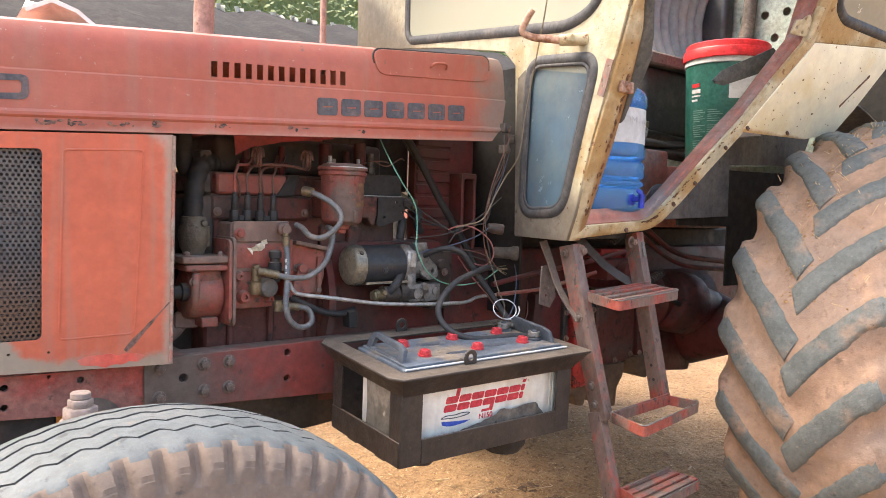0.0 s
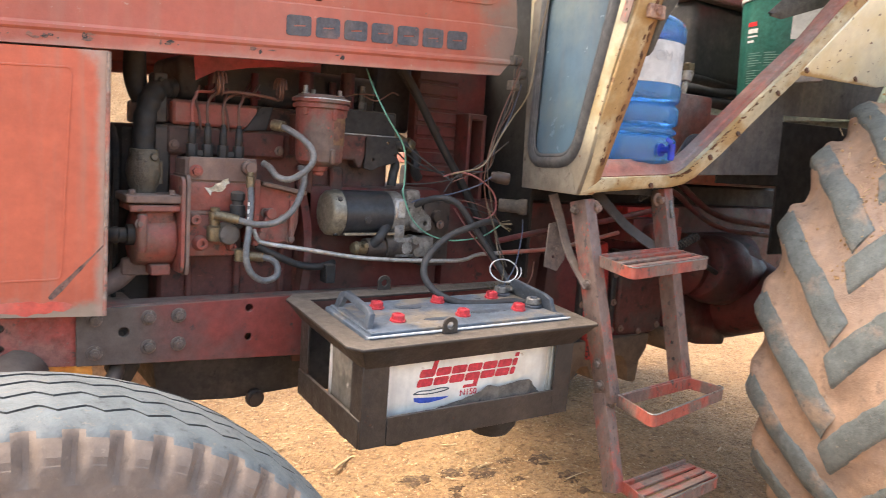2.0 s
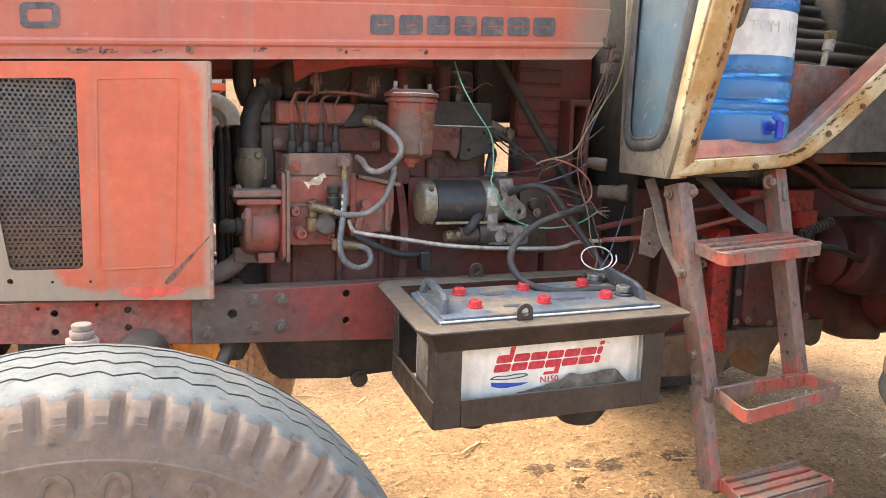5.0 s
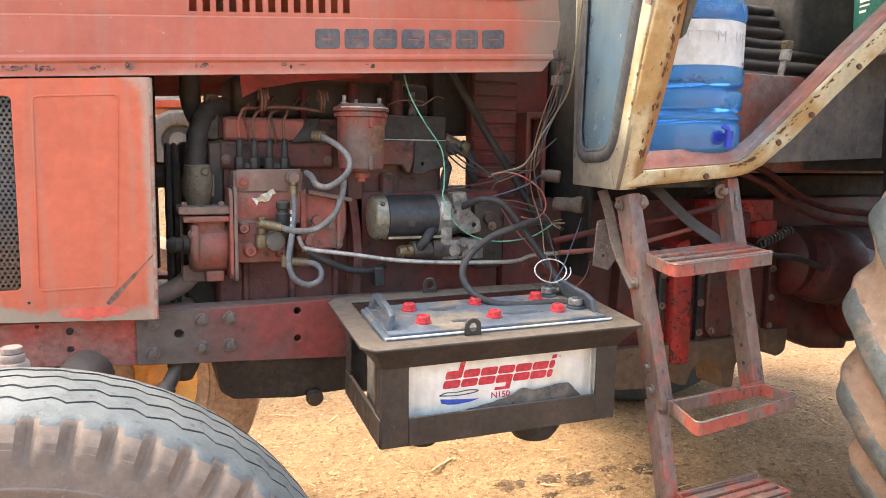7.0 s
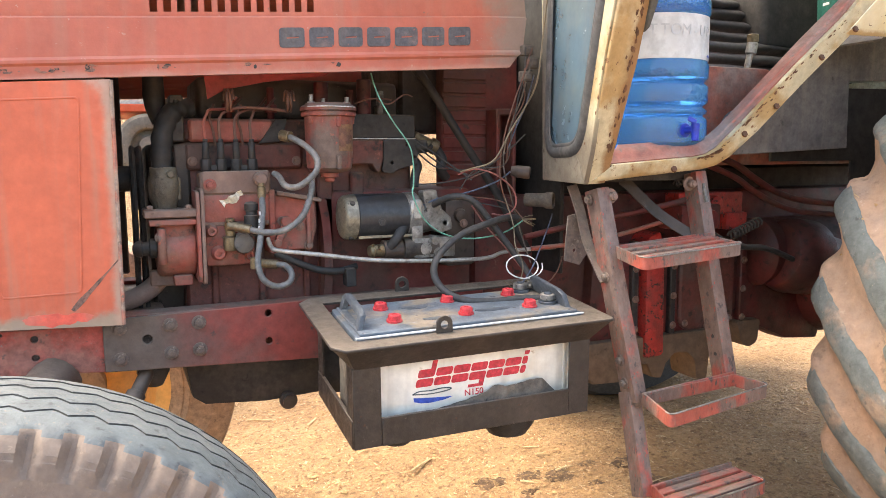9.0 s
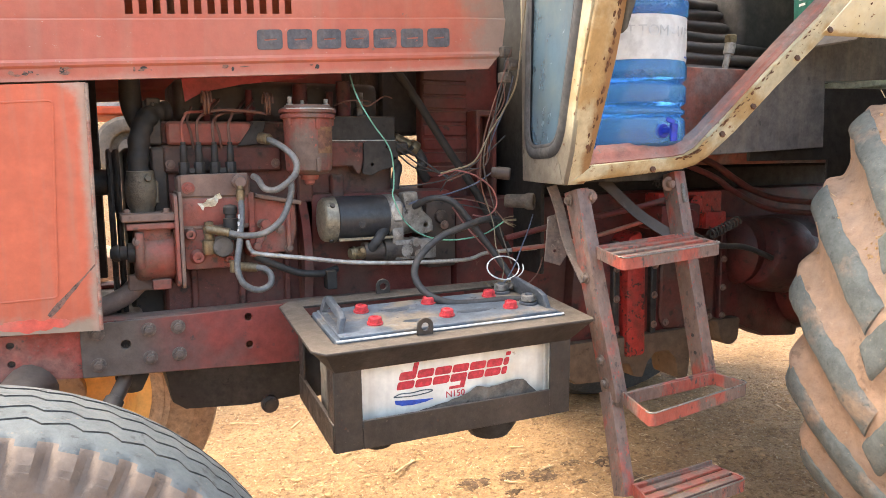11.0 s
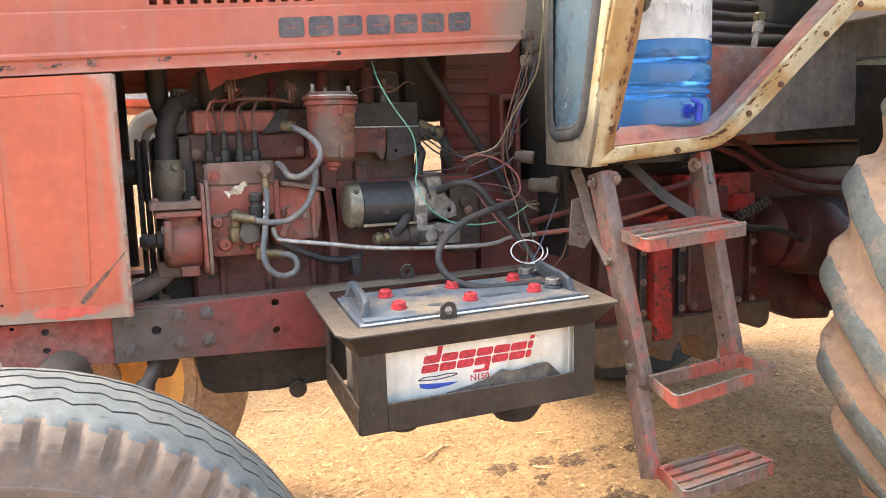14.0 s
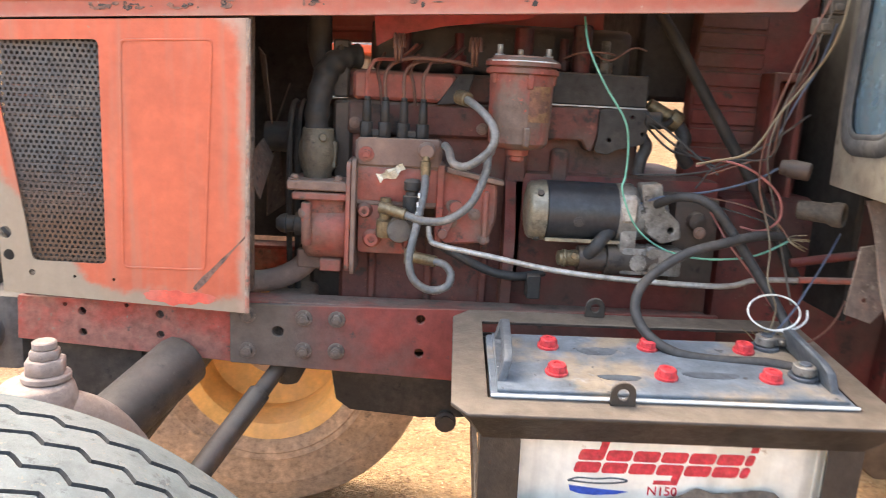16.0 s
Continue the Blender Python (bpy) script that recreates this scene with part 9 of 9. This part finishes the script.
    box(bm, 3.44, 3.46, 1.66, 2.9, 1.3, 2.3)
    # second dark plate, added to fill the view behind the fender
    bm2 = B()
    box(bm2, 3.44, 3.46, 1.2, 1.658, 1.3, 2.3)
    part("rear_skirt", bm2, M_DEEP, tractor, "dark plate added to fill the view behind the fender", bevel=0.002)
    part("cab_rear_wall", bm, M_GUARD, tractor, "grey-green cab rear wall", bevel=0.002)
    # dark mudguard plates
    bm = B()
    plate(bm, [(2.00, 1.19), (2.06, 1.205), (2.525, 1.224), (2.515, 1.396), (3.0, 1.42), (3.1, 1.60), (2.45, 1.52), (2.35, 1.45), (2.24, 1.34), (2.10, 1.21)], [], lambda u, v: (u, 1.535 - 0.02 * (v - 1.2), v), (0, 0.006, 0))
    mg = part("mudguard", bm, M_PLATE, tractor, "dusty dark steel mudguard plate", bevel=0.001)
    bm = B()
    rows = [[(2.945 + 0.86 * math.cos(a), y, 0.80 + 0.86 * math.sin(a)) for y in (1.375, 1.45, 1.54)] for a in (radians(128 - 5 * i) for i in range(16))]
    grid(bm, rows)
    solid(bm, 0.005)
    part("mudguard_arch", bm, M_PLATE, mg, "dark curved mudguard")


M_GUARD = surf("pale_green_grey_paint", (0.38, 0.46, 0.39), (0.30, 0.34, 0.28), (0.18, 0.16, 0.12), 8.0, 30.0, (0.46, 0.66), (0.64, 0.72))
M_RUST = surf("brown_rust", (0.10, 0.045, 0.022), (0.17, 0.075, 0.035), (0.04, 0.022, 0.015), 30.0, 90.0, (0.45, 0.6), (0.6, 0.7), bump=0.4)
M_RUSTPAINT = surf("rusty_pinkish_paint", (0.38, 0.24, 0.17), (0.22, 0.10, 0.06), (0.10, 0.05, 0.03), 25.0, 70.0, (0.45, 0.6), (0.6, 0.7), bump=0.3)
# Mostly opaque pale colour paints the sky's brightness onto the dusty glass
M_WINDSHIELD = clear("sky_pale_dusty_windshield", (0.36, 0.37, 0.30), 0.15, 1.45, 0.12)
cab()


def seat_rail():
    bm = B()
    box(bm, 2.78, 3.36, 2.06, 2.20, 1.842, 1.897)
    return bm


def cab_inside():
    # seat
    seat = thing("driver_seat", (3.05, 2.35, 1.445), "grey ribbed vinyl driver seat with black cushion", "seat")
    bm = B()
    n = 7
    rows = []
    for i in range(n * 6 + 1):
        x = 2.86 + 0.46 * i / (n * 6)
        b = 0.026 * abs(math.sin(math.pi * i / 6)) ** 0.7
        rows.append([(x, 2.14 - b + 0.05 * math.sin(v * 3), 1.895 + 0.36 * v) for v in (0, 0.2, 0.4, 0.6, 0.8, 1.0)])
    grid(bm, rows)
    solid(bm, 0.06)
    part("backrest", bm, M_SEAT, seat, "grey ribbed backrest", smooth=60)
    bm = B()
    box(bm, 2.80, 3.35, 2.10, 2.55, 1.56, 1.85)
    part("seat_frame", seat_rail(), M_RAILDARK, seat, "red-brown seat frame", bevel=0.008)
    part("cushion", bm, M_INNER, seat, "black cushion", bevel=0.03, segments=3)
    bm = B()
    box(bm, 3.31, 3.39, 2.06, 2.2, 1.90, 2.25)
    part("side_bolster", bm, M_INNER, seat, "black side bolster", bevel=0.025, segments=3)
    # folded black cover over the gearbox hump
    cover = thing("black_cover", (2.7, 2.1, 1.445), "black vinyl cover lying in loose folds on the gearbox hump", "cover")
    for k in range(7):
        bm = B()
        rows = []
        z0 = 1.455 + 0.042 * k
        for i in range(33):
            x = 2.20 + 1.0 * i / 32
            w = noise.noise(Vector((x * 4, k * 1.7, 0)))
            rows.append([(x, 2.03 + 0.03 * k + 0.03 * w + 0.035 * (1 - math.sin(math.pi * v)), z0 + 0.045 * v + 0.012 * noise.noise(Vector((x * 5, k * 2.1, 4)))) for v in (0, 0.2, 0.4, 0.6, 0.8, 1.0)])
        grid(bm, rows)
        solid(bm, 0.01)
        part("fold", bm, M_INNER, cover, smooth=60)
    # lever with chrome socket
    lever = thing("hand_lever", (2.585, 1.95, 1.445), "short chrome hand lever on the gearbox hump", "lever")
    bm = B()
    cyl(bm, (2.575, 1.95, 1.44), (2.600, 1.953, 1.525), 0.010, seg=14)
    cyl(bm, (2.600, 1.953, 1.52), (2.608, 1.953, 1.555), 0.017, seg=16)
    part("socket", bm, M_STEEL, lever, "chrome socket", bevel=0.002)
    bm = B()
    box(bm, 2.592, 2.622, 1.94, 1.966, 1.555, 1.582)
    part("brass_nut", bm, M_BRASS, lever, bevel=0.003)
    # pale perforated guard behind
    bm = B()
    holes = [circle(1.72 + 0.10 * i + (0.05 if j % 2 else 0), 1.70 + 0.105 * j, 0.019, 12) for i in range(12) for j in range(6)]
    plate(bm, [(1.66, 1.45), (2.95, 1.45), (2.95, 2.295), (1.66, 2.295)], holes, lambda u, v: (3.40, u, v), (0.004, 0, 0))
    part("perforated_guard", bm, M_GUARD, tractor, "pale greenish perforated metal guard", smooth=20)
    bm = B()
    sweep(bm, curve([(3.30, 1.98, 1.75), (3.33, 1.98, 1.95), (3.36, 1.975, 2.08), (3.37, 1.97, 2.25)]), 0.03, 12)
    cl = part("wrapped_pole", bm, M_CLOTH, None)
    tagged(cl, "pole wrapped in dark grey cloth behind the seat", "pole")


cab_inside()


def water_jug():
    jug = thing("water_jug", (1.932, 1.605, 1.222), "blue translucent water bottle with white label and blue tap", "water bottle")
    c = Vector((1.932, 1.605, 1.222))
    prof = [(0.0, 0.0), (0.0, 0.10), (0.006, 0.122), (0.018, 0.130), (0.066, 0.130), (0.072, 0.127), (0.077, 0.119), (0.082, 0.127), (0.087, 0.129), (0.092, 0.127), (0.098, 0.118), (0.104, 0.127), (0.109, 0.130), (0.142, 0.130), (0.147, 0.127), (0.153, 0.119), (0.159, 0.127), (0.164, 0.130), (0.190, 0.130), (0.196, 0.127), (0.200, 0.126), (0.300, 0.126), (0.304, 0.127), (0.308, 0.130), (0.335, 0.130), (0.352, 0.122), (0.366, 0.10), (0.374, 0.07), (0.377, 0.045), (0.388, 0.040), (0.40, 0.038), (0.402, 0.0)]
    bm = B()
    turned(bm, c, c + Vector((0, 0, 1)), prof, 48)
    bottle = part("bottle", bm, M_JUG, jug, "blue ribbed translucent plastic", smooth=50)
    bm = B()
    rows = []
    for i in range(41):
        a = radians(-20 - 190 * i / 40)
        rows.append([c + Vector((0.1275 * math.cos(a), 0.1275 * math.sin(a), z)) for z in (0.201, 0.299)])
    grid(bm, rows)
    solid(bm, 0.0008)
    lab = part("label", bm, M_WHITE, jug, "white paper label", smooth=60)
    # faint grey words on the label, bent round the bottle
    for ch, k in zip("BOTTOM-UP", range(9)):
        me = glyph(ch, 0.034, 0.0003, M_FAINT, "label_letter")
        a = radians(-152 + 11.5 * k)
        piece("label_letter", me, lab, Matrix.Translation(c + Vector((0.1288 * math.cos(a), 0.1288 * math.sin(a), 0.262))) @ Matrix.Rotation(a + math.pi / 2, 4, "Z") @ FACE, "faint grey printed letter")
    bm = B()
    rows = []
    rnd = random.Random(1)
    for i in range(13):
        a = radians(-60 + 2.2 * i)
        rows.append([c + Vector((0.1286 * math.cos(a), 0.1286 * math.sin(a), z)) for z in (0.208, 0.2095 + 0.004 * rnd.random())])
    grid(bm, rows)
    part("blue_print", bm, M_LOGOBLUE, lab, "small blue printed marks", smooth=0)
    # tap
    p = Vector((1.926, 1.478, 1.264))
    bm = B()
    cyl(bm, p + Vector((0, 0.012, 0)), p + Vector((0, -0.004, 0)), 0.016, seg=20)
    cyl(bm, p + Vector((0, 0, 0)), p + Vector((0.004, -0.030, 0.002)), 0.008, seg=16)
    tap = part("tap", bm, M_TAP, jug, "deep blue plastic tap", bevel=0.0015)
    bm = B()
    cyl(bm, p + Vector((0.004, -0.030, 0.015)), p + Vector((0.004, -0.030, -0.024)), 0.0095, 0.0078, seg=16)
    bar(bm, p + Vector((0.006, -0.030, 0.017)), p + Vector((-0.014, -0.026, 0.026)), 0.011, 0.005, (0, -1, 0))
    part("spout", bm, M_TAP, tap, bevel=0.0015)


water_jug()


def oil_pail():
    c = Vector((3.00, 1.85, 1.447))
    pail = thing("oil_pail", tuple(c), "dark green plastic oil pail with bright red lid", "pail")
    bm = B()
    turned(bm, c, c + Vector((0, 0, 1)), [(0, 0), (0, 0.142), (0.006, 0.147), (0.34, 0.159), (0.385, 0.161), (0.385, 0.0)], 44)
    body = part("body", bm, M_GREEN, pail, "dark green printed body", smooth=40)
    bm = B()
    turned(bm, c + Vector((0, 0, 0.375)), c + Vector((0, 0, 1)), [(0, 0.161), (0.002, 0.165), (0.016, 0.165), (0.018, 0.1625), (0.03, 0.1625), (0.032, 0.162)], 44)
    part("collar", bm, M_WHITE, pail, "pale rim band", smooth=40)
    bm = B()
    turned(bm, c + Vector((0, 0, 0.397)), c + Vector((0, 0, 1)), [(0, 0.167), (0.002, 0.172), (0.035, 0.172), (0.04, 0.169), (0.041, 0.165), (0.062, 0.162), (0.066, 0.157), (0.066, 0.12), (0.058, 0.11), (0.058, 0)], 44)
    part("lid", bm, M_LIDRED, pail, "bright red lid", smooth=40)

    def patch(a0, a1, z0, z1, mat, name, label, r=0.0012):
        bm = B()
        rows = []
        for i in range(9):
            a = radians(a0 + (a1 - a0) * i / 8)
            rows.append([c + Vector(((0.147 + 0.012 * z / 0.334 + r) * math.cos(a), (0.147 + 0.012 * z / 0.334 + r) * math.sin(a), z)) for z in (z0, (z0 + z1) / 2, z1)])
        grid(bm, rows)
        part(name, bm, mat, body, label, smooth=60)
    # the side that faces the open door looks towards -x and -y
    a = -205
    patch(a + 2, a + 17, 0.285, 0.300, M_LIDRED, "logo_bar", "red printed bar")
    patch(a + 2, a + 19, 0.262, 0.277, M_WHITE, "logo_bar", "white printed bar")
    patch(a + 2, a + 19, 0.248, 0.254, M_WHITE, "logo_bar", "white printed bar")
    patch(a + 2, a + 14, 0.230, 0.238, M_WHITE, "logo_bar", "white printed bar")
    for k in range(20):
        if k in (6, 13):
            continue
        for b in (6, 31):
            patch(a + b, a + b + 22 - 4 * ((k + b) % 3), 0.03 + 0.0085 * k, 0.0325 + 0.0085 * k, M_PRINT, "text_bar", "small pale printed bar")
    patch(a + 60, a + 112, 0.235, 0.345, M_WHITE, "white_panel", "white printed panel")


oil_pail()


def sandal():
    """A black shoe lying behind the jug."""
    s = thing("black_shoe", (2.16, 1.60, 1.222), "black grooved rubber shoe lying on the cab floor", "shoe")
    bm = B()
    turned(bm, (2.215, 1.62, 1.245), (2.135, 1.53, 1.285), [(0, 0.0), (0.002, 0.026), (0.04, 0.034), (0.10, 0.033), (0.13, 0.028), (0.13, 0.024), (0.09, 0.022), (0.09, 0)], 18)
    part("upper", bm, M_INNER, s, "black rubber upper", smooth=40)
    bm = B()
    for k in range(6):
        q = Vector((2.210, 1.615, 1.245)).lerp(Vector((2.140, 1.535, 1.282)), k / 5)
        turned(bm, q, q + Vector((-0.08, -0.09, 0.04)), [(0, 0.035), (0.003, 0.037), (0.006, 0.035)], 18)
    part("grooves", bm, M_INNER, s, smooth=40)


sandal()


def strap():
    """The dark strip of old seal hanging off the door frame in front of the pail."""
    bm = B()
    upper = [(2.251, 1.45, 1.633), (2.3, 1.45, 1.67), (2.343, 1.43, 1.694), (2.387, 1.41, 1.717), (2.416, 1.39, 1.732), (2.452, 1.37, 1.752)]
    lower = [(2.26, 1.45, 1.629), (2.307, 1.45, 1.628), (2.371, 1.43, 1.651), (2.442, 1.41, 1.678), (2.449, 1.39, 1.688), (2.483, 1.37, 1.722)]
    rows = []
    for a, b in zip(upper, lower):
        a, b = Vector(a), Vector(b)
        rows.append([a, (a + b) / 2 + Vector((0, -0.006, 0)), b])
    grid(bm, rows)
    solid(bm, 0.006)
    tagged(part("seal_strip", bm, M_STRAP, None, smooth=50), "dark grey strip of old rubber seal hanging off the door frame", "seal")


strap()


def stacks():
    """Exhaust stack and thin pipe above the hood."""
    bm = B()
    cyl(bm, (0.925, 2.10, 1.55), (0.935, 2.10, 2.3), 0.026, seg=20)
    part("exhaust_stack", bm, M_PINK, tractor, "rusty pinkish exhaust stack")
    bm = B()
    cyl(bm, (1.278, 2.10, 1.60), (1.28, 2.10, 2.2), 0.009, seg=10)
    part("air_pipe", bm, M_PINK, tractor)
    bm = B()
    rows = [[(0.50 + 0.05 * i + 0.01 * math.sin(j), 2.0 + 0.05 * j, 1.62 + 0.03 * math.sin(i * 1.3 + j)) for j in range(4)] for i in range(4)]
    grid(bm, rows)
    solid(bm, 0.01)
    tagged(part("cloth", bm, M_BATTERY, None, smooth=60), "tan rag lying on top of the hood", "rag")


stacks()
